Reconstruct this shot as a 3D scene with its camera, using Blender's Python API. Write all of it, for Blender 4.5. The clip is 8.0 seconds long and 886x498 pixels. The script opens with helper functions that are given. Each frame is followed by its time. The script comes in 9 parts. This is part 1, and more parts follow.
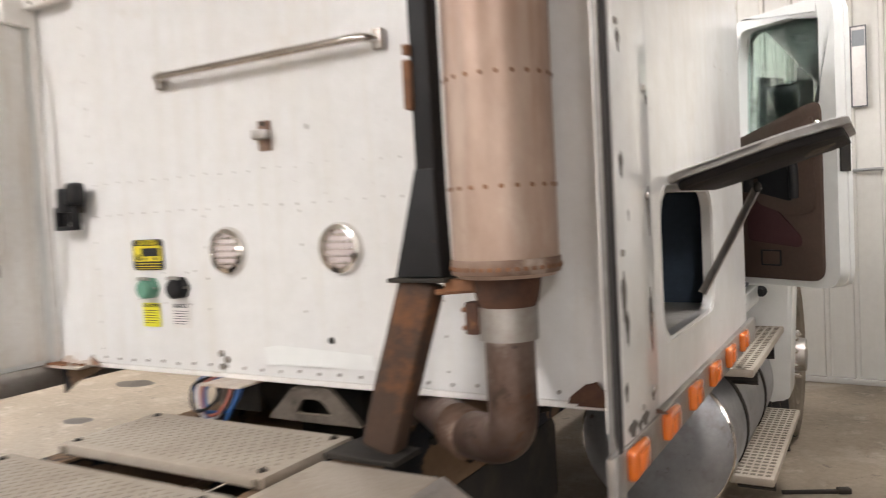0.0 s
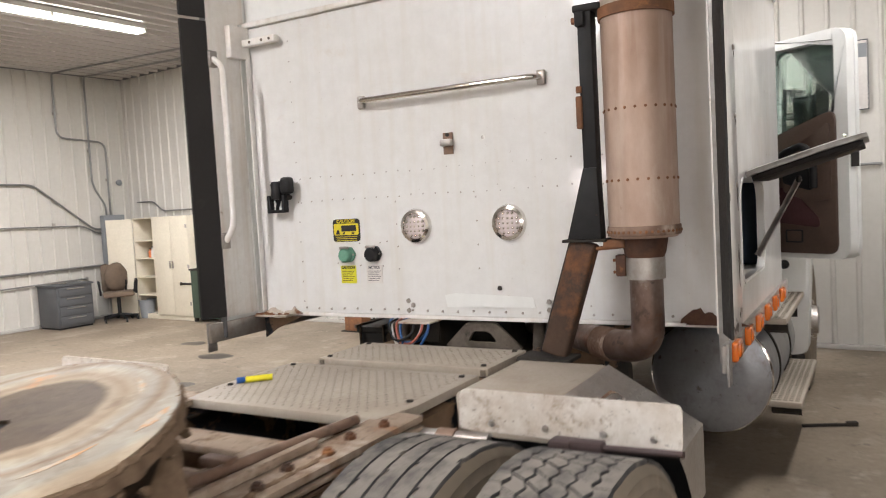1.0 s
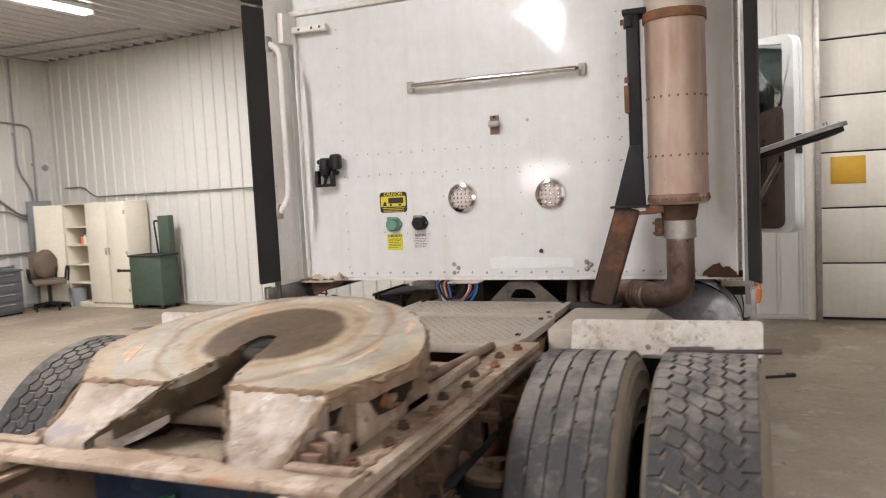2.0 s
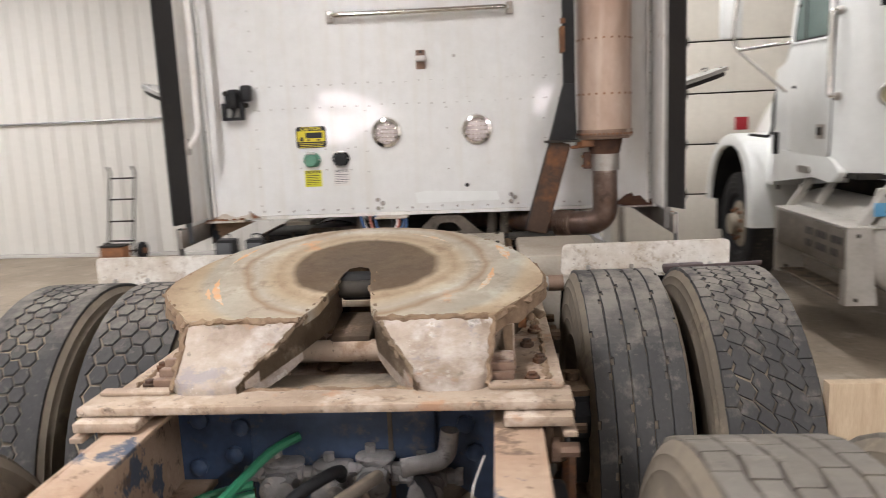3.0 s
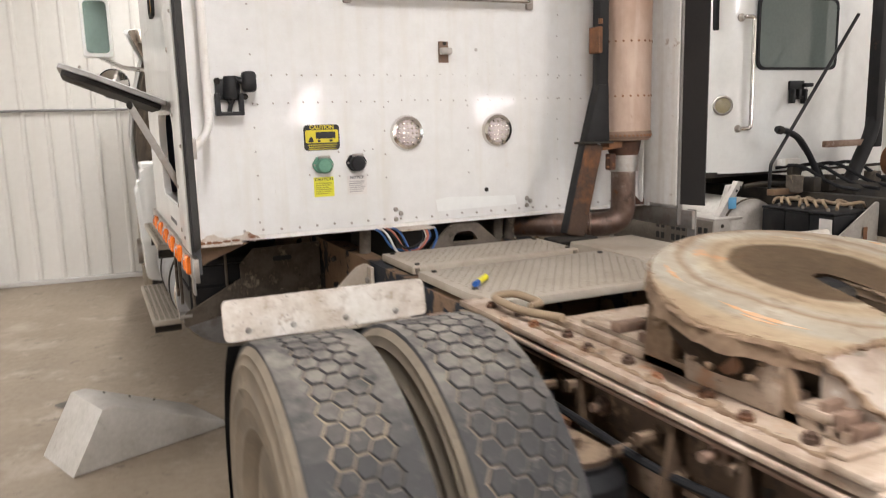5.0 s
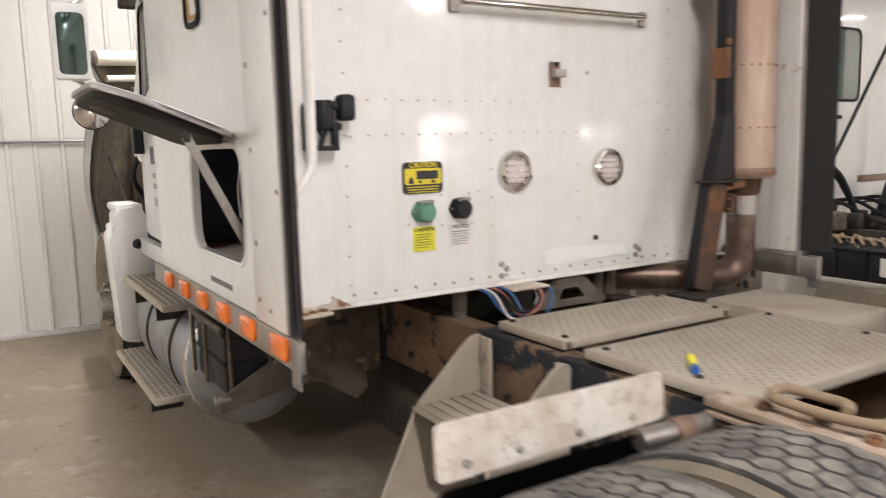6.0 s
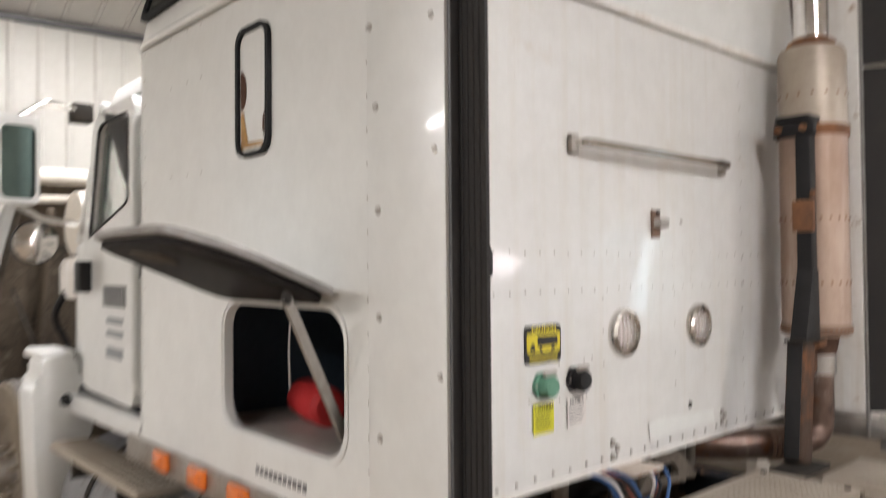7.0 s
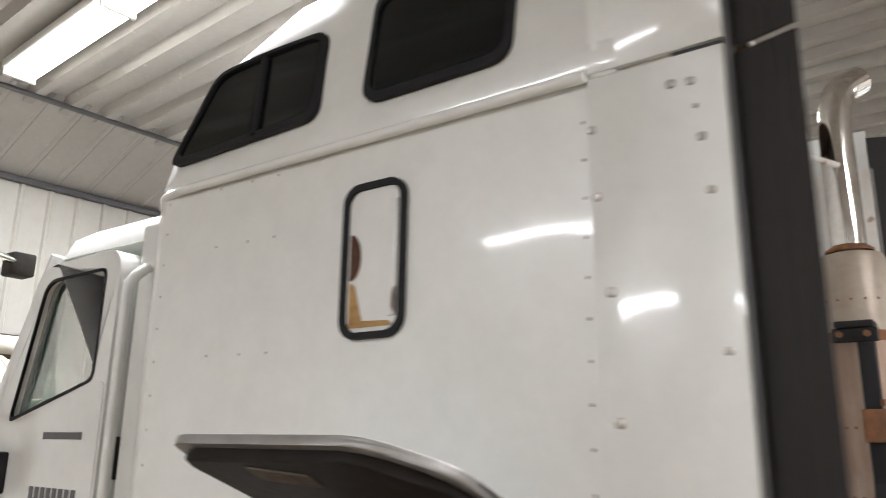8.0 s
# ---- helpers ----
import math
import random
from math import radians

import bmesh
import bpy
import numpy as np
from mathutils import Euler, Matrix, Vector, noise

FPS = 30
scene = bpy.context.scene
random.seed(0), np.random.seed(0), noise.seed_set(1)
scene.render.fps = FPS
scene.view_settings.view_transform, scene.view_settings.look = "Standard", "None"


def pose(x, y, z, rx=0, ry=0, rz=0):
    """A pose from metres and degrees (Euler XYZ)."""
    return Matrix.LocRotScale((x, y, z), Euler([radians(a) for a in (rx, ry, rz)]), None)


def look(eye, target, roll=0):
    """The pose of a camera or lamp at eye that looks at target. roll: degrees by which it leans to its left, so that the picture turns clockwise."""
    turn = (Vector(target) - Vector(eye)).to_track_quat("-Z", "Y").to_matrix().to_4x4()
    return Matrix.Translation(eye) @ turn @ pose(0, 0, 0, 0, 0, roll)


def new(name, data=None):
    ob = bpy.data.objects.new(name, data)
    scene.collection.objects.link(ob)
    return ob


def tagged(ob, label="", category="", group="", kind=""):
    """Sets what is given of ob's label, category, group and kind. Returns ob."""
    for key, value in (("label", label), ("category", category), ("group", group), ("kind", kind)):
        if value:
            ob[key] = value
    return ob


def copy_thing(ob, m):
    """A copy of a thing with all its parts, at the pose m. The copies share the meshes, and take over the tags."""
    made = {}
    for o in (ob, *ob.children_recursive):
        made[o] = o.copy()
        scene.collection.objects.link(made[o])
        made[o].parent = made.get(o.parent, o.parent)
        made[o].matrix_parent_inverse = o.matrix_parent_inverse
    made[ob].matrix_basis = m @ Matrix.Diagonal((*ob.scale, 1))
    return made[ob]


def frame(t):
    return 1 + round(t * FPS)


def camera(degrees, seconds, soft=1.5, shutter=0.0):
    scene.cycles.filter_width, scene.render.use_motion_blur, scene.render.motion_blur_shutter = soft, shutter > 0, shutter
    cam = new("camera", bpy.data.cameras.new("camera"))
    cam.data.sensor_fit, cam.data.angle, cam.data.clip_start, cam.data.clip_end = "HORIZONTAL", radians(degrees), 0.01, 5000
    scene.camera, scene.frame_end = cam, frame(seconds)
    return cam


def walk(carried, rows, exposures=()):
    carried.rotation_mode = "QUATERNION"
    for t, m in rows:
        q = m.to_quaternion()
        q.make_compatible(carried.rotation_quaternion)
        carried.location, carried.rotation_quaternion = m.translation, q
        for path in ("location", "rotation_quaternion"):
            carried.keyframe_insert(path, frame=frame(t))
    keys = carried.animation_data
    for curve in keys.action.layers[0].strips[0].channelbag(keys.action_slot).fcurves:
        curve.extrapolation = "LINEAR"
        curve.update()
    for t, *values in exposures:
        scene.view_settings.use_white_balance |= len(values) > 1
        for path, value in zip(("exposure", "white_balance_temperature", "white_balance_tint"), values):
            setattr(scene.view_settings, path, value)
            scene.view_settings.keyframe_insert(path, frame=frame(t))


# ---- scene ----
cam = camera(60.4, 8.0, soft=0.9, shutter=0.5)
PATH = [
    (0, (1.684, -1.83, 1.652), (0.683, -0.101, 1.551), -3.09),
    (0.5, (1.699, -2.456, 1.665), (0.656, -0.751, 1.598), -3.12),
    (1, (1.645, -2.98, 1.653), (0.653, -1.247, 1.534), -3.25),
    (1.2, (1.603, -3.175, 1.661), (0.66, -1.415, 1.531), -3.09),
    (2.3, (0.954, -3.833, 1.578), (0.31, -1.948, 1.394), -2.85),
    (2.5, (0.792, -3.879, 1.577), (0.239, -1.976, 1.307), -2.95),
    (3, (0.355, -3.969, 1.602), (0.215, -2.001, 1.272), -2.46),
    (3.5, (-0.207, -3.931, 1.571), (0.031, -1.965, 1.294), -2.01),
    (4, (-0.728, -3.863, 1.555), (-0.316, -1.942, 1.179), -1.93),
    (4.5, (-1.169, -3.656, 1.591), (-0.507, -1.832, 1.107), -1.74),
    (4.7, (-1.315, -3.512, 1.623), (-0.595, -1.694, 1.204), -1.49),
    (5.8, (-1.877, -2.512, 1.609), (-0.854, -0.816, 1.333), -1.89),
    (6, (-1.924, -2.314, 1.655), (-0.894, -0.621, 1.389), -1.53),
    (6.5, (-2.153, -1.924, 1.671), (-1.089, -0.244, 1.454), -1.25),
    (7, (-2.293, -1.458, 1.78), (-0.954, 0.027, 1.824), -0.48),
    (7.5, (-2.439, -1.054, 1.848), (-0.936, 0.193, 2.277), 0.47),
    (8, (-2.56, -0.594, 1.869), (-0.99, 0.54, 2.368), 0.83),
]
walk(cam, [(t, look(eye, target, roll)) for t, eye, target, roll in PATH],
     [(0.0, 0.55, 6500, 10), (0.5, 0.38, 6500, 10), (1.0, 0.34, 6450, 10), (2.5, 0.26, 6400, 10), (4.0, 0.28, 6300, 10), (4.5, 0.41, 6450, 10), (6.0, 0.35, 6550, 10), (7.0, 0.23, 6450, 10), (7.5, 0.21, 6250, 9), (8.0, 0.15, 6250, 8)])

# ---- world and light ----
world = bpy.data.worlds.new("sky")
scene.world = world
world.use_nodes = True
wn = world.node_tree
sky = wn.nodes.new("ShaderNodeTexSky")
sky.sky_type = "NISHITA"
sky.sun_disc = False
sky.sun_elevation, sky.sun_rotation = radians(38), radians(200)
wn.nodes["Background"].inputs[1].default_value = 0.15
wn.links.new(sky.outputs[0], wn.nodes["Background"].inputs[0])
sun_data = bpy.data.lights.new("sun", "SUN")
sun_data.energy, sun_data.angle, sun_data.color = 2.5, radians(0.5), (1.0, 0.95, 0.88)
sun = new("sun", sun_data)
sun.matrix_world = look((0, 0, 20), (6, 18, 4))

# the building stands slightly askew to the truck
ROOM = pose(0, 5.50, 0, 0, 0, -4.0)
CEIL, LEFT, RIGHT, BACK = 4.22, -10.1, 12.0, -14.6


def area_lamp(m, sx, sy, watts, color):
    d = bpy.data.lights.new("area_lamp", "AREA")
    d.shape, d.size, d.size_y, d.energy, d.color = "RECTANGLE", sx, sy, watts, color
    ob = new("area_lamp", d)
    ob.matrix_world = m
    return ob


# all but the first and third are unseen tubes, added as fill light
TUBES = [(-6.5, -3.3), (-6.45, -7.9), (-0.47, -2.59), (-0.68, -9.4), (-0.68, -13.2), (2.3, -3.2), (10.5, -7.5), (5.1, -12.2)]
WATTS = (225, 172, 125, 178, 75, 72, 255, 270)
for (u, v), w in zip(TUBES, WATTS):
    area_lamp(ROOM @ pose(u, v, CEIL - 0.15), 0.14, 2.5, w, (1.0, 0.97, 0.99))
# daylight through the panes of the rear wall and one tall window in the right wall
PANES = [-1.0, 2.75, 6.3, 9.85]
for u in PANES:
    area_lamp(ROOM @ pose(u, BACK + 0.2, 1.72, -90, 0, 180), 0.8, 0.42, 13, (1.0, 0.88, 0.94))
TALL_V = -12.1
area_lamp(ROOM @ pose(RIGHT - 0.2, TALL_V, 1.6, 90, 0, 90), 0.75, 1.6, 18, (0.66, 0.88, 1.0))


# ---- materials ----
MATS = {}


def surface(name, color, rough=0.5, metal=0.0, dark=None, dark_amount=0.45, scale=3.0, fine=40.0, bump=0.15, spot=None, spot_scale=6.0,
            spot_edge=0.62, spot_soft=0.06, coat=0.0, rough_var=0.12, stretch=None, random_tone=0.0, streak=None, streak_amount=0.0, spec=0.5, grime=(), wave=0.0, dust=None):
    """Base colour broken up by a broad stain noise, a fine grain, and hard-edged spots (rust, chips, dirt)."""
    m = bpy.data.materials.new(name)
    m.use_nodes = True
    nt = m.node_tree
    n, l = nt.nodes, nt.links
    b = n["Principled BSDF"]
    tc = n.new("ShaderNodeTexCoord")
    mp = n.new("ShaderNodeMapping")
    l.new(tc.outputs["Object"], mp.inputs["Vector"])
    if stretch:
        mp.inputs["Scale"].default_value = stretch

    def tex(sc, detail=4.0, rough_=0.6):
        t = n.new("ShaderNodeTexNoise")
        t.inputs["Scale"].default_value, t.inputs["Detail"].default_value, t.inputs["Roughness"].default_value = sc, detail, rough_
        l.new(mp.outputs["Vector"], t.inputs["Vector"])
        return t.outputs["Fac"]

    def ramp(src, a, bb):
        r = n.new("ShaderNodeMapRange")
        r.inputs["From Min"].default_value, r.inputs["From Max"].default_value = a, bb
        l.new(src, r.inputs["Value"])
        return r.outputs["Result"]

    def mix(fac, c1, c2):
        x = n.new("ShaderNodeMix")
        x.data_type = "RGBA"
        for src, sock in ((fac, x.inputs[0]), (c1, x.inputs[6]), (c2, x.inputs[7])):
            if isinstance(src, (int, float)):
                sock.default_value = src
            elif isinstance(src, tuple):
                sock.default_value = (*src, 1) if len(src) == 3 else src
            else:
                l.new(src, sock)
        return x.outputs[2]

    def scaled(src, k):
        x = n.new("ShaderNodeMath")
        x.operation = "MULTIPLY"
        x.inputs[1].default_value = k
        l.new(src, x.inputs[0])
        return x.outputs[0]

    dk = dark if dark else tuple(c * 0.72 for c in color)
    broad = ramp(tex(scale), 0.42, 0.72)
    grain = tex(fine, 6.0, 0.7)
    col = mix(scaled(broad, dark_amount), color, dk)
    col = mix(scaled(ramp(grain, 0.35, 0.75), 0.25), col, tuple(c * 0.7 for c in dk))
    if streak:
        ms = n.new("ShaderNodeMapping")
        ms.inputs["Scale"].default_value = (9.0, 9.0, 0.6)
        l.new(tc.outputs["Object"], ms.inputs["Vector"])
        ts = n.new("ShaderNodeTexNoise")
        ts.inputs["Scale"].default_value, ts.inputs["Detail"].default_value = 2.0, 5.0
        l.new(ms.outputs["Vector"], ts.inputs["Vector"])
        col = mix(scaled(ramp(ts.outputs["Fac"], 0.5, 0.75), streak_amount), col, streak)
    if spot:
        sp = ramp(tex(spot_scale, 8.0, 0.65), spot_edge, spot_edge + spot_soft)
        col = mix(sp, col, spot)
    for gc, gs, ge, gw, ga in grime:
        col = mix(scaled(ramp(tex(gs, 9.0, 0.7), ge, ge + gw), ga), col, gc)
    if dust:
        # tone on what faces up: settled dust, in tyre_groove a darker brown
        ge_ = n.new("ShaderNodeNewGeometry")
        sx_ = n.new("ShaderNodeSeparateXYZ")
        l.new(ge_.outputs["Normal"], sx_.inputs[0])
        mu = n.new("ShaderNodeMath")
        mu.operation = "MULTIPLY"
        l.new(ramp(sx_.outputs["Z"], 0.74, 1.0), mu.inputs[0])
        l.new(ramp(tex(7.0, 8.0, 0.7), 0.36, 0.58), mu.inputs[1])
        col = mix(scaled(mu.outputs[0], dust[1]), col, dust[0])
    if random_tone:
        oi = n.new("ShaderNodeObjectInfo")
        hs = n.new("ShaderNodeHueSaturation")
        l.new(ramp(oi.outputs["Random"], 0.0, 1.0), hs.inputs["Value"])
        mr = hs.inputs["Value"].links[0].from_node
        mr.inputs["To Min"].default_value, mr.inputs["To Max"].default_value = 1 - random_tone, 1 + random_tone
        l.new(col, hs.inputs["Color"])
        col = hs.outputs["Color"]
    l.new(col, b.inputs["Base Color"])
    mr = n.new("ShaderNodeMapRange")
    mr.inputs["To Min"].default_value, mr.inputs["To Max"].default_value = max(0.03, rough - rough_var), min(1, rough + rough_var)
    l.new(grain, mr.inputs["Value"])
    l.new(mr.outputs["Result"], b.inputs["Roughness"])
    b.inputs["Metallic"].default_value = metal
    b.inputs["Specular IOR Level"].default_value = spec
    b.inputs["Coat Weight"].default_value = coat
    b.inputs["Coat Roughness"].default_value = 0.075
    if bump:
        bp = n.new("ShaderNodeBump")
        bp.inputs["Strength"].default_value, bp.inputs["Distance"].default_value = bump, 0.004
        l.new(grain, bp.inputs["Height"])
        l.new(bp.outputs["Normal"], b.inputs["Normal"])
        if wave:
            bw = n.new("ShaderNodeBump")
            bw.inputs["Strength"].default_value, bw.inputs["Distance"].default_value = 1.0, wave
            l.new(tex(2.3, 1.5, 0.4), bw.inputs["Height"])
            l.new(bw.outputs["Normal"], bp.inputs["Normal"])
            l.new(bw.outputs["Normal"], b.inputs["Coat Normal"])
    MATS[name] = m
    return m


white_paint = surface("white_paint", (0.74, 0.735, 0.715), 0.30, dark=(0.64, 0.61, 0.555), dark_amount=0.35, scale=1.6, fine=12, bump=0.015, wave=0.011, coat=0.7, rough_var=0.06, streak=(0.6, 0.55, 0.46), streak_amount=0.35,
                      spot=(0.35, 0.24, 0.15), spot_scale=26, spot_edge=0.72, spot_soft=0.03, grime=(((0.56, 0.48, 0.38), 4, 0.60, 0.12, 0.4), ((0.25, 0.17, 0.11), 45, 0.665, 0.03, 0.6)))
clean_white = surface("clean_white", (0.785, 0.79, 0.762), 0.34, dark=(0.715, 0.71, 0.665), dark_amount=0.35, scale=1.2, fine=9, bump=0.012, wave=0.012, coat=0.5, rough_var=0.05, grime=(((0.62, 0.57, 0.49), 3, 0.64, 0.12, 0.35), ((0.4, 0.33, 0.26), 55, 0.74, 0.03, 0.5)))
channel_white = surface("channel_white", (0.82, 0.805, 0.77), 0.4, dark=(0.68, 0.61, 0.52), dark_amount=0.4, scale=4, fine=30, bump=0.08, spot=(0.30, 0.17, 0.08), spot_scale=9, spot_edge=0.64, spot_soft=0.08, streak=(0.5, 0.4, 0.28), streak_amount=0.4)
rubber_black = surface("rubber_black", (0.010, 0.010, 0.011), 0.65, dark=(0.020, 0.020, 0.021), dark_amount=0.5, scale=4, fine=60, bump=0.25, spec=0.25)
plastic_black = surface("plastic_black", (0.010, 0.010, 0.011), 0.45, dark=(0.03, 0.029, 0.028), scale=12, fine=80, bump=0.1, spec=0.3)
muffler_steel = surface("muffler_steel", (0.47, 0.35, 0.275), 0.42, 0.3, dark=(0.32, 0.20, 0.14), dark_amount=0.8, scale=2.2, fine=22, bump=0.08, stretch=(1.6, 1.6, 0.7), spot=(0.22, 0.09, 0.04), spot_scale=7, spot_edge=0.70, streak=(0.56, 0.46, 0.385), streak_amount=0.6,
                        grime=(((0.20, 0.11, 0.07), 12, 0.66, 0.06, 0.6), ((0.60, 0.52, 0.44), 3, 0.55, 0.15, 0.5)))
rust = surface("rust", (0.24, 0.105, 0.045), 0.85, dark=(0.10, 0.055, 0.035), dark_amount=0.8, scale=9, fine=70, bump=0.5, spot=(0.40, 0.17, 0.05), spot_scale=14, spot_edge=0.58, spot_soft=0.15)
rusty_pipe = surface("rusty_pipe", (0.27, 0.185, 0.135), 0.6, 0.3, dark=(0.12, 0.06, 0.035), dark_amount=1.0, scale=5, fine=50, bump=0.3, spot=(0.46, 0.37, 0.30), spot_scale=5, spot_edge=0.6, spot_soft=0.12,
                     grime=(((0.06, 0.04, 0.03), 9, 0.58, 0.12, 0.8), ((0.26, 0.11, 0.045), 14, 0.6, 0.1, 0.6)))
strut_black = surface("strut_black", (0.017, 0.0165, 0.0165), 0.55, dark=(0.035, 0.034, 0.034), scale=6, fine=50, bump=0.2, spot=(0.11, 0.055, 0.03), spot_scale=8, spot_edge=0.62, spot_soft=0.1, spec=0.2)
throat_dirt = surface("throat_dirt", (0.17, 0.122, 0.08), 0.85, dark=(0.09, 0.062, 0.04), dark_amount=0.9, scale=9, fine=60, bump=0.8, spec=0.25, spot=(0.30, 0.235, 0.17), spot_scale=12, spot_edge=0.56, spot_soft=0.1)
chip_grey = surface("chip_grey", (0.13, 0.115, 0.10), 0.8, dark=(0.05, 0.042, 0.036), dark_amount=0.9, scale=30, fine=90, bump=0.4)
panel_tan = surface("panel_tan", (0.50, 0.385, 0.26), 0.75, dark=(0.36, 0.26, 0.165), dark_amount=0.7, scale=6, fine=50, bump=0.2, stretch=(6.0, 6.0, 1.0))
lens_olive = surface("lens_olive", (0.36, 0.32, 0.20), 0.25, dark=(0.25, 0.21, 0.13), scale=30, fine=80, bump=0.1, coat=0.4)
dusty_sheet = surface("dusty_sheet", (0.20, 0.175, 0.145), 0.7, 0.1, dark=(0.12, 0.10, 0.08), dark_amount=0.8, scale=5, fine=40, bump=0.15, grime=(((0.30, 0.26, 0.21), 9, 0.58, 0.1, 0.6),))
hub_dust = surface("hub_dust", (0.30, 0.26, 0.20), 0.8, dark=(0.16, 0.125, 0.09), dark_amount=0.9, scale=7, fine=50, bump=0.3, spot=(0.10, 0.05, 0.03), spot_scale=9, spot_edge=0.6, spot_soft=0.1)
chrome = surface("chrome", (0.82, 0.80, 0.77), 0.12, 1.0, dark=(0.55, 0.48, 0.4), dark_amount=0.5, scale=8, fine=30, bump=0.03, rough_var=0.06)
dull_steel = surface("dull_steel", (0.45, 0.43, 0.40), 0.42, 0.85, dark=(0.28, 0.22, 0.17), dark_amount=0.7, scale=9, fine=60, bump=0.15)
rusted_white = surface("rusted_white", (0.55, 0.49, 0.42), 0.8, dark=(0.36, 0.25, 0.17), dark_amount=1.0, scale=9, fine=60, bump=0.5, spot=(0.20, 0.085, 0.04), spot_scale=9, spot_edge=0.52, spot_soft=0.08, grime=(((0.07, 0.04, 0.025), 16, 0.57, 0.08, 0.8),))
aluminium_dusty = surface("aluminium_dusty", (0.45, 0.40, 0.33), 0.6, 0.25, dark=(0.34, 0.28, 0.215), dark_amount=0.8, scale=4, fine=70, bump=0.15, rough_var=0.15,
                          grime=(((0.21, 0.165, 0.12), 9, 0.60, 0.14, 0.6), ((0.55, 0.50, 0.43), 16, 0.6, 0.1, 0.5)))
diamond_metal = surface("diamond_metal", (0.52, 0.50, 0.47), 0.38, 0.7, dark=(0.38, 0.34, 0.29), dark_amount=0.6, scale=6, fine=60, bump=0.1)
tank_metal = surface("tank_metal", (0.40, 0.41, 0.43), 0.42, 0.75, dark=(0.25, 0.25, 0.255), dark_amount=0.7, scale=3, fine=45, bump=0.08, spot=(0.2, 0.18, 0.16), spot_scale=18, spot_edge=0.62, grime=(((0.22, 0.2, 0.18), 6, 0.54, 0.14, 0.6),))
slot_dark = surface("slot_dark", (0.17, 0.14, 0.105), 0.9, dark=(0.07, 0.06, 0.048), scale=20, bump=0.0)
tan_frame = surface("tan_frame", (0.39, 0.285, 0.205), 0.85, dark=(0.30, 0.19, 0.125), dark_amount=0.9, scale=3.5, fine=55, bump=0.35, spec=0.25, spot=(0.075, 0.088, 0.115), spot_scale=3.2, spot_edge=0.535, spot_soft=0.02,
                    grime=(((0.47, 0.35, 0.25), 8, 0.53, 0.1, 0.6), ((0.12, 0.08, 0.055), 12, 0.56, 0.07, 0.8)))
frame_side = surface("frame_side", (0.19, 0.12, 0.072), 0.8, dark=(0.10, 0.068, 0.045), dark_amount=0.9, scale=3.2, fine=40, bump=0.3, spec=0.25, spot=(0.018, 0.02, 0.024), spot_scale=2.8, spot_edge=0.51, spot_soft=0.03,
                     grime=(((0.05, 0.04, 0.03), 13, 0.6, 0.1, 0.7), ((0.34, 0.24, 0.15), 20, 0.64, 0.06, 0.5)))
dusty_plate = surface("dusty_plate", (0.40, 0.315, 0.24), 0.9, dark=(0.24, 0.172, 0.122), dark_amount=1.0, scale=5, fine=60, bump=0.5, spec=0.2, spot=(0.20, 0.13, 0.082), spot_scale=9, spot_edge=0.55, spot_soft=0.12,
                      grime=(((0.53, 0.445, 0.365), 7, 0.53, 0.12, 0.7), ((0.10, 0.075, 0.055), 17, 0.57, 0.10, 0.8), ((0.34, 0.165, 0.08), 8, 0.57, 0.08, 0.6), ((0.075, 0.055, 0.04), 48, 0.60, 0.06, 0.7)))
wheel_plate = surface("wheel_plate", (0.37, 0.32, 0.255), 0.55, 0.12, dark=(0.29, 0.23, 0.17), dark_amount=0.9, scale=4, fine=50, bump=0.18, spot=(0.56, 0.27, 0.11), spot_scale=3.4, spot_edge=0.645, spot_soft=0.06,
                      grime=(((0.50, 0.46, 0.39), 6, 0.52, 0.12, 0.6), ((0.18, 0.13, 0.09), 9, 0.55, 0.1, 0.6)))
leg_brown = surface("leg_brown", (0.075, 0.045, 0.030), 0.75, dark=(0.028, 0.023, 0.02), dark_amount=0.9, scale=6, fine=50, bump=0.35, spec=0.25,
                    spot=(0.20, 0.082, 0.032), spot_scale=6, spot_edge=0.5, spot_soft=0.18)
can_steel = surface("can_steel", (0.46, 0.40, 0.33), 0.45, 0.3, dark=(0.34, 0.27, 0.2), dark_amount=0.7, scale=4, fine=30, bump=0.08, spot=(0.24, 0.13, 0.07), spot_scale=8, spot_edge=0.7)
bar_dark = surface("bar_dark", (0.075, 0.05, 0.048), 0.55, 0.4, dark=(0.04, 0.033, 0.033), scale=14, bump=0.25)
elbow_steel = surface("elbow_steel", (0.20, 0.145, 0.12), 0.36, 0.65, dark=(0.10, 0.055, 0.035), dark_amount=1.0, scale=5, fine=40, bump=0.25, spot=(0.46, 0.41, 0.37), spot_scale=4, spot_edge=0.57, spot_soft=0.14,
                      grime=(((0.17, 0.065, 0.025), 9, 0.56, 0.1, 0.8), ((0.05, 0.035, 0.03), 13, 0.58, 0.08, 0.7)))
neck_rust = surface("neck_rust", (0.10, 0.045, 0.025), 0.8, 0.2, dark=(0.045, 0.025, 0.018), dark_amount=1.0, scale=12, fine=70, bump=0.5, spot=(0.26, 0.12, 0.05), spot_scale=14, spot_edge=0.58, spot_soft=0.1)
flake_brown = surface("flake_brown", (0.075, 0.032, 0.02), 0.9, dark=(0.12, 0.06, 0.03), dark_amount=0.8, scale=30, fine=90, bump=0.6)
rust_stain = surface("rust_stain", (0.48, 0.29, 0.10), 0.6, dark=(0.22, 0.10, 0.035), dark_amount=0.9, scale=22, fine=60, bump=0.1)
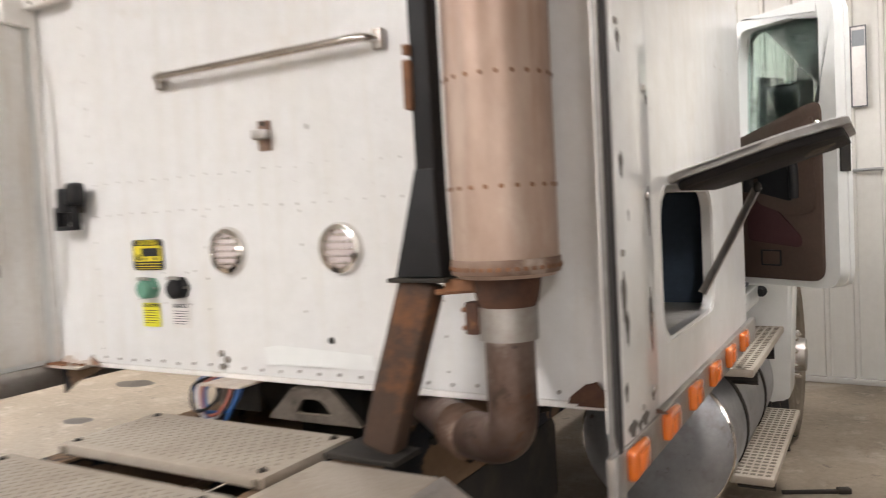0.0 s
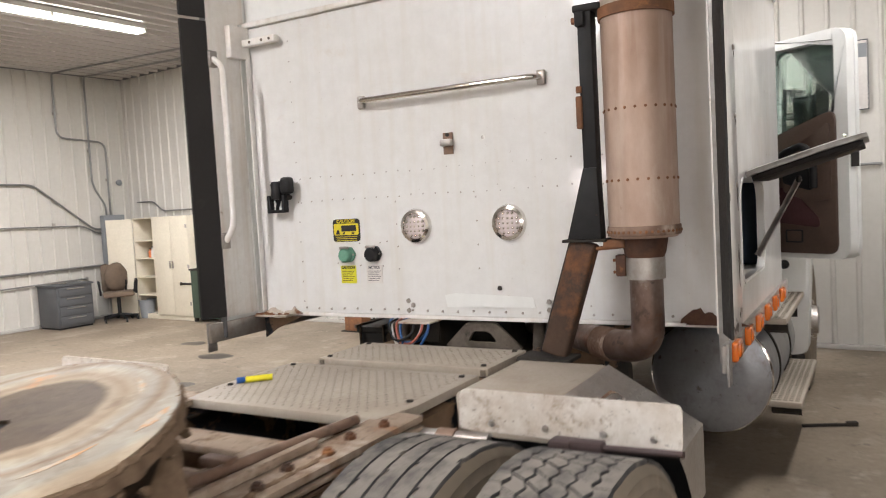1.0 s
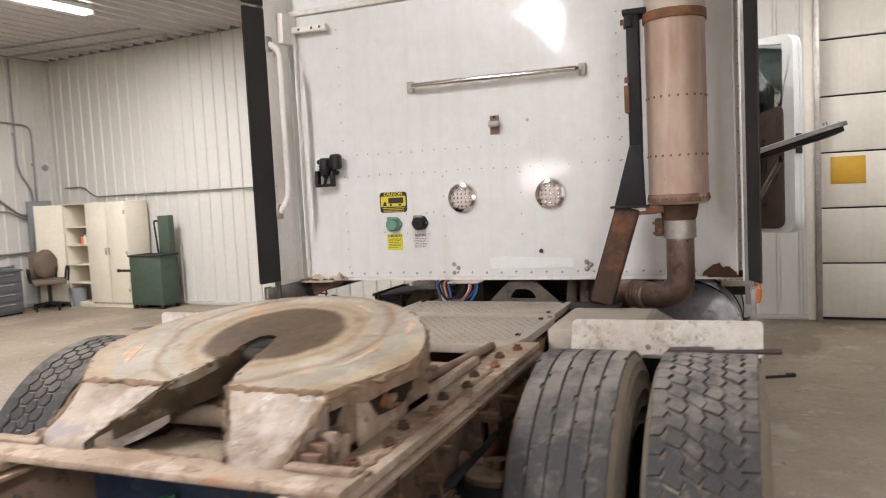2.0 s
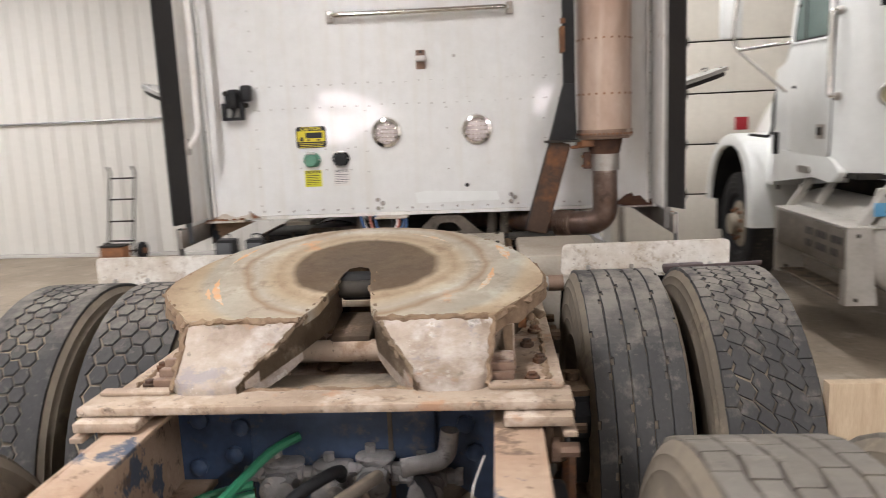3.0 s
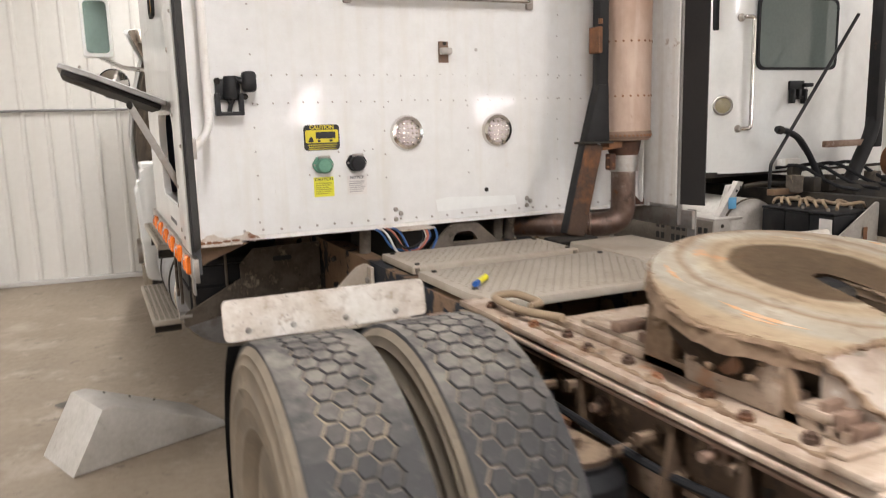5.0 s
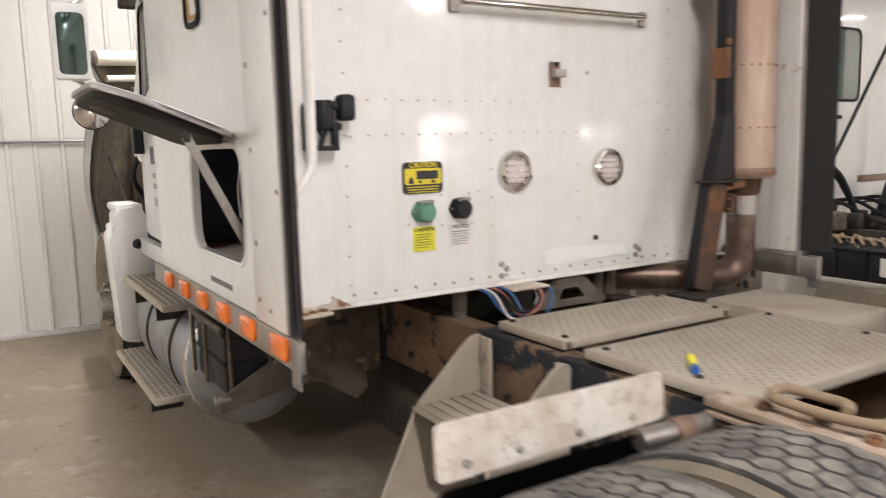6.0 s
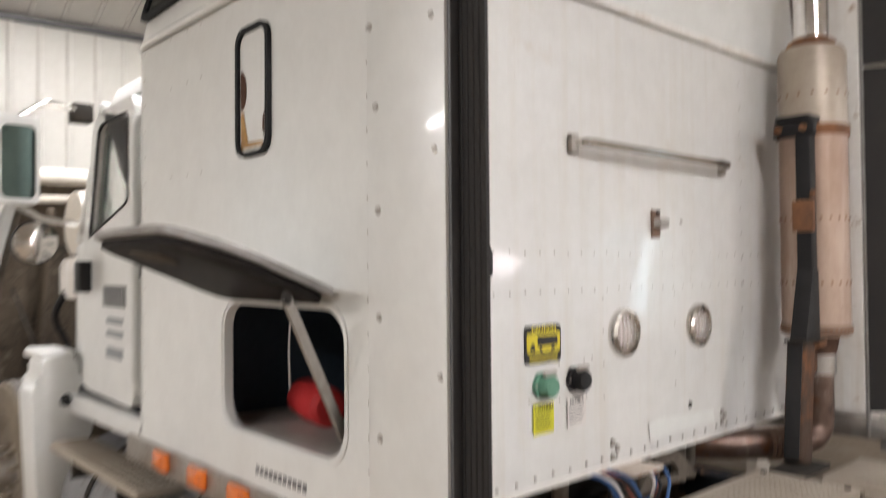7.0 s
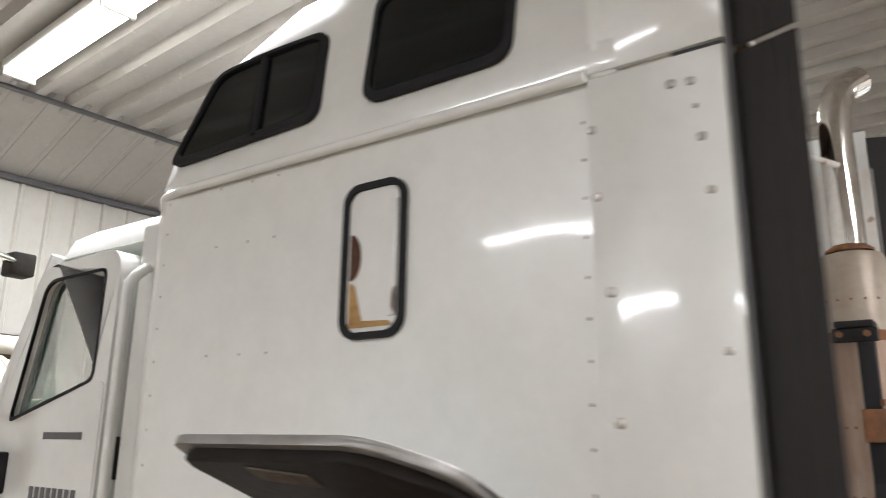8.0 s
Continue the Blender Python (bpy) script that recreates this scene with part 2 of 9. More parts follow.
edge_alu = surface("edge_alu", (0.36, 0.35, 0.335), 0.45, 0.5, dark=(0.2, 0.175, 0.15), dark_amount=0.8, scale=7, fine=40, bump=0.15)
scrape_orange = surface("scrape_orange", (0.52, 0.27, 0.12), 0.6, dark=(0.42, 0.34, 0.25), dark_amount=1.0, scale=16, fine=60, bump=0.2, grime=(((0.44, 0.385, 0.31), 22, 0.48, 0.08, 1.0),))
valve_dust = surface("valve_dust", (0.27, 0.255, 0.25), 0.7, dark=(0.14, 0.13, 0.125), dark_amount=0.9, scale=11, fine=60, bump=0.5, spec=0.25, grime=(((0.42, 0.36, 0.30), 9, 0.54, 0.1, 0.7), ((0.05, 0.045, 0.04), 20, 0.58, 0.08, 0.7)))
brown_grime = surface("brown_grime", (0.095, 0.063, 0.041), 0.9, dark=(0.055, 0.038, 0.027), dark_amount=1.0, scale=9, fine=60, bump=0.6, spec=0.15, spot=(0.20, 0.135, 0.085), spot_scale=11, spot_edge=0.58, spot_soft=0.08,
                      dust=((0.30, 0.22, 0.15), 0.7), grime=(((0.03, 0.025, 0.02), 17, 0.56, 0.08, 0.8),))
lining_brown = surface("lining_brown", (0.17, 0.13, 0.10), 0.85, dark=(0.09, 0.065, 0.05), dark_amount=0.9, scale=4, fine=40, bump=0.2, spot=(0.26, 0.2, 0.15), spot_scale=7, spot_edge=0.6, spot_soft=0.1)
flap_rubber = surface("flap_rubber", (0.022, 0.020, 0.019), 0.6, dark=(0.032, 0.029, 0.026), scale=3, fine=60, bump=0.15, spec=0.3, grime=(((0.042, 0.037, 0.032), 7, 0.58, 0.12, 0.5),))
chalk_blue = surface("chalk_blue", (0.20, 0.40, 0.64), 0.8, dark=(0.5, 0.6, 0.7), dark_amount=0.9, scale=30, bump=0.0)
foot_metal = surface("foot_metal", (0.35, 0.285, 0.23), 0.65, 0.1, dark=(0.22, 0.16, 0.115), dark_amount=0.9, scale=4, fine=45, bump=0.45, spot=(0.30, 0.265, 0.26), spot_scale=6, spot_edge=0.54, spot_soft=0.14,
                     grime=(((0.48, 0.415, 0.355), 6, 0.50, 0.14, 0.75), ((0.66, 0.62, 0.57), 13, 0.58, 0.05, 0.7), ((0.22, 0.20, 0.215), 7, 0.56, 0.06, 0.7), ((0.12, 0.085, 0.055), 4, 0.50, 0.16, 0.8), ((0.42, 0.20, 0.09), 4, 0.58, 0.1, 0.6), ((0.09, 0.07, 0.05), 26, 0.60, 0.06, 0.6)))
grease = surface("grease", (0.085, 0.058, 0.036), 0.75, dark=(0.045, 0.032, 0.022), dark_amount=0.9, scale=9, fine=60, bump=0.9, spec=0.3, spot=(0.17, 0.12, 0.08), spot_scale=14, spot_edge=0.58, spot_soft=0.1)
dirt_lump = surface("dirt_lump", (0.25, 0.175, 0.115), 0.95, dark=(0.13, 0.085, 0.055), dark_amount=0.8, scale=25, fine=90, bump=0.8, spec=0.2)
tyre_rubber = surface("tyre_rubber", (0.060, 0.058, 0.056), 0.85, dark=(0.042, 0.041, 0.042), dark_amount=0.8, scale=4, fine=60, bump=0.35, spec=0.25, spot=(0.16, 0.145, 0.125), spot_scale=9, spot_edge=0.56, spot_soft=0.15, random_tone=0.08,
                      dust=((0.28, 0.252, 0.215), 0.75), grime=(((0.21, 0.185, 0.15), 26, 0.58, 0.12, 0.6),))
tyre_dusty = surface("tyre_dusty", (0.150, 0.134, 0.112), 0.95, dark=(0.092, 0.082, 0.068), dark_amount=0.9, scale=7, fine=50, bump=0.6, spot=(0.225, 0.20, 0.165), spot_scale=9, spot_edge=0.56, spot_soft=0.14, spec=0.12,
                     dust=((0.215, 0.197, 0.172), 0.6), grime=(((0.06, 0.054, 0.048), 26, 0.59, 0.1, 0.6), ((0.19, 0.16, 0.115), 5, 0.55, 0.14, 0.5)))
dusty_groove = surface("dusty_groove", (0.085, 0.076, 0.065), 0.95, dark=(0.045, 0.04, 0.036), dark_amount=1.0, scale=9, fine=60, bump=0.5, spec=0.1, spot=(0.30, 0.25, 0.185), spot_scale=7, spot_edge=0.58, spot_soft=0.1)
tyre_dark = surface("tyre_dark", (0.035, 0.034, 0.033), 0.85, dark=(0.06, 0.054, 0.046), dark_amount=0.8, scale=6, fine=60, bump=0.3, spec=0.2)
tyre_side = surface("tyre_side", (0.16, 0.135, 0.105), 0.95, dark=(0.27, 0.225, 0.165), dark_amount=0.9, scale=4, fine=50, bump=0.25, spec=0.15, grime=(((0.07, 0.062, 0.052), 8, 0.56, 0.12, 0.7), ((0.30, 0.25, 0.18), 12, 0.58, 0.1, 0.5)))
# tan in the grooves, darker brown where they face up
tyre_groove = surface("tyre_groove", (0.10, 0.088, 0.073), 0.95, dark=(0.035, 0.032, 0.03), dark_amount=0.9, scale=7, fine=60, bump=0.4, spec=0.1, spot=(0.27, 0.215, 0.15), spot_scale=3.2, spot_edge=0.42, spot_soft=0.16, dust=((0.125, 0.111, 0.094), 0.9),
                      grime=(((0.04, 0.036, 0.034), 25, 0.56, 0.1, 0.6),))
flap_white = surface("flap_white", (0.70, 0.665, 0.605), 0.5, dark=(0.50, 0.42, 0.335), dark_amount=0.8, scale=9, fine=50, bump=0.15, spot=(0.32, 0.25, 0.18), spot_scale=22, spot_edge=0.55, spot_soft=0.14,
                     grime=(((0.38, 0.295, 0.215), 5, 0.44, 0.24, 0.75), ((0.30, 0.225, 0.16), 14, 0.52, 0.16, 0.6), ((0.13, 0.10, 0.075), 55, 0.61, 0.05, 0.7)))
amber = surface("amber", (0.75, 0.17, 0.015), 0.2, dark=(0.55, 0.11, 0.01), scale=30, fine=200, bump=0.3, coat=0.6)
blue_frame = surface("blue_frame", (0.06, 0.10, 0.19), 0.5, dark=(0.03, 0.045, 0.075), dark_amount=0.8, scale=5, fine=40, bump=0.2, spot=(0.18, 0.15, 0.12), spot_scale=8, spot_edge=0.60, spot_soft=0.1, grime=(((0.13, 0.12, 0.11), 16, 0.56, 0.12, 0.6),))
grey_dirty = surface("grey_dirty", (0.15, 0.125, 0.10), 0.9, dark=(0.045, 0.038, 0.032), dark_amount=0.9, scale=9, fine=60, bump=0.5, spec=0.2, spot=(0.32, 0.255, 0.185), spot_scale=9, spot_edge=0.58, spot_soft=0.1, dust=((0.34, 0.27, 0.195), 0.7),
                     grime=(((0.03, 0.027, 0.024), 19, 0.6, 0.08, 0.7),))
dark_metal = surface("dark_metal", (0.022, 0.020, 0.018), 0.75, dark=(0.06, 0.048, 0.034), dark_amount=0.8, scale=6, fine=40, bump=0.3, spec=0.25)
hood_under = surface("hood_under", (0.15, 0.115, 0.08), 0.8, dark=(0.05, 0.038, 0.028), dark_amount=0.9, scale=3, fine=25, bump=0.3, streak=(0.03, 0.025, 0.02), streak_amount=0.7, grime=(((0.26, 0.21, 0.15), 6, 0.55, 0.12, 0.7), ((0.03, 0.025, 0.02), 9, 0.56, 0.1, 0.8)))
green_hose = surface("green_hose", (0.03, 0.22, 0.11), 0.4, dark=(0.05, 0.16, 0.09), scale=10, bump=0.05)
blue_hose = surface("blue_hose", (0.03, 0.10, 0.27), 0.4, bump=0.05)
red_hose = surface("red_hose", (0.42, 0.13, 0.09), 0.4, bump=0.05)
sign_yellow = surface("sign_yellow", (0.70, 0.58, 0.03), 0.4, dark=(0.6, 0.5, 0.05), scale=14, bump=0.0)
label_yellow = surface("label_yellow", (0.72, 0.68, 0.04), 0.45, bump=0.0)
label_white = surface("label_white", (0.72, 0.68, 0.64), 0.45, bump=0.0)
ink = surface("ink", (0.02, 0.02, 0.02), 0.5, bump=0.0)
red_ink = surface("red_ink", (0.45, 0.12, 0.1), 0.5, bump=0.0)
socket_green = surface("socket_green", (0.13, 0.30, 0.21), 0.6, dark=(0.09, 0.22, 0.15), scale=20, bump=0.1)
lens_clear = surface("lens_clear", (0.62, 0.55, 0.52), 0.25, dark=(0.45, 0.38, 0.36), scale=40, fine=160, bump=0.4, coat=0.5)
brown_trim = surface("brown_trim", (0.078, 0.047, 0.032), 0.6, dark=(0.05, 0.03, 0.021), scale=4, fine=60, bump=0.1)
maroon_trim = surface("maroon_trim", (0.05, 0.012, 0.012), 0.7, bump=0.1)
interior_dark = surface("interior_dark", (0.018, 0.019, 0.022), 0.8, dark=(0.01, 0.01, 0.012), scale=3, bump=0.1, spec=0.25)
interior_blue = surface("interior_blue", (0.055, 0.075, 0.10), 0.8, dark=(0.03, 0.04, 0.055), scale=3, bump=0.1, spec=0.25)
red_cloth = surface("red_cloth", (0.5, 0.02, 0.02), 0.7, bump=0.2)
hatch_liner = surface("hatch_liner", (0.011, 0.009, 0.008), 0.6, dark=(0.03, 0.022, 0.018), dark_amount=0.7, scale=5, fine=40, bump=0.2, spec=0.15, spot=(0.10, 0.085, 0.07), spot_scale=7, spot_edge=0.66)
grey_edge = surface("grey_edge", (0.13, 0.13, 0.135), 0.5, 0.2, dark=(0.09, 0.09, 0.09), scale=8, bump=0.1)
wall_white = surface("wall_white", (0.61, 0.59, 0.54), 0.5, dark=(0.62, 0.59, 0.53), dark_amount=0.5, scale=0.9, fine=14, bump=0.04, streak=(0.55, 0.51, 0.45), streak_amount=0.35, random_tone=0.03)
ceiling_metal = surface("ceiling_metal", (0.50, 0.48, 0.45), 0.24, dark=(0.46, 0.44, 0.4), scale=1.2, fine=14, bump=0.03)
door_panel = surface("door_panel", (0.74, 0.69, 0.60), 0.5, dark=(0.64, 0.59, 0.5), dark_amount=0.5, scale=1.2, fine=18, bump=0.05, streak=(0.56, 0.5, 0.42), streak_amount=0.3)
cabinet_cream = surface("cabinet_cream", (0.74, 0.68, 0.55), 0.5, dark=(0.62, 0.56, 0.44), scale=2, fine=30, bump=0.04)
green_paint = surface("green_paint", (0.058, 0.088, 0.06), 0.6, dark=(0.04, 0.06, 0.042), dark_amount=0.8, scale=4, fine=40, bump=0.15, spot=(0.2, 0.12, 0.06), spot_scale=8, spot_edge=0.68)
grey_box = surface("grey_box", (0.10, 0.105, 0.11), 0.5, dark=(0.07, 0.07, 0.075), scale=4, bump=0.08)
panel_grey = surface("panel_grey", (0.26, 0.275, 0.285), 0.5, dark=(0.21, 0.22, 0.23), scale=3, bump=0.05)
conduit_grey = surface("conduit_grey", (0.30, 0.30, 0.29), 0.4, 0.7, scale=6, bump=0.05)
chair_brown = surface("chair_brown", (0.16, 0.115, 0.08), 0.9, dark=(0.1, 0.075, 0.055), scale=20, fine=150, bump=0.5)
orange_plastic = surface("orange_plastic", (0.7, 0.2, 0.05), 0.5, bump=0.0)
signal_red = surface("signal_red", (0.42, 0.02, 0.03), 0.4, bump=0.0)
warn_yellow = surface("warn_yellow", (0.62, 0.36, 0.03), 0.4, dark=(0.55, 0.3, 0.03), scale=9, bump=0.02)
marker_yellow = surface("marker_yellow", (0.80, 0.72, 0.02), 0.4, bump=0.0)
marker_blue = surface("marker_blue", (0.02, 0.10, 0.35), 0.4, bump=0.0)
sky_blue = surface("sky_blue", (0.13, 0.38, 0.62), 0.5, bump=0.0)
rope_tan = surface("rope_tan", (0.30, 0.22, 0.14), 0.9, bump=0.4)
galv_box = surface("galv_box", (0.50, 0.475, 0.43), 0.55, 0.3, dark=(0.38, 0.35, 0.30), dark_amount=0.7, scale=5, fine=40, bump=0.12, grime=(((0.24, 0.2, 0.155), 10, 0.62, 0.1, 0.6),))
concrete = surface("concrete", (0.27, 0.216, 0.158), 0.55, dark=(0.165, 0.13, 0.092), dark_amount=0.95, scale=0.7, fine=22, bump=0.08, rough_var=0.2, spot=(0.345, 0.29, 0.23), spot_scale=1.3, spot_edge=0.56, spot_soft=0.14,
                   grime=(((0.12, 0.097, 0.07), 0.9, 0.54, 0.16, 0.75), ((0.42, 0.36, 0.29), 3.5, 0.57, 0.1, 0.5), ((0.085, 0.068, 0.052), 5.5, 0.60, 0.06, 0.6), ((0.15, 0.12, 0.09), 30, 0.62, 0.06, 0.4)))
stain = surface("stain", (0.055, 0.045, 0.035), 0.45, scale=6, bump=0.02)


def worn_rings(m, centre, stops):
    """Concentric wear marks round a centre, wavering with noise, laid over a material's own colour."""
    nt = m.node_tree
    n, l = nt.nodes, nt.links
    base = n["Principled BSDF"].inputs["Base Color"]
    old = base.links[0].from_socket
    tc = n.new("ShaderNodeTexCoord")
    sub_ = n.new("ShaderNodeVectorMath")
    sub_.operation = "SUBTRACT"
    sub_.inputs[1].default_value = centre
    l.new(tc.outputs["Object"], sub_.inputs[0])
    ln = n.new("ShaderNodeVectorMath")
    ln.operation = "LENGTH"
    l.new(sub_.outputs[0], ln.inputs[0])
    ns = n.new("ShaderNodeTexNoise")
    ns.inputs["Scale"].default_value, ns.inputs["Detail"].default_value = 5.0, 3.0
    l.new(tc.outputs["Object"], ns.inputs["Vector"])
    ma = n.new("ShaderNodeMath")
    ma.operation = "MULTIPLY_ADD"
    ma.inputs[1].default_value = 0.07
    l.new(ns.outputs["Fac"], ma.inputs[0])
    l.new(ln.outputs["Value"], ma.inputs[2])
    rp = n.new("ShaderNodeValToRGB")
    el = rp.color_ramp.elements
    for k, (r, c) in enumerate(stops):
        e = el[k] if k < 2 else el.new(r)
        e.position, e.color = r, (*c, 1)
    l.new(ma.outputs[0], rp.inputs[0])
    x = n.new("ShaderNodeMix")
    x.data_type, x.blend_type = "RGBA", "MULTIPLY"
    x.inputs[0].default_value = 1.0
    l.new(old, x.inputs[6])
    l.new(rp.outputs[0], x.inputs[7])
    l.new(x.outputs[2], base)


worn_rings(wheel_plate, (0.01, -2.03, 1.24), [(0.10, (0.20, 0.15, 0.10)), (0.215, (0.25, 0.185, 0.125)), (0.236, (0.95, 0.86, 0.72)), (0.262, (0.80, 0.68, 0.54)), (0.28, (1.0, 0.93, 0.8)), (0.32, (0.95, 0.98, 1.0)), (0.345, (0.66, 0.54, 0.42)),
                                             (0.36, (0.95, 0.95, 0.93)), (0.43, (0.85, 0.9, 0.92)), (0.46, (0.95, 0.86, 0.72)), (0.52, (0.75, 0.62, 0.48)), (0.58, (0.6, 0.48, 0.36))])


def glass(name, color, rough=0.03):
    m = bpy.data.materials.new(name)
    m.use_nodes = True
    b = m.node_tree.nodes["Principled BSDF"]
    b.inputs["Base Color"].default_value = (*color, 1)
    b.inputs["Roughness"].default_value = rough
    b.inputs["Transmission Weight"].default_value = 1.0
    b.inputs["IOR"].default_value = 1.45
    return m


def glow(name, color, strength):
    m = bpy.data.materials.new(name)
    m.use_nodes = True
    b = m.node_tree.nodes["Principled BSDF"]
    b.inputs["Emission Color"].default_value = (*color, 1)
    b.inputs["Emission Strength"].default_value = strength
    return m


green_glass = glass("green_glass", (0.62, 0.80, 0.72))
# driver's pane coloured darker in place of the dim cab behind it
dimmed_glass = glass("dimmed_glass", (0.15, 0.235, 0.20))
clear_glass = glass("clear_glass", (0.9, 0.95, 0.95))
dark_glass = surface("dark_glass", (0.006, 0.007, 0.007), 0.08, bump=0.0, rough_var=0.03, spec=0.2)
# dark green reflection put into the mirror's own colour
mirror_glass = surface("mirror_glass", (0.16, 0.22, 0.21), 0.06, 1.0, bump=0.0, rough_var=0.02)
tube_glow = glow("tube_glow", (1.0, 0.95, 0.85), 9.0)


# ---- building blocks ----
IDENT = Matrix.Identity(4)


def thing(name, label, category, m=IDENT, group="", kind=""):
    ob = new(name)
    ob.empty_display_size = 0.1
    ob.matrix_world = m
    return tagged(ob, label, category, group, kind)


def part(name, bm, material, parent=None, label="", kind="", smooth=True):
    me = bpy.data.meshes.new(name)
    bmesh.ops.recalc_face_normals(bm, faces=bm.faces)
    bm.to_mesh(me)
    bm.free()
    me.materials.append(material)
    if smooth:
        for p in me.polygons:
            p.use_smooth = True
        me.set_sharp_from_angle(angle=radians(38))
    ob = new(name, me)
    if parent:
        ob.parent = parent
    if label or kind:
        tagged(ob, label, kind=kind)
    return ob


def solo(name, bm, material, label, category, m=IDENT, group="", kind="", smooth=True):
    ob = part(name, bm, material, None, "", "", smooth)
    ob.matrix_world = m
    return tagged(ob, label, category, group, kind)


def BM():
    return bmesh.new()


def box(bm, x0, x1, y0, y1, z0, z1, bev=0.0, m=None, seg=2):
    r = bmesh.ops.create_cube(bm, size=1.0)
    vs = r["verts"]
    for v in vs:
        v.co = Vector(((x0 + x1) / 2 + v.co.x * (x1 - x0), (y0 + y1) / 2 + v.co.y * (y1 - y0), (z0 + z1) / 2 + v.co.z * (z1 - z0)))
    if m:
        for v in vs:
            v.co = m @ v.co
    if bev > 0:
        es = list({e for v in vs for e in v.link_edges})
        bmesh.ops.bevel(bm, geom=es, offset=bev, segments=seg, affect="EDGES", profile=0.5)
    return bm


def rod(bm, p0, p1, r, seg=14, r2=None):
    p0, p1 = Vector(p0), Vector(p1)
    d = p1 - p0
    q = d.to_track_quat("Z", "Y").to_matrix().to_4x4()
    m = Matrix.Translation((p0 + p1) / 2) @ q
    bmesh.ops.create_cone(bm, cap_ends=True, segments=seg, radius1=r, radius2=r if r2 is None else r2, depth=d.length, matrix=m)
    return bm


def ball(bm, c, r, sub=2, s=(1, 1, 1)):
    bmesh.ops.create_icosphere(bm, subdivisions=sub, radius=r, matrix=Matrix.Translation(c) @ Matrix.Diagonal((*s, 1)))
    return bm


def rounded(pts, rad, seg=5):
    """A path with its inner corners rounded."""
    pts = [Vector(p) for p in pts]
    out = [pts[0]]
    for a, b, c in zip(pts, pts[1:], pts[2:]):
        k = min(rad, (a - b).length * 0.49, (c - b).length * 0.49)
        s, e = b + (a - b).normalized() * k, b + (c - b).normalized() * k
        for i in range(seg + 1):
            t = i / seg
            out.append(s * (1 - t) ** 2 + b * 2 * t * (1 - t) + e * t * t)
    out.append(pts[-1])
    return out


def pipe(bm, pts, r, rad=0.05, seg=10, bend=5):
    """A round tube along a path with rounded corners."""
    path = rounded(pts, rad, bend) if len(pts) > 2 else [Vector(p) for p in pts]
    rings, up = [], None
    for i, p in enumerate(path):
        d = (path[min(i + 1, len(path) - 1)] - path[max(i - 1, 0)]).normalized()
        if up is None:
            up = Vector((0, 0, 1)) if abs(d.z) < 0.9 else Vector((1, 0, 0))
        side = d.cross(up).normalized()
        up = side.cross(d).normalized()
        rings.append([bm.verts.new(p + (side * math.cos(a) + up * math.sin(a)) * r) for a in (2 * math.pi * k / seg for k in range(seg))])
    for a, b in zip(rings, rings[1:]):
        for k in range(seg):
            bm.faces.new((a[k], a[(k + 1) % seg], b[(k + 1) % seg], b[k]))
    bm.faces.new(rings[0][::-1])
    bm.faces.new(rings[-1])
    return bm


def lathe(bm, prof, m=IDENT, seg=32, closed=False):
    """A profile of (radius, height) turned round the local z axis."""
    rings = []
    for r, z in prof:
        rings.append([bm.verts.new(m @ Vector((r * math.cos(2 * math.pi * k / seg), r * math.sin(2 * math.pi * k / seg), z))) for k in range(seg)])
    pairs = list(zip(rings, rings[1:]))
    if closed:
        pairs.append((rings[-1], rings[0]))
    for a, b in pairs:
        for k in range(seg):
            bm.faces.new((a[k], a[(k + 1) % seg], b[(k + 1) % seg], b[k]))
    if not closed:
        if prof[0][0] > 1e-4:
            bm.faces.new(rings[0][::-1])
        if prof[-1][0] > 1e-4:
            bm.faces.new(rings[-1])
    bmesh.ops.remove_doubles(bm, verts=[v for ring in rings for v in ring], dist=1e-5)
    return bm


def slab(bm, outline, thick, m=IDENT, bev=0.0):
    """A flat outline (local x, y) given a thickness downwards along local -z."""
    top = [bm.verts.new(m @ Vector((x, y, 0))) for x, y in outline]
    bot = [bm.verts.new(m @ Vector((x, y, -thick))) for x, y in outline]
    n = len(outline)
    f1 = bm.faces.new(top)
    f2 = bm.faces.new(bot[::-1])
    for i in range(n):
        bm.faces.new((top[i], bot[i], bot[(i + 1) % n], top[(i + 1) % n]))
    if bev:
        bmesh.ops.bevel(bm, geom=list(f1.edges) + list(f2.edges), offset=bev, segments=2, affect="EDGES", profile=0.5)
    return bm


def round_rect(x0, x1, y0, y1, r, seg=5):
    out = []
    for cx, cy, a0 in ((x1 - r, y1 - r, 0), (x0 + r, y1 - r, 90), (x0 + r, y0 + r, 180), (x1 - r, y0 + r, 270)):
        for i in range(seg + 1):
            a = radians(a0 + 90 * i / seg)
            out.append((cx + r * math.cos(a), cy + r * math.sin(a)))
    return out


def soft_poly(pts, r, seg=4):
    """A closed outline with rounded corners."""
    n = len(pts)
    out = []
    for i in range(n):
        a, b, c = Vector((*pts[i - 1], 0)), Vector((*pts[i], 0)), Vector((*pts[(i + 1) % n], 0))
        k = min(r, (a - b).length * 0.49, (c - b).length * 0.49)
        s, e = b + (a - b).normalized() * k, b + (c - b).normalized() * k
        for j in range(seg + 1):
            t = j / seg
            q = s * (1 - t) ** 2 + b * 2 * t * (1 - t) + e * t * t
            out.append((q.x, q.y))
    return out


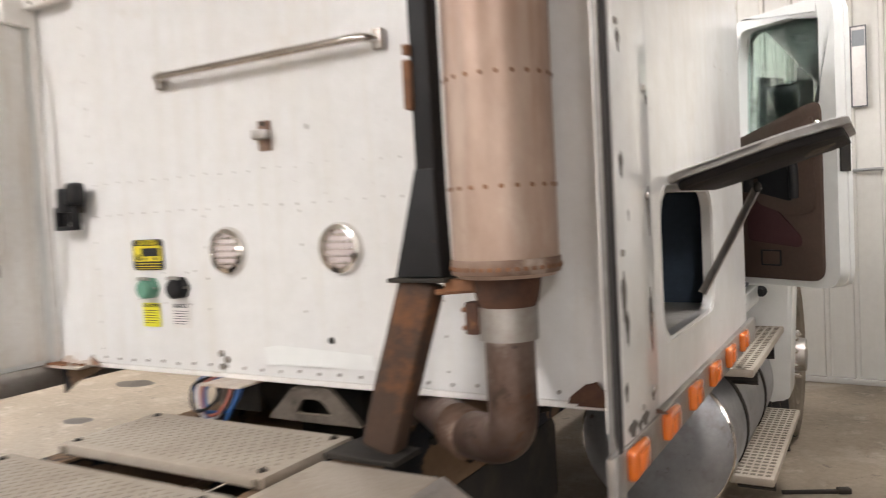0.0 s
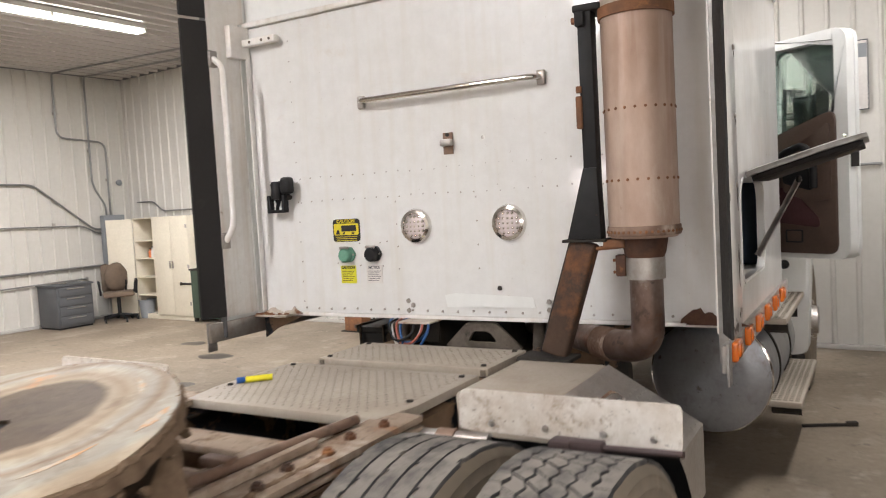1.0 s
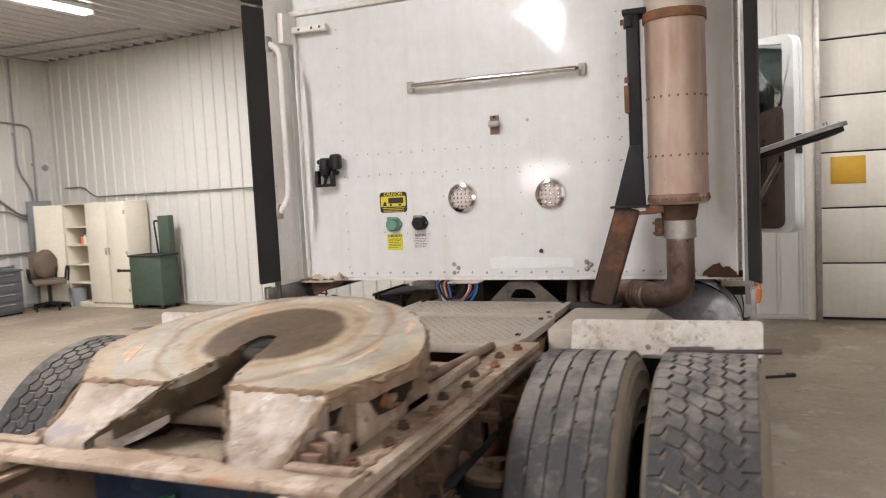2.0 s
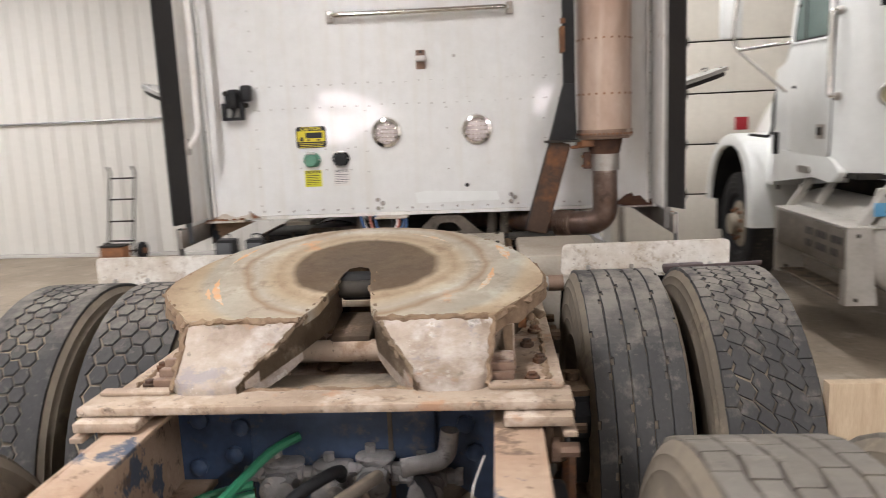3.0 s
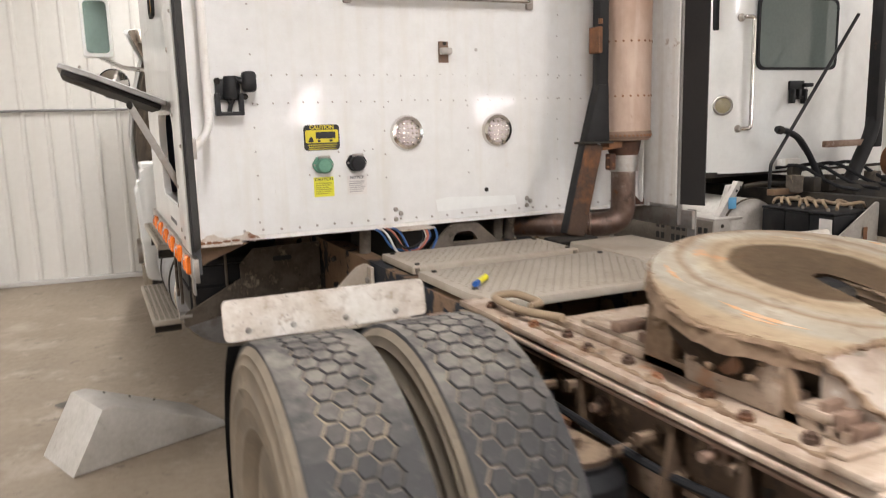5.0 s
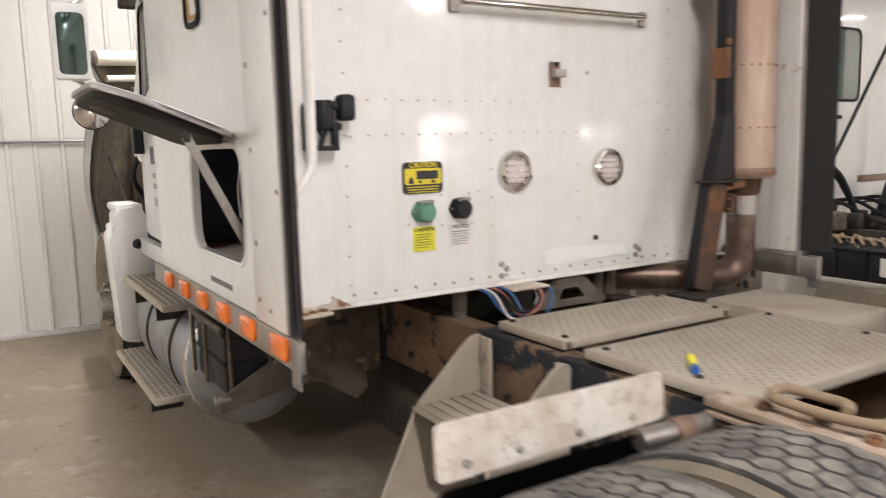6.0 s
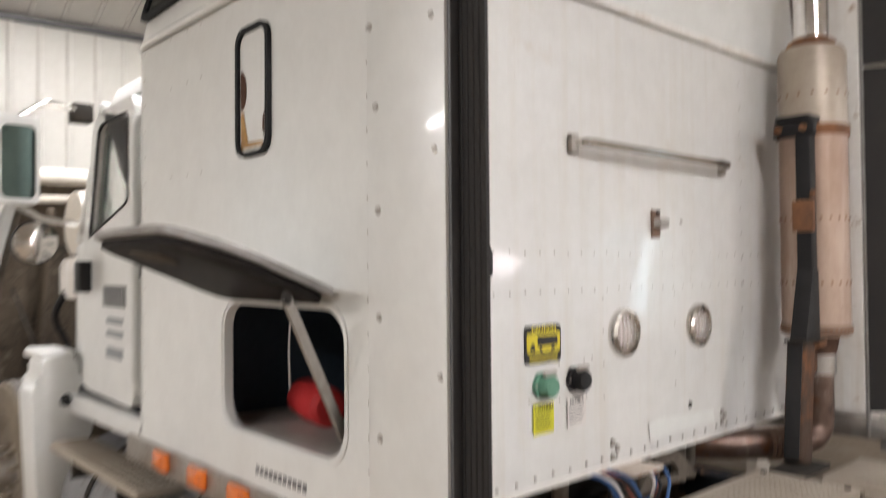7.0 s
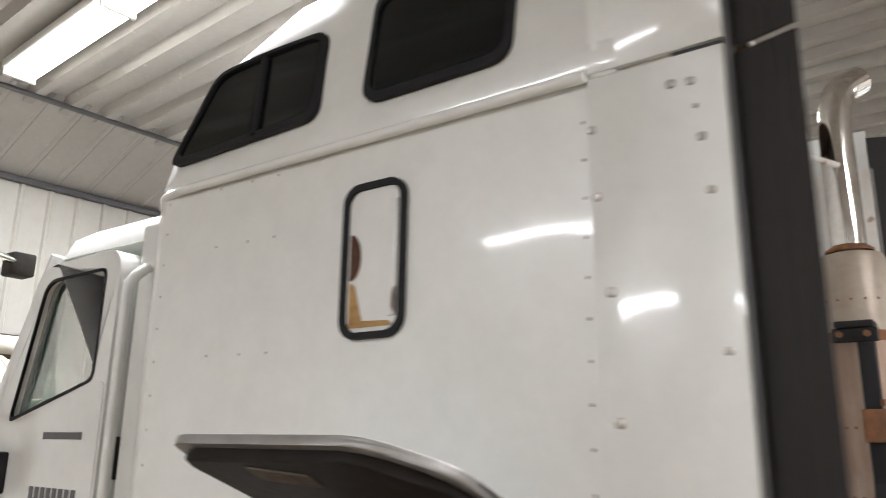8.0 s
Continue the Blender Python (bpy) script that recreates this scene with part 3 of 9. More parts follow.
def ring_slab(bm, outer, inner, thick, m=IDENT):
    """A flat frame between two outlines with the same number of points."""
    n = len(outer)
    vo = [[bm.verts.new(m @ Vector((x, y, h))) for x, y in outer] for h in (0, -thick)]
    vi = [[bm.verts.new(m @ Vector((x, y, h))) for x, y in inner] for h in (0, -thick)]
    for i in range(n):
        j = (i + 1) % n
        bm.faces.new((vo[0][i], vo[0][j], vi[0][j], vi[0][i]))
        bm.faces.new((vo[1][j], vo[1][i], vi[1][i], vi[1][j]))
        bm.faces.new((vo[0][j], vo[0][i], vo[1][i], vo[1][j]))
        bm.faces.new((vi[0][i], vi[0][j], vi[1][j], vi[1][i]))
    return bm


def plate_with_hole(bm, x0, x1, y0, y1, hole, thick, m=IDENT):
    """A rectangular plate with an opening through it; hole is a convex outline."""
    n = len(hole)
    cx, cy = sum(p[0] for p in hole) / n, sum(p[1] for p in hole) / n
    outer = []
    for x, y in hole:
        dx, dy = x - cx, y - cy
        ks = []
        if dx > 1e-9: ks.append((x1 - cx) / dx)
        if dx < -1e-9: ks.append((x0 - cx) / dx)
        if dy > 1e-9: ks.append((y1 - cy) / dy)
        if dy < -1e-9: ks.append((y0 - cy) / dy)
        k = min(ks)
        outer.append([cx + dx * k, cy + dy * k])
    for X, Y in ((x0, y0), (x0, y1), (x1, y0), (x1, y1)):
        i = min(range(n), key=lambda q: (outer[q][0] - X) ** 2 + (outer[q][1] - Y) ** 2)
        outer[i] = [X, Y]
    return ring_slab(bm, outer, hole, thick, m)


# local x, y of an outline to world planes
YZ_LEFT = Matrix(((0, 0, -1, 0), (1, 0, 0, 0), (0, 1, 0, 0), (0, 0, 0, 1)))    # outline (y, z), local z towards -x
YZ_RIGHT = Matrix(((0, 0, 1, 0), (1, 0, 0, 0), (0, 1, 0, 0), (0, 0, 0, 1)))    # outline (y, z), local z towards +x
XZ_REAR = Matrix(((1, 0, 0, 0), (0, 0, -1, 0), (0, 1, 0, 0), (0, 0, 0, 1)))    # outline (x, z), local z towards -y


def at_x(x, left=True):
    return Matrix.Translation((x, 0, 0)) @ (YZ_LEFT if left else YZ_RIGHT)


def at_y(y):
    return Matrix.Translation((0, y, 0)) @ XZ_REAR


def lettering(name, words, size, m, material, parent, bold=0.0):
    """Words in the built-in font, made into a flat mesh; m puts its local x, y plane into place."""
    cu = bpy.data.curves.new(name, "FONT")
    cu.body, cu.size, cu.align_x, cu.align_y, cu.extrude, cu.offset = words, size, "CENTER", "CENTER", 0.0008, bold
    tmp = bpy.data.objects.new(name, cu)
    scene.collection.objects.link(tmp)
    bpy.context.view_layer.update()
    me = bpy.data.meshes.new_from_object(tmp.evaluated_get(bpy.context.evaluated_depsgraph_get()))
    bpy.data.objects.remove(tmp)
    me.materials.clear()
    me.materials.append(material)
    me.transform(m)
    ob = new(name, me)
    ob.parent = parent
    return ob


# ---- the building ----
def ribbed(bm, length, height, pitch, m, rib=0.022, width=0.05):
    """Liner panel with trapezoid ribs: local x along the wall, z up, ribs towards local -y."""
    prof, x = [(0.0, 0.0)], pitch / 2
    while x + width < length:
        prof += [(x - width / 2, 0), (x - width / 4, -rib), (x + width / 4, -rib), (x + width / 2, 0)]
        x += pitch
    prof.append((length, 0.0))
    lo = [bm.verts.new(m @ Vector((a, b, 0))) for a, b in prof]
    hi = [bm.verts.new(m @ Vector((a, b, height))) for a, b in prof]
    for i in range(len(prof) - 1):
        bm.faces.new((lo[i], lo[i + 1], hi[i + 1], hi[i]))
    bl = [bm.verts.new(m @ Vector((x, 0.15, z))) for x, z in ((0, 0), (length, 0), (length, height), (0, height))]
    bm.faces.new((bl[1], bl[0], bl[3], bl[2]))
    bm.faces.new((bl[0], bl[1], lo[-1], *lo[-2::-1]))
    bm.faces.new((bl[3], *hi, bl[2]))
    bm.faces.new((bl[0], lo[0], hi[0], bl[3]))
    bm.faces.new((bl[1], bl[2], hi[-1], lo[-1]))
    return bm


floor = part("floor", box(BM(), LEFT - 0.3, RIGHT + 0.3, BACK - 0.3, 0.3, -0.2, 0.0), concrete)
floor.matrix_world = ROOM
tagged(floor, "worn tan concrete shop floor with oil stains", "floor", kind="structure")

DOOR_L, DOOR_R, DOOR_H = 1.86, 7.0, 3.98


def wall_piece(name, u0, u1, z0, z1, at, label):
    ob = part(name, ribbed(BM(), u1 - u0, z1 - z0, 0.225, IDENT), wall_white, None, "", "", False)
    ob.matrix_world = ROOM @ at @ pose(u0, 0, z0)
    return tagged(ob, label, "wall", kind="structure")


RIB_LABEL = "white ribbed steel liner wall with faint dust streaks"
wall_piece("wall_front_1", LEFT, DOOR_L, 0.05, CEIL, IDENT, RIB_LABEL)
wall_piece("wall_front_2", DOOR_R, RIGHT, 0.05, CEIL, IDENT, RIB_LABEL)
wall_piece("wall_front_3", DOOR_L, DOOR_R, DOOR_H, CEIL, IDENT, RIB_LABEL)
wall_piece("wall_left", 0, -BACK, 0.05, CEIL, pose(LEFT, BACK, 0, 0, 0, 90), RIB_LABEL)
# right wall with one tall window; rear wall with a row of panes
RW = pose(RIGHT, 0, 0, 0, 0, -90)
wall_piece("wall_right_1", 0, -TALL_V - 0.5, 0.05, CEIL, RW, RIB_LABEL)
wall_piece("wall_right_2", -TALL_V + 0.5, -BACK, 0.05, CEIL, RW, RIB_LABEL)
wall_piece("wall_right_3", -TALL_V - 0.5, -TALL_V + 0.5, 0.05, 0.7, RW, RIB_LABEL)
wall_piece("wall_right_4", -TALL_V - 0.5, -TALL_V + 0.5, 2.5, CEIL, RW, RIB_LABEL)
REAR = pose(RIGHT, BACK, 0, 0, 0, 180)
W = RIGHT - LEFT
wall_piece("wall_back_1", 0, W, 2.0, CEIL, REAR, RIB_LABEL)
wall_piece("wall_back_2", 0, W, 0.05, 1.44, REAR, RIB_LABEL)
edge = 0.0
for i, u in enumerate(reversed(PANES)):
    wall_piece("wall_back_%d" % (i + 3), edge, RIGHT - u - 0.55, 1.44, 2.0, REAR, RIB_LABEL)
    edge = RIGHT - u + 0.55
wall_piece("wall_back_%d" % (len(PANES) + 3), edge, W, 1.44, 2.0, REAR, RIB_LABEL)


def window_unit(name, m, w, h, label):
    t = thing(name, label, "window", m, kind="structure")
    part("window_frame", ring_slab(BM(), round_rect(-w / 2, w / 2, 0, h, 0.03), round_rect(-w / 2 + 0.05, w / 2 - 0.05, 0.05, h - 0.05, 0.03), 0.06, pose(0, 0, 0, 90)), door_panel, t)
    p = part("pane", box(BM(), -w / 2 + 0.045, w / 2 - 0.045, 0.02, 0.026, 0.045, h - 0.045), clear_glass, t)
    p.visible_shadow = False
    part("window_sill", box(BM(), -w / 2, w / 2, -0.08, 0.0, -0.02, 0.004, 0.004), door_panel, t)


for i, u in enumerate(PANES):
    window_unit("window_%d" % (i + 1), ROOM @ REAR @ pose(RIGHT - u, 0.03, 1.44), 1.1, 0.56, "bright clear pane in the rear wall letting daylight in")
window_unit("window_%d" % (len(PANES) + 1), ROOM @ RW @ pose(-TALL_V, 0.03, 0.7), 1.0, 1.8, "tall bright window in the side wall")

bm = ribbed(BM(), RIGHT - LEFT, -BACK, 0.25, IDENT, rib=0.06, width=0.13)
ceiling = part("ceiling", bm, ceiling_metal, None, "", "", False)
ceiling.matrix_world = ROOM @ pose(LEFT, 0, CEIL, 90, 0, 0) @ pose(0, 0, 0)
tagged(ceiling, "ribbed white steel ceiling panels", "ceiling", kind="structure")
bm = BM()
box(bm, LEFT, DOOR_L - 0.08, -0.035, 0.0, 0.0, 0.05, 0.004)
box(bm, DOOR_R + 0.08, RIGHT, -0.035, 0.0, 0.0, 0.05, 0.004)
box(bm, LEFT, LEFT + 0.035, BACK, -0.036, 0.0, 0.05, 0.004)
base = part("baseboard", bm, ceiling_metal)
base.matrix_world = ROOM
tagged(base, "thin white metal base trim along the wall", "trim", kind="structure")
bm = BM()
box(bm, LEFT + 0.03, DOOR_L, -0.05, -0.004, CEIL - 0.06, CEIL - 0.002, 0.004)
box(bm, LEFT + 0.004, LEFT + 0.05, BACK, -0.051, CEIL - 0.06, CEIL - 0.002, 0.004)
trim = part("trim", bm, grey_edge)
trim.matrix_world = ROOM
tagged(trim, "grey metal corner trim under the ceiling", "trim", kind="structure")

# sloped soffit between the ceiling and the front wall, with a seam strip and a wall trim
SOF_Z, SOF_Y = 3.88, -1.01
SOF_L = math.hypot(CEIL - SOF_Z, SOF_Y)
bm = ribbed(BM(), DOOR_L + 3.9, SOF_L, 0.25, pose(-4.0, -0.004, SOF_Z, 90 - math.degrees(math.atan2(CEIL - SOF_Z, -SOF_Y)), 0, 0), rib=0.010, width=0.05)
slab(bm, [(0.0, SOF_Z), (0.0, CEIL), (SOF_Y, CEIL)], 0.02, Matrix(((0, 0, 1, -3.995), (1, 0, 0, 0), (0, 1, 0, 0), (0, 0, 0, 1))))
soffit = part("soffit", bm, ceiling_metal, None, "", "", False)
soffit.matrix_world = ROOM
tagged(soffit, "sloped white steel soffit between wall and ceiling", "ceiling", kind="structure")
bm = BM()
box(bm, -4.0, DOOR_L - 0.1, SOF_Y - 0.03, SOF_Y + 0.03, CEIL - 0.075, CEIL - 0.055, 0.004)
box(bm, -4.0, DOOR_L - 0.1, -0.06, -0.004, SOF_Z - 0.05, SOF_Z + 0.0, 0.004)
seam = part("trim", bm, grey_edge)
seam.matrix_world = ROOM
tagged(seam, "grey metal seam strip and wall trim of the soffit", "trim", kind="structure")

# sectional overhead door
gd = thing("door_1", "closed cream sectional overhead door with black hinges", "garage door", ROOM @ pose(DOOR_L, 0.06, 0), kind="structure")
GW = DOOR_R - DOOR_L
z = 0.03
while z < 3.9:
    h = 0.587
    bm = box(BM(), 0.02, GW - 0.02, -0.045, 0.0, z, z + h - 0.012, 0.008)
    p = part("panel", bm, door_panel, gd)
    z += 0.592
for k in range(1, 7):
    for hx in (0.77, 2.0, 3.2, 4.4):
        bm = slab(BM(), [(0, -0.08), (0.035, -0.025), (0.035, 0.025), (0, 0.08), (-0.035, 0.025), (-0.035, -0.025)], 0.006, pose(hx, -0.052, 0.022 + 0.592 * k, 90))
        rod(bm, (hx - 0.03, -0.058, 0.022 + 0.592 * k), (hx + 0.03, -0.058, 0.022 + 0.592 * k), 0.009, 8)
        part("hinge", bm, dark_metal, gd)
part("yellow_panel", box(BM(), 0.15, 0.48, -0.05, -0.0455, 1.46, 1.75, 0.002), warn_yellow, gd, "yellow translucent rectangle on the door panel")
part("red_tag", box(BM(), 1.34, 1.49, -0.05, -0.0455, 1.36, 1.51, 0.002), signal_red, gd, "small red rectangle on the door")
part("backing", box(BM(), 0.0, GW, 0.004, 0.03, 0.0, 4.0), dark_metal, gd)
part("bottom_seal", box(BM(), 0.02, GW - 0.02, -0.04, -0.01, 0.002, 0.03), rubber_black, gd)
bm = BM()
box(bm, DOOR_L - 0.09, DOOR_L, -0.03, 0.12, 0.0, DOOR_H, 0.006)
box(bm, DOOR_R, DOOR_R + 0.09, -0.03, 0.12, 0.0, DOOR_H, 0.006)
jamb = part("trim", bm, door_panel)
jamb.matrix_world = ROOM
tagged(jamb, "cream door jamb beside the overhead door", "trim", kind="structure")
bm = BM()
for x in (DOOR_L + 0.03, DOOR_R - 0.03):
    box(bm, x - 0.03, x + 0.03, -0.10, -0.035, 0.0, 3.6, 0.004)
track = part("trim", bm, dull_steel)
track.matrix_world = ROOM
tagged(track, "galvanised vertical track of the overhead door", "trim", kind="structure")


# ceiling lights: first and third are known, the other fixtures are added
def ceiling_light():
    t = thing("ceiling_light", "lit white twin-tube fluorescent strip fixture on the ceiling, one of a partly assumed set", "ceiling light", group="ceiling lights")
    bm = box(BM(), -0.11, 0.11, -1.25, 1.25, -0.06, -0.0, 0.01)
    part("housing", bm, clean_white, t)
    for x in (-0.06, 0.06):
        for y0, y1 in ((-1.22, -0.02), (0.02, 1.22)):
            part("tube", rod(BM(), (x, y0, -0.085), (x, y1, -0.085), 0.018, 10), tube_glow, t)
    for y in (-1.24, 0.0, 1.24):
        part("lampholder", box(BM(), -0.1, 0.1, y - 0.012, y + 0.012, -0.105, -0.058, 0.003), clean_white, t)
    return t


lamp0 = ceiling_light()
lamp0.matrix_world = ROOM @ pose(*TUBES[0], CEIL - 0.038)
for u, v in TUBES[1:]:
    copy_thing(lamp0, ROOM @ pose(u, v, CEIL - 0.038))


# ---- things along the walls ----
def conduit(name, pts, r, label, rad=0.12, clips=()):
    t = thing(name, label, "conduit", ROOM)
    part("pipe", pipe(BM(), pts, r, rad, 8), conduit_grey, t)
    for c in clips:
        part("clip", box(BM(), c[0] - 0.025, c[0] + 0.025, c[1] - 0.018, c[1] + 0.018, c[2] - 0.025, c[2] + 0.025, 0.004), dull_steel, t)
    return t


X = LEFT + 0.05
conduit("conduit", [(LEFT + 0.3, -0.04, 1.98), (LEFT + 0.75, -0.04, 1.98), (LEFT + 1.0, -0.04, 1.80), (DOOR_L - 0.15, -0.04, 1.80)], 0.013,
        "long grey metal conduit running level along the ribbed wall", 0.1, [(-4.05, -0.035, 1.80), (-7.5, -0.035, 1.80), (-1.0, -0.035, 1.80)])
conduit("conduit", [(X, -0.42, 1.75), (X, -0.42, 3.05), (X, -1.28, 3.1), (X, -1.28, 4.12), (X + 0.05, -1.28, 4.15), (X + 3.2, -0.9, 4.15)], 0.017,
        "grey metal conduit climbing the wall and bending onto the ceiling", 0.16, [(X - 0.02, -1.28, 3.5), (X - 0.02, -0.42, 2.4)])
conduit("conduit", [(X, -0.50, 1.75), (X, -0.50, 1.95), (X, -0.72, 2.3), (X, -0.72, 4.12), (X + 0.05, -0.72, 4.15), (X + 3.2, -0.4, 4.15)], 0.017,
        "grey metal conduit rising beside the electrical panel", 0.16, [(X - 0.02, -0.72, 2.9)])
conduit("conduit", [(X, -0.55, 1.55), (X, -0.75, 1.55), (X, -1.75, 2.32), (X, -3.6, 2.36)], 0.017, "sloping grey conduit run to the electrical panel", 0.12)
conduit("conduit", [(X, -0.55, 1.48), (X, -0.7, 1.48), (X, -0.95, 1.62), (X, -3.6, 1.68)], 0.013, "thin grey conduit run below another one", 0.1, [(X - 0.015, -1.45, 1.665)])
conduit("conduit", [(X, -0.55, 0.92), (X, -3.6, 0.90)], 0.017, "level grey conduit low on the wall", 0.1)
conduit("conduit", [(X, -0.95, 0.72), (X, -3.6, 0.68)], 0.013, "thin grey conduit low on the wall", 0.1, [(X - 0.015, -0.95, 0.72)])

ep = thing("electrical_panel", "closed grey steel electrical panel on the wall", "electrical panel", ROOM @ pose(LEFT + 0.03, -0.42, 0))
part("body", box(BM(), 0, 0.12, -0.2, 0.2, 0.75, 1.78, 0.008), panel_grey, ep)
part("door", box(BM(), 0.12, 0.135, -0.17, 0.17, 0.80, 1.73, 0.005), panel_grey, ep)
part("latch", box(BM(), 0.135, 0.147, -0.13, -0.10, 1.22, 1.3, 0.003), dark_metal, ep)
js = thing("junction_box", "small round grey junction box on the wall", "junction box", ROOM @ pose(LEFT + 0.02, -0.2, 2.35))
part("body", lathe(BM(), [(0.05, 0), (0.055, 0.03), (0.04, 0.05), (0, 0.055)], pose(0, 0, 0, 0, 90, 0), 16), panel_grey, js)

# cream storage cabinet with one door open
cb = thing("storage_cabinet", "tall cream metal storage cabinet with one bay standing open", "cabinet", ROOM @ pose(-8.33, -0.50, 0))
for x in (-1.0, -0.47, 0.44):
    part("side_panel", box(BM(), x, x + 0.02, 0, 0.42, 0.02, 1.68, 0.003), cabinet_cream, cb)
part("back", box(BM(), -0.98, 0.44, 0.405, 0.42, 0.02, 1.68), cabinet_cream, cb)
part("top", box(BM(), -1.0, 0.46, 0, 0.42, 1.68, 1.70, 0.003), cabinet_cream, cb)
part("plinth", box(BM(), -1.0, 0.46, 0.01, 0.42, 0.0, 0.08, 0.003), cabinet_cream, cb)
for z in (0.38, 0.68, 1.0, 1.3):
    part("shelf", box(BM(), -0.98, -0.47, 0.02, 0.4, z, z + 0.02, 0.003), cabinet_cream, cb)
for x0, x1 in ((-0.455, -0.004), (0.004, 0.455)):
    d = part("door", box(BM(), x0, x1, -0.02, -0.002, 0.08, 1.69, 0.003), cabinet_cream, cb)
    part("handle", box(BM(), 0.02 if x0 > -0.1 else -0.05, 0.05 if x0 > -0.1 else -0.02, -0.035, -0.02, 0.85, 0.97, 0.004), dull_steel, d)
d = part("door", box(BM(), 0, 0.45, 0, 0.018, 0.08, 1.69, 0.003), cabinet_cream, cb)
d.matrix_basis = pose(-1.0, -0.005, 0, 0, 0, 212)
for zz in (0.25, 0.85, 1.5):
    part("hinge", box(BM(), 0.40, 0.44, -0.026, -0.018, zz, zz + 0.06, 0.003), dull_steel, cb)
for i, (dx, hh, mt) in enumerate(((-0.36, 0.14, orange_plastic), (-0.29, 0.17, label_white), (-0.2, 0.13, panel_grey))):
    b = thing("bottle", "small %s plastic bottle standing on a cabinet shelf" % ("orange", "white", "grey")[i], "bottle", ROOM @ pose(-8.73 + dx, -0.36, 1.02), group="bottles in the cabinet")
    part("body", lathe(BM(), [(0.03, 0), (0.032, 0.01), (0.032, hh * 0.7), (0.014, hh * 0.85), (0.014, hh)], IDENT, 12), mt, b)
    part("cap", rod(BM(), (0, 0, hh), (0, 0, hh + 0.02), 0.016, 10), ink, b)

# green shop machine beside the cabinet
gm = thing("parts_washer", "dark green steel parts washer with a raised lid", "parts washer", ROOM @ pose(-7.50, -0.42, 0))
part("tank", box(BM(), -0.33, 0.33, -0.14, 0.22, 0.06, 0.82, 0.01), green_paint, gm)
part("rim", box(BM(), -0.35, 0.35, -0.16, 0.24, 0.82, 0.845, 0.006), dark_metal, gm)
for x in (-0.29, 0.29):
    for y in (-0.11, 0.19):
        part("leg", box(BM(), x - 0.025, x + 0.025, y - 0.025, y + 0.025, 0, 0.06), dark_metal, gm)
part("control_box", box(BM(), 0.08, 0.31, 0.1, 0.22, 0.845, 1.44, 0.008), green_paint, gm)
part("spout", pipe(BM(), [(0.10, 0.16, 1.34), (-0.06, 0.16, 1.37), (0.0, 0.16, 0.84)], 0.015, 0.05), dark_metal, gm)
part("side_arm", rod(BM(), (-0.32, -0.1, 0.60), (-0.62, -0.1, 0.60), 0.018), dark_metal, gm)
part("knob", ball(BM(), (-0.62, -0.1, 0.60), 0.03), dark_metal, gm)

# grey drawer unit and two office chairs by the left wall
fc = thing("tool_chest", "charcoal grey steel drawer chest on the floor", "tool chest", ROOM @ pose(-9.72, -1.55, 0))
part("body", box(BM(), -0.28, 0.28, -0.3, 0.3, 0.03, 0.68, 0.01), grey_box, fc)
part("top", box(BM(), -0.3, 0.3, -0.32, 0.32, 0.68, 0.71, 0.008), grey_box, fc)
for k in range(4):
    dr = part("drawer", box(BM(), 0.28, 0.295, -0.27, 0.27, 0.06 + 0.155 * k, 0.2 + 0.155 * k, 0.004), grey_box, fc)
    part("handle", box(BM(), 0.295, 0.31, -0.15, 0.15, 0.165 + 0.155 * k, 0.18 + 0.155 * k, 0.003), dull_steel, dr)
part("plinth", box(BM(), -0.26, 0.26, -0.28, 0.28, 0.0, 0.03), rubber_black, fc)
wr = thing("wrench", "white-handled wrench lying on a grey tool chest", "wrench", ROOM @ pose(-9.72, -1.7, 0.718, 0, 0, 25))
part("shank", box(BM(), -0.16, 0.16, -0.012, 0.012, 0, 0.012, 0.004), chrome, wr)
part("jaw", lathe(BM(), [(0.015, 0), (0.03, 0), (0.03, 0.014), (0.015, 0.014)], pose(0.17, 0, 0), 12, True), chrome, wr)


def office_chair(m, label):
    t = thing("office_chair", label, "chair", m, group="chairs by the wall")
    part("seat", box(BM(), -0.24, 0.24, -0.24, 0.24, 0.42, 0.50, 0.03), chair_brown, t)
    part("backrest", box(BM(), -0.23, 0.23, 0.2, 0.27, 0.52, 0.98, 0.03, pose(0, 0.06, 0, -8)), chair_brown, t)
    part("column", rod(BM(), (0, 0, 0.08), (0, 0, 0.42), 0.03), plastic_black, t)
    for k in range(5):
        a = 2 * math.pi * k / 5
        x, y = 0.28 * math.cos(a), 0.28 * math.sin(a)
        lg = part("leg", pipe(BM(), [(0, 0, 0.12), (x, y, 0.075)], 0.02), plastic_black, t)
        part("castor", rod(BM(), (x - 0.015, y, 0.03), (x + 0.015, y, 0.03), 0.03), plastic_black, lg)
    for s in (-1, 1):
        part("armrest", pipe(BM(), [(s * 0.26, 0.15, 0.46), (s * 0.29, 0.12, 0.68), (s * 0.29, -0.15, 0.68), (s * 0.27, -0.1, 0.46)], 0.018, 0.06), plastic_black, t)
    return t


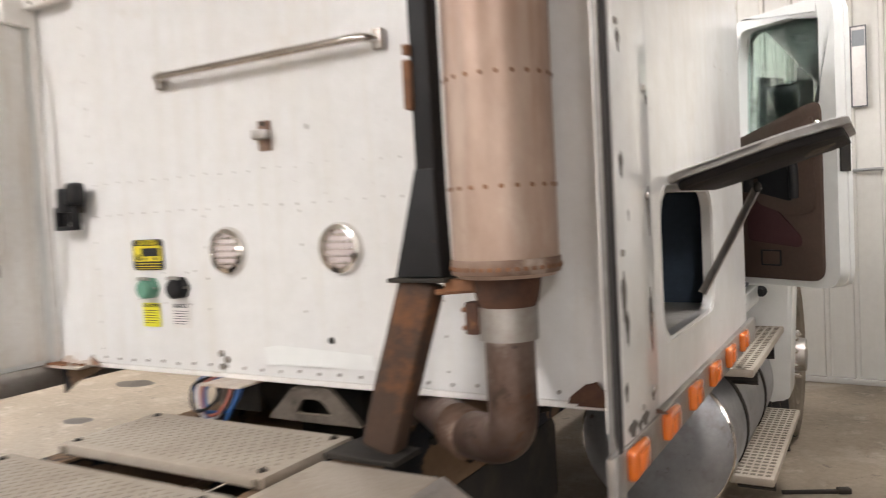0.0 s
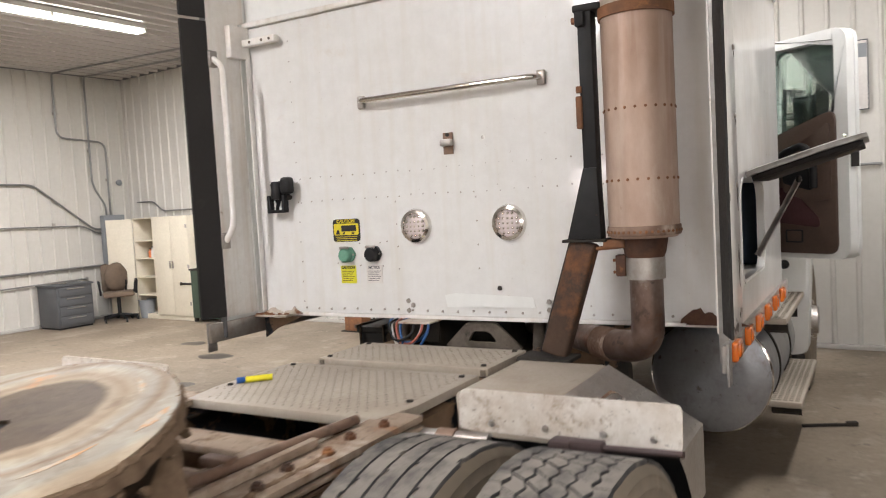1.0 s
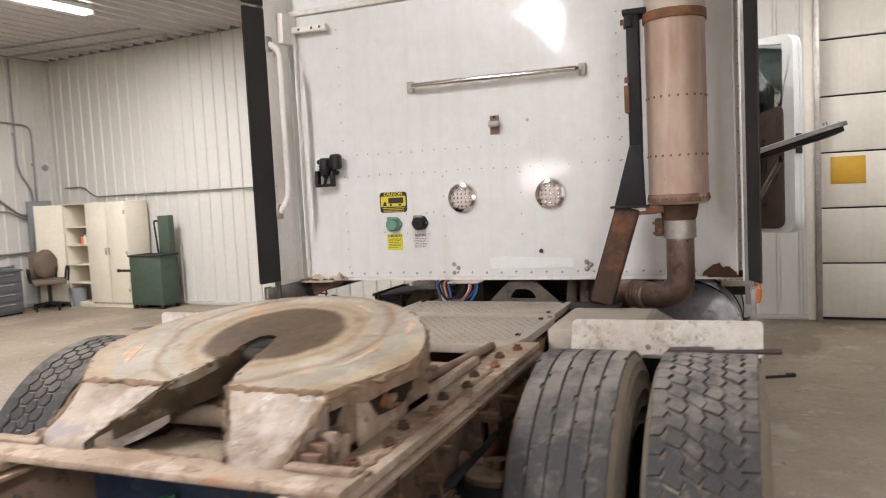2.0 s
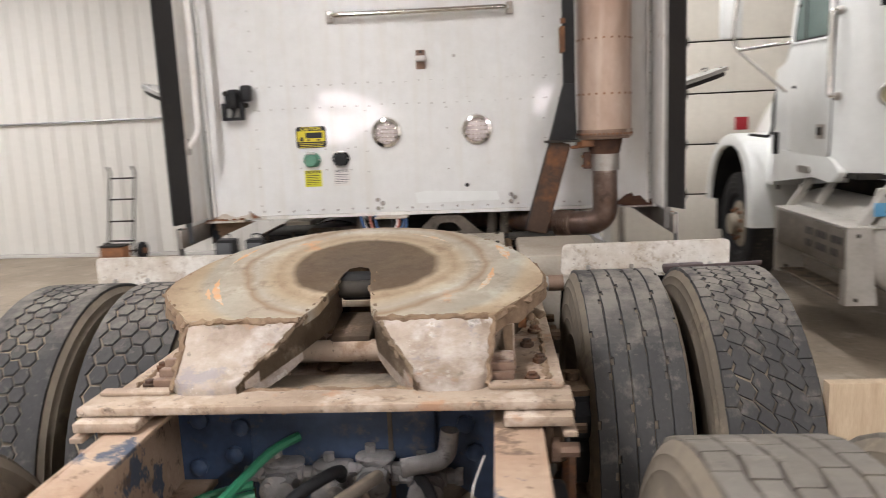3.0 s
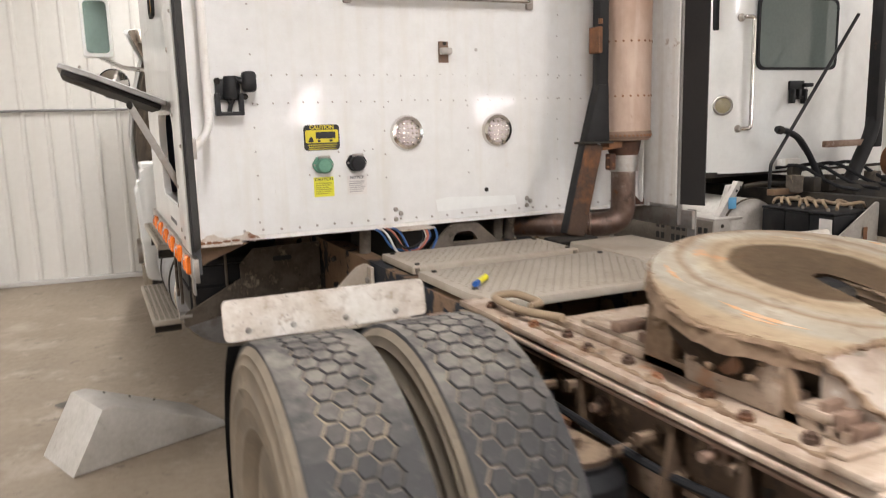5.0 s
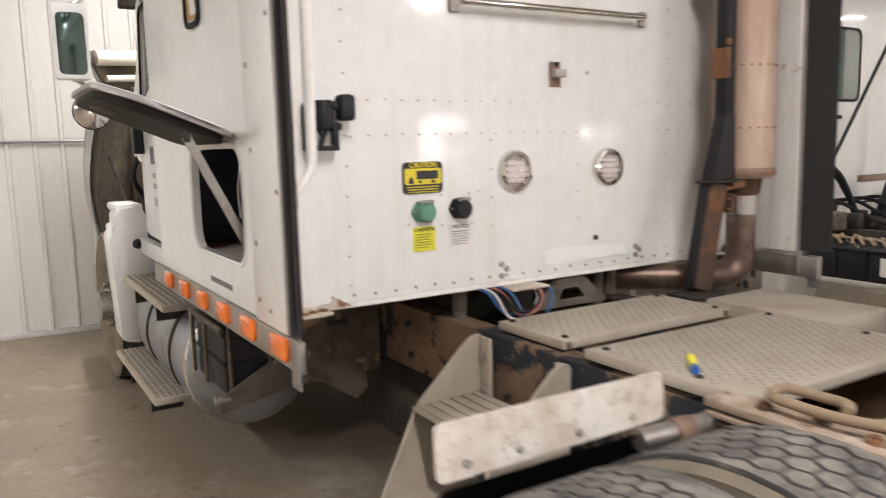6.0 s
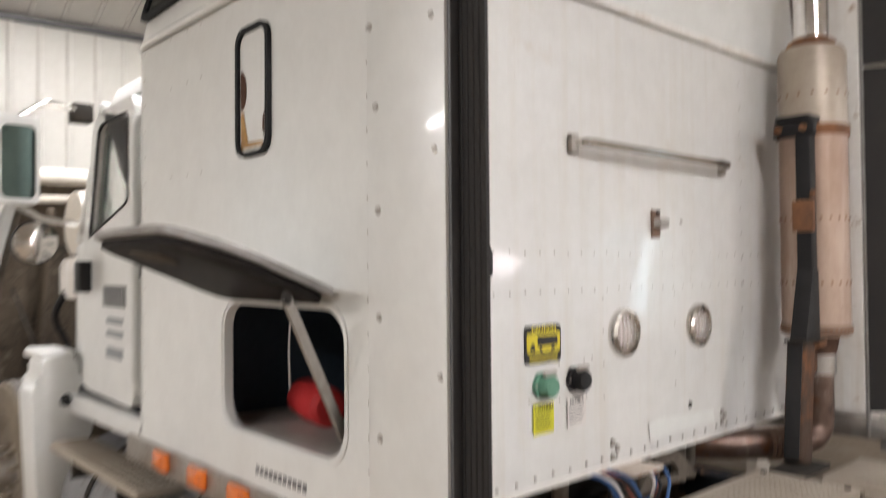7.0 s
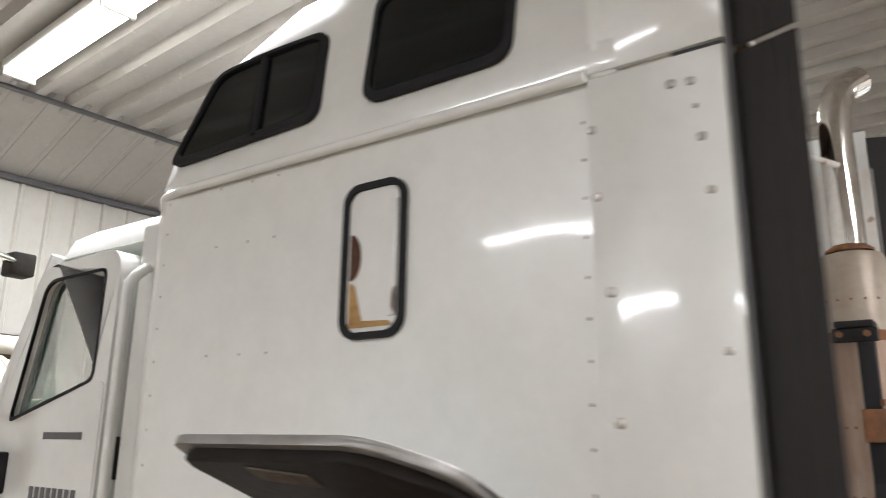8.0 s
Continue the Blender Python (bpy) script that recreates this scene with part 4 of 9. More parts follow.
office_chair(ROOM @ pose(-9.35, -0.85, 0, 0, 0, 60), "worn brown fabric office chair with a coat over its back")
office_chair(ROOM @ pose(-9.62, -0.38, 0, 0, 0, 100), "worn brown fabric office chair against the wall")
ct = thing("jacket", "dark brown work jacket hung over an office chair", "jacket", ROOM @ pose(-9.54, -0.73, 0.72))
bm = BM()
bmesh.ops.create_icosphere(bm, subdivisions=3, radius=1, matrix=Matrix.Diagonal((0.13, 0.22, 0.26, 1)))
for v in bm.verts:
    v.co += Vector((0.03 * noise.noise(v.co * 9), 0.03 * noise.noise(v.co * 9 + Vector((5, 0, 0))), 0.03 * noise.noise(v.co * 7 + Vector((0, 7, 0)))))
part("cloth", bm, chair_brown, ct)
bk = thing("bucket", "grey plastic bucket under a chair", "bucket", ROOM @ pose(-9.2, -0.42, 0))
part("body", lathe(BM(), [(0.11, 0), (0.14, 0.3), (0.15, 0.3), (0.15, 0.31), (0.13, 0.31), (0.105, 0.02), (0, 0.02)], IDENT, 20), panel_grey, bk)

# framed notice on the front wall
nt_ = thing("wall_notice", "pale framed notice sheet with a grey heading on the wall", "notice", ROOM @ pose(1.55, -0.032, 2.64))
part("sheet", box(BM(), -0.055, 0.055, -0.006, 0.0, -0.32, 0.33, 0.002), label_white, nt_)
part("frame", ring_slab(BM(), round_rect(-0.06, 0.06, -0.325, 0.335, 0.006, 3), round_rect(-0.05, 0.05, -0.315, 0.325, 0.006, 3), 0.008, at_y(-0.009)), grey_edge, nt_)
part("heading", box(BM(), -0.046, 0.046, -0.0075, -0.006, 0.17, 0.30), panel_grey, nt_)

# hand truck leaning on the front wall
ht = thing("hand_truck", "dark steel hand truck leaning against the ribbed wall", "hand truck", ROOM @ pose(-4.47, -0.33, 0))
for s in (-1, 1):
    part("side_tube", pipe(BM(), [(s * 0.17, -0.05, 0.08), (s * 0.17, 0.16, 1.0), (s * 0.17, 0.2, 1.12), (s * 0.17, 0.14, 1.2)], 0.014, 0.06), dark_metal, ht)
    wh = part("wheel", lathe(BM(), [(0.04, -0.03), (0.10, -0.035), (0.115, -0.02), (0.115, 0.02), (0.10, 0.035), (0.04, 0.03)], pose(s * 0.24, 0.06, 0.115, 0, 90, 0), 24), rubber_black, ht)
    part("hub", rod(BM(), (s * 0.2, 0.06, 0.115), (s * 0.285, 0.06, 0.115), 0.04), rust, wh)
for z in (0.25, 0.5, 0.78, 1.05):
    part("crossbar", rod(BM(), (-0.17, -0.02 + z * 0.2, z), (0.17, -0.02 + z * 0.2, z), 0.011), dark_metal, ht)
part("toe_plate", box(BM(), -0.2, 0.2, -0.3, -0.04, 0.0, 0.012, 0.003), dark_metal, ht)
part("axle", rod(BM(), (-0.24, 0.06, 0.115), (0.24, 0.06, 0.115), 0.012), dark_metal, ht)
bt = thing("crate", "rusty brown steel crate standing on a hand truck", "crate", ROOM @ pose(-4.47, -0.5, 0.012))
part("body", box(BM(), -0.15, 0.15, -0.1, 0.1, 0.0, 0.2, 0.01), rust, bt)
part("rim", box(BM(), -0.16, 0.16, -0.11, 0.11, 0.2, 0.22, 0.006), dark_metal, bt)


def floor_box(m, label):
    t = thing("battery_charger", label, "battery charger", m, group="boxes by the wall")
    part("case", box(BM(), -0.12, 0.12, -0.1, 0.1, 0.0, 0.24, 0.015), plastic_black, t)
    part("face_plate", box(BM(), -0.1, 0.1, -0.106, -0.1, 0.04, 0.2, 0.002), grey_box, t)
    part("handle", pipe(BM(), [(-0.06, 0, 0.235), (-0.06, 0, 0.30), (0.06, 0, 0.30), (0.06, 0, 0.235)], 0.009, 0.03), plastic_black, t)
    return t


floor_box(ROOM @ pose(-3.08, -0.26, 0), "black metal charger box with a handle on the floor")
floor_box(ROOM @ pose(-2.66, -0.28, 0), "black metal charger box with a handle beside the wall")
xc = thing("extension_cord", "orange extension cord lying loose along the wall base", "extension cord", ROOM @ pose(-3.72, -0.3, 0.008))
pts = [(-0.55 + 0.07 * i, 0.10 * math.sin(i * 1.3) + 0.04 * math.sin(i * 2.9), 0.0) for i in range(16)]
part("cable", pipe(BM(), pts, 0.008, 0.05, 6), red_ink, xc)

# sheet-metal wheel chock on the floor
wc = thing("wheel_chock", "grey dusty sheet metal wheel chock on the concrete floor", "wheel chock", pose(-1.803, 0.677, 0, 0, 0, 21.8))
bm = slab(BM(), [(0.0, 0.004), (0.80, 0.004), (0.80, 0.035), (0.235, 0.290), (0.165, 0.290)], 0.385, Matrix(((1, 0, 0, 0), (0, 0, -1, 0.0), (0, 1, 0, 0), (0, 0, 0, 1))) @ pose(0, 0, 0.1925), 0.006)
part("shell", bm, galv_box, wc)
for i in range(3):
    part("bolt", lathe(BM(), [(0.008, 0), (0.006, 0.005), (0, 0.006)], pose(0.30 + 0.13 * i, 0.12, 0.2635 - 0.0585 * i, 0, 24.3, 0), 8), dark_metal, wc)
for y in (-0.17, 0.17):
    part("foot", box(BM(), 0.02, 0.78, y - 0.01, y + 0.01, 0.0, 0.006), rubber_black, wc)

# pale tan panel standing between the drive tyres
wb = thing("wooden_board", "pale tan panel standing upright between two tyres", "board", pose(0, 0, 0))
part("plank", slab(BM(), [(1.21, 0.0), (1.43, 0.0), (1.42, 0.83), (1.375, 0.885), (1.21, 0.885)], 0.04, at_y(-2.012), 0.004), panel_tan, wb)

# steel bar on the floor
sb = thing("steel_bar", "short dark steel bar lying on the concrete floor", "steel bar", pose(1.33, 2.68, 0, 0, 0, 24))
part("bar", box(BM(), -0.17, 0.17, -0.012, 0.012, 0, 0.02, 0.004), dark_metal, sb)
part("head", box(BM(), 0.12, 0.19, -0.022, 0.022, 0, 0.03, 0.006), dark_metal, sb)

# oil stains
random.seed(4)
bm = BM()
for cx, cy, r in ((-2.35, 1.25, 0.10), (-1.75, 1.6, 0.07), (-3.2, 3.2, 0.09), (-5.2, 3.4, 0.16), (-4.4, 2.2, 0.1), (-6.2, 4.0, 0.13), (2.6, 3.9, 0.1)):
    vs = []
    for k in range(18):
        q = r * (1 + 0.35 * noise.noise(Vector((cx * 3 + math.cos(k / 18 * 6.283), cy * 3 + math.sin(k / 18 * 6.283), 0))))
        vs.append(bm.verts.new((cx + 1.5 * q * math.cos(k / 18 * 6.283), cy + q * math.sin(k / 18 * 6.283), 0.001)))
    bm.faces.new(vs)
solo("oil_stain", bm, stain, "dark dried oil spots on the concrete floor", "stain", kind="structure")


# ---- the truck: sleeper ----
TR = thing("semi_truck", "white sleeper-cab semi truck with dusty frame, raised hood, open hatches", "truck")
SX, SB, SF, ZB, ZT = 1.19, -0.260, 1.57, 1.13, 2.62      # half width, rear and front edges, bottom and top of the side walls


def bulged_panel(bm, x0, x1, z0, z1, y, nx=24, nz=16, amp=0.006):
    """Thin sheet that bellies slightly between its rivet lines, with a thickness behind it."""
    grid = []
    for j in range(nz + 1):
        row = []
        for i in range(nx + 1):
            x, z = x0 + (x1 - x0) * i / nx, z0 + (z1 - z0) * j / nz
            d = amp * noise.noise(Vector((x * 1.7, z * 1.9, 3.1))) * min(1, 6 * (1 - abs(2 * i / nx - 1)), 6 * (1 - abs(2 * j / nz - 1)))
            row.append(bm.verts.new((x, y + d, z)))
        grid.append(row)
    for j in range(nz):
        for i in range(nx):
            bm.faces.new((grid[j][i], grid[j][i + 1], grid[j + 1][i + 1], grid[j + 1][i]))
    r = bmesh.ops.extrude_face_region(bm, geom=list(bm.faces))
    for g in r["geom"]:
        if isinstance(g, bmesh.types.BMVert):
            g.co.y = y + 0.04
    return bm


back = part("back_panel", bulged_panel(BM(), -1.172, 1.172, 1.145, 2.60, 0.0), white_paint, TR, "white riveted sheet metal back of the sleeper")
upper = part("upper_back_panel", bulged_panel(BM(), -1.17, 1.17, 2.632, 3.12, 0.012, amp=0.004), clean_white, TR)
part("drip_rail", box(BM(), -1.18, 1.18, -0.022, 0.02, 2.602, 2.630, 0.008), channel_white, back, "grey-white seam rail across the back")
part("bottom_flange", box(BM(), -1.17, 1.17, 0.0, 0.05, 1.125, 1.143, 0.003), channel_white, back)

HOLE = round_rect(0.142, 0.805, 1.285, 1.668, 0.085, 7)
SIDES = {}
for s in (-1, 1):
    left = s < 0
    m = at_x(s * SX, left)
    bm = plate_with_hole(BM(), -0.045, SF - 0.08, ZB, ZT, HOLE, 0.03, m)
    side = part("side_wall", bm, clean_white if left else white_paint, TR, "smooth white side of the sleeper with a hatch opening" if left else "scuffed white side of the sleeper with peeling spots")
    SIDES[s] = side
    # overlapping rear fairing sheet and the rounded front edge
    part("side_extender", box(BM(), s * SX - 0.014, s * SX + 0.012, SB, 0.02, ZB, ZT - 0.004, 0.003), clean_white if left else white_paint, TR)
    bm = BM()
    prof = [(s * SX, SF - 0.08), (s * (SX - 0.006), SF - 0.045), (s * (SX - 0.025), SF - 0.015), (s * (SX - 0.06), SF), (s * 0.9, SF)]
    for z in (ZB, ZT):
        for x, y in prof:
            bm.verts.new((x, y, z))
    bm.verts.ensure_lookup_table()
    n = len(prof)
    for i in range(n - 1):
        bm.faces.new((bm.verts[i], bm.verts[i + 1], bm.verts[n + i + 1], bm.verts[n + i]))
    part("front_corner", bm, clean_white, TR)
    # inside of the extender, with its channel and long grab handle
    part("inner_channel", box(BM(), s * 1.17 - 0.012, s * 1.17 + 0.004, SB, -0.003, 1.15, 3.1, 0.003), channel_white, TR, "stained white inner face of the side fairing")
    part("channel_lip", box(BM(), s * 1.135 - 0.004, s * 1.135 + 0.004, -0.036, -0.006, 1.15, 2.6, 0.002), channel_white, TR)
    part("rear_edge", box(BM(), s * 1.182 - 0.016, s * 1.182 + 0.016, SB - 0.012, SB - 0.001, ZB - 0.08, 3.1, 0.003), edge_alu if not left else grey_edge, TR)
    if left:
        gh = part("grab_handle", pipe(BM(), [(-1.155, -0.24, 2.42), (-1.095, -0.24, 2.38), (-1.095, -0.24, 1.60), (-1.155, -0.24, 1.53)], 0.016, 0.08), channel_white, TR, "long vertical grab handle")
        for z in (2.42, 1.53):
            part("mount", box(BM(), -1.175, -1.15, -0.265, -0.215, z - 0.04, z + 0.04, 0.005), dull_steel, gh)
    # rubber side flaps, flaring outwards: lower and upper length
    base, tip = (Vector((-1.163, -0.262, 0)), Vector((-1.202, -0.389, 0))) if left else (Vector((1.176, -0.262, 0)), Vector((1.226, -0.392, 0)))
    along = (tip - base).normalized()
    out_n = Vector((along.y, -along.x, 0)) * (1 if Vector((along.y, -along.x, 0)).x * s > 0 else -1)
    for z0, z1 in ((1.155, 2.60), (2.615, 3.25)):
        bm = slab(BM(), [(base.x, base.y), (tip.x, tip.y), (tip.x + out_n.x * 0.008, tip.y + out_n.y * 0.008), (base.x + out_n.x * 0.008, base.y + out_n.y * 0.008)], z1 - z0, pose(0, 0, z1))
        fl = part("rubber_flap", bm, flap_rubber, TR, "black rubber fairing flap with a ridged face")
        for k in range(5):
            p = base + along * (0.03 + 0.026 * k) + out_n * 0.008
            part("ridge", box(BM(), p.x - 0.002, p.x + 0.002, p.y - 0.002, p.y + 0.002, z0 + 0.004, z1 - 0.004), flap_rubber, fl)
    part("flap_web", box(BM(), min(s * 1.172, s * 1.19), max(s * 1.172, s * 1.19), -0.270, -0.261, 1.16, 3.1, 0.002), edge_alu, TR)
    # rub rail and marker lamps
    rail = part("rub_rail", box(BM(), s * 1.196 - 0.01, s * 1.196 + 0.01, -0.355, 1.62, 1.035, 1.128, 0.004), dull_steel, side, "grey metal lower rail")
    for y in (-0.215, 0.086, 0.377, 0.668, 0.956, 1.255):
        bm = BM()
        box(bm, s * 1.214 - 0.013, s * 1.214 + 0.013, y - 0.062, y + 0.062, 1.055, 1.125, 0.012, None, 3)
        box(bm, s * 1.227 - 0.005, s * 1.227 + 0.005, y - 0.03, y + 0.03, 1.07, 1.11, 0.005)
        part("marker_lamp", bm, amber, side, "orange plastic side marker lamp")
    # hatch opening rim, door, strut and the compartment
    bm = ring_slab(BM(), round_rect(0.122, 0.825, 1.265, 1.688, 0.10, 7), round_rect(0.132, 0.815, 1.275, 1.678, 0.092, 7), 0.035, at_x(s * (SX + 0.004), left))
    part("hatch_frame", bm, clean_white if left else white_paint, side)
    bm = ring_slab(BM(), round_rect(0.131, 0.816, 1.274, 1.679, 0.093, 7), round_rect(0.139, 0.808, 1.282, 1.671, 0.087, 7), 0.015, at_x(s * (SX - 0.012), left))
    part("hatch_seal", bm, rubber_black, side)
    tilt = Matrix.Translation((s * (SX + 0.02), 0.458, 1.688 if left else 1.676)) @ Matrix.Rotation(s * radians(-22.5 if left else -16.5), 4, "Y")
    outl = [(s * x, y) for x, y in soft_poly([(0, -0.315), (0.30, -0.315), (0.435, -0.20), (0.435, 0.20), (0.435, 0.315), (0, 0.315)], 0.05)]
    hd = part("hatch_door", slab(BM(), outl, 0.016, tilt @ pose(0, 0, 0.028), 0.004), edge_alu, side, "raised hatch door with a dark liner")
    part("edge_trim", slab(BM(), outl, 0.0075, tilt @ pose(0, 0, 0.0312), 0.002), edge_alu, hd, "thin grey metal edge")
    inl = [(s * x, y) for x, y in soft_poly([(0.015, -0.295), (0.29, -0.295), (0.415, -0.185), (0.415, 0.29), (0.015, 0.29)], 0.05)]
    part("liner", slab(BM(), inl, 0.022, tilt @ pose(0, 0, 0.0115), 0.006), hatch_liner, hd, "dark brown worn hatch liner")
    top = [(s * x, y) for x, y in soft_poly([(0.004, -0.311), (0.298, -0.311), (0.431, -0.196), (0.431, 0.311), (0.004, 0.311)], 0.05)]
    part("skin", slab(BM(), top, 0.003, tilt @ pose(0, 0, 0.0345), 0.001), clean_white, hd)
    part("handle", pipe(BM(), [tilt @ Vector((s * 0.36, -0.05, 0.033)), tilt @ Vector((s * 0.36, -0.05, 0.055)), tilt @ Vector((s * 0.36, 0.06, 0.055)), tilt @ Vector((s * 0.36, 0.06, 0.033))], 0.006, 0.01, 6), chrome, hd)
    part("latch_pocket", box(BM(), -0.03, 0.03, -0.07, 0.07, -0.003, 0.004, 0.002, tilt @ pose(s * 0.34, 0.05, -0.012, 0, 0, 12)), grey_dirty, hd)
    for yy in (-0.26, 0.24):
        part("bolt", lathe(BM(), [(0.007, 0), (0.006, 0.003), (0, 0.004)], tilt @ pose(s * 0.40, yy * 0.6, 0.0345), 8), dark_metal, hd)
    y_out, y_in = (0.150, 0.175) if left else (0.715, 0.765)
    a, b = Vector((s * 1.35, y_out, 1.705 if left else 1.672)), Vector((s * 1.165, y_in, 1.335))
    st = part("strut", box(BM(), -0.011, 0.011, -0.005, 0.005, 0, (b - a).length, 0.003, Matrix.Translation(a) @ (b - a).to_track_quat("Z", "X").to_matrix().to_4x4()), dull_steel, side, "scratched metal stay holding the hatch open")
    part("pivot", ball(BM(), a, 0.018, 2, (0.7, 1, 1)), dark_metal, st)
    xi = s * 0.48
    lo, hi = min(xi, s * 1.158), max(xi, s * 1.158)
    part("compartment_wall", box(BM(), lo, hi, 0.06, 0.075, 1.25, 1.74), interior_blue, side, "dark blue luggage compartment lining")
    part("compartment_wall", box(BM(), lo, hi, 0.98, 1.0, 1.25, 1.74), interior_blue, side)
    part("compartment_roof", box(BM(), lo, hi, 0.06, 1.0, 1.74, 1.75), interior_dark, side)
    part("compartment_back", box(BM(), min(xi, xi - s * 0.02), max(xi, xi - s * 0.02), 0.06, 1.0, 1.25, 1.75), interior_blue, side)
    part("compartment_floor", box(BM(), lo, hi, 0.075, 0.98, 1.25, 1.272), galv_box, side, "scuffed pale compartment floor")
    part("floor_batten", box(BM(), min(s * 1.04, s * 1.165), max(s * 1.04, s * 1.165), 0.10, 0.52, 1.272, 1.284, 0.003), galv_box, side)
    part("roof_batten", box(BM(), lo, hi, 0.80, 0.86, 1.70, 1.74, 0.004), leg_brown, side)
    part("cable", pipe(BM(), [(s * 1.02, 0.66, 1.72), (s * 1.04, 0.66, 1.58), (s * 1.06, 0.63, 1.50), (s * 1.05, 0.64, 1.40)], 0.003, 0.04, 6), label_white, side)

part("front_wall", box(BM(), -1.15, 1.15, SF - 0.02, SF, ZB, ZT), clean_white, TR)
part("sleeper_floor", box(BM(), -1.18, 1.18, 0.05, SF - 0.02, 1.135, 1.16), dark_metal, TR, "dark underside of the sleeper")
rb = thing("red_bag", "rolled red cloth bag lying in the luggage compartment", "bag", pose(-0.93, 0.68, 1.338, 90, 0, -14))
part("roll", lathe(BM(), [(0.0, -0.14), (0.045, -0.138), (0.062, -0.12), (0.066, 0.0), (0.062, 0.12), (0.045, 0.138), (0, 0.14)], pose(0, 0, 0), 18), red_cloth, rb)

# raised roof: stacked sections that lean in towards the top
SECT = [(2.622, 1.192, 1.58), (2.66, 1.202, 1.60), (2.70, 1.198, 1.59), (2.82, 1.182, 1.56), (2.95, 1.160, 1.48), (3.08, 1.134, 1.36), (3.20, 1.09, 1.18), (3.27, 1.02, 1.02), (3.31, 0.90, 0.84), (3.325, 0.70, 0.64)]
bm = BM()
rings = []
for z, hx, yf in SECT:
    c = 0.10
    pts = [(-hx, -0.04), (-hx, yf * 0.5), (-hx, yf - c * 1.6), (-hx + c * 0.25, yf - c * 0.7), (-hx + c, yf - c * 0.15), (-hx + 2.2 * c, yf), (0, yf + 0.02)]
    pts = pts + [(-x, y) for x, y in reversed(pts[:-1])]
    rings.append([bm.verts.new((x, max(y, -0.04), z)) for x, y in pts])
n = len(rings[0])
for a, b in zip(rings, rings[1:]):
    for k in range(n - 1):
        bm.faces.new((a[k], a[k + 1], b[k + 1], b[k]))
bm.faces.new(rings[-1])
roof = part("roof", bm, clean_white, TR, "tall rounded white sleeper roof")
bm = BM()
inner = []
for z, hx, yf in SECT:
    pts = [(-hx + 0.02, -0.02), (-hx + 0.02, yf * 0.45), (0, yf * 0.5), (hx - 0.02, yf * 0.45), (hx - 0.02, -0.02)]
    inner.append([bm.verts.new((x, y, z - 0.014)) for x, y in pts])
for a, b in zip(inner, inner[1:]):
    for k in range(4):
        bm.faces.new((a[k], a[k + 1], b[k + 1], b[k]))
bm.faces.new(inner[-1])
part("roof_lining", bm, lining_brown, roof, "dull brown inside of the roof fairing")
part("roof_bulkhead", box(BM(), -1.12, 1.12, 0.30, 0.31, 2.64, 3.24), lining_brown, roof, "dark hollow behind the roof panel")
for s in (-1, 1):
    part("corner_filler", box(BM(), min(s * 1.165, s * 1.2), max(s * 1.165, s * 1.2), -0.006, 0.010, 2.632, 3.125, 0.002), clean_white, upper)
part("roof_ledge", box(BM(), -1.16, 1.16, 0.045, 0.30, 3.085, 3.10), lining_brown, roof)
part("roof_lip", pipe(BM(), [(-1.05, -0.035, 3.255), (-0.88, -0.035, 3.30), (0.88, -0.035, 3.30), (1.05, -0.035, 3.255)], 0.014, 0.08, 8), channel_white, roof, "thin rolled lip of the roof edge")
for x in (-0.75, 0.1, 0.62):
    part("roof_brace", box(BM(), x - 0.02, x + 0.02, -0.01, 0.29, 3.235, 3.255, 0.003), dark_metal, roof)
for s in (-1, 1):
    part("roof_rail", pipe(BM(), [(s * 1.206, 0.02, 2.624), (s * 1.206, 1.43, 2.628), (s * 1.17, 1.56, 2.630), (s * 0.99, 1.61, 2.632)], 0.014, 0.12), clean_white, roof)
    # extender above the roof rail
    part("upper_extender", box(BM(), s * 1.19 - 0.008, s * 1.19 + 0.008, SB, 0.02, 2.63, 3.29, 0.004), clean_white, TR)
    part("seam", box(BM(), s * 1.2 - 0.0035, s * 1.2 + 0.0035, SB, -0.16, 2.612, 2.622), ink, TR)


def side_window(outline, s, divider=None):
    """Dark bonded side window in a rubber frame, lying on the leaning roof side."""
    def place(pts, off):
        return [Vector((s * (1.182 - (z - 2.82) * 0.19 + off), y, z)) for y, z in pts]
    soft = soft_poly(outline, 0.06, 5)
    cx, cy = sum(p[0] for p in soft) / len(soft), sum(p[1] for p in soft) / len(soft)
    inner = [(cx + (x - cx) * 0.925, cy + (y - cy) * 0.87) for x, y in soft]
    bm = BM()
    n = len(soft)
    loops = [[bm.verts.new(v) for v in place(p, o)] for p, o in ((soft, -0.02), (soft, 0.014), (inner, 0.016), (inner, -0.01))]
    for a, b in zip(loops, loops[1:]):
        for k in range(n):
            bm.faces.new((a[k], a[(k + 1) % n], b[(k + 1) % n], b[k]))
    fr = part("window_frame", bm, rubber_black, roof, "black rubber window surround")
    bm = BM()
    bm.faces.new([bm.verts.new(v) for v in place(inner, 0.006)])
    part("pane", bm, dark_glass, fr, "dark tinted pane", smooth=False)
    if divider:
        a, b = place([divider[0], divider[1]], 0.014)
        part("divider", pipe(BM(), [a, b], 0.011), rubber_black, fr)


for s in (-1, 1):
    side_window([(1.47, 2.712), (0.815, 2.728), (0.84, 3.035), (1.10, 3.045), (1.34, 3.035)], s, ((1.065, 2.735), (1.105, 3.02)))
    side_window([(0.65, 2.722), (0.205, 2.722), (0.205, 3.09), (0.67, 3.09)], s)

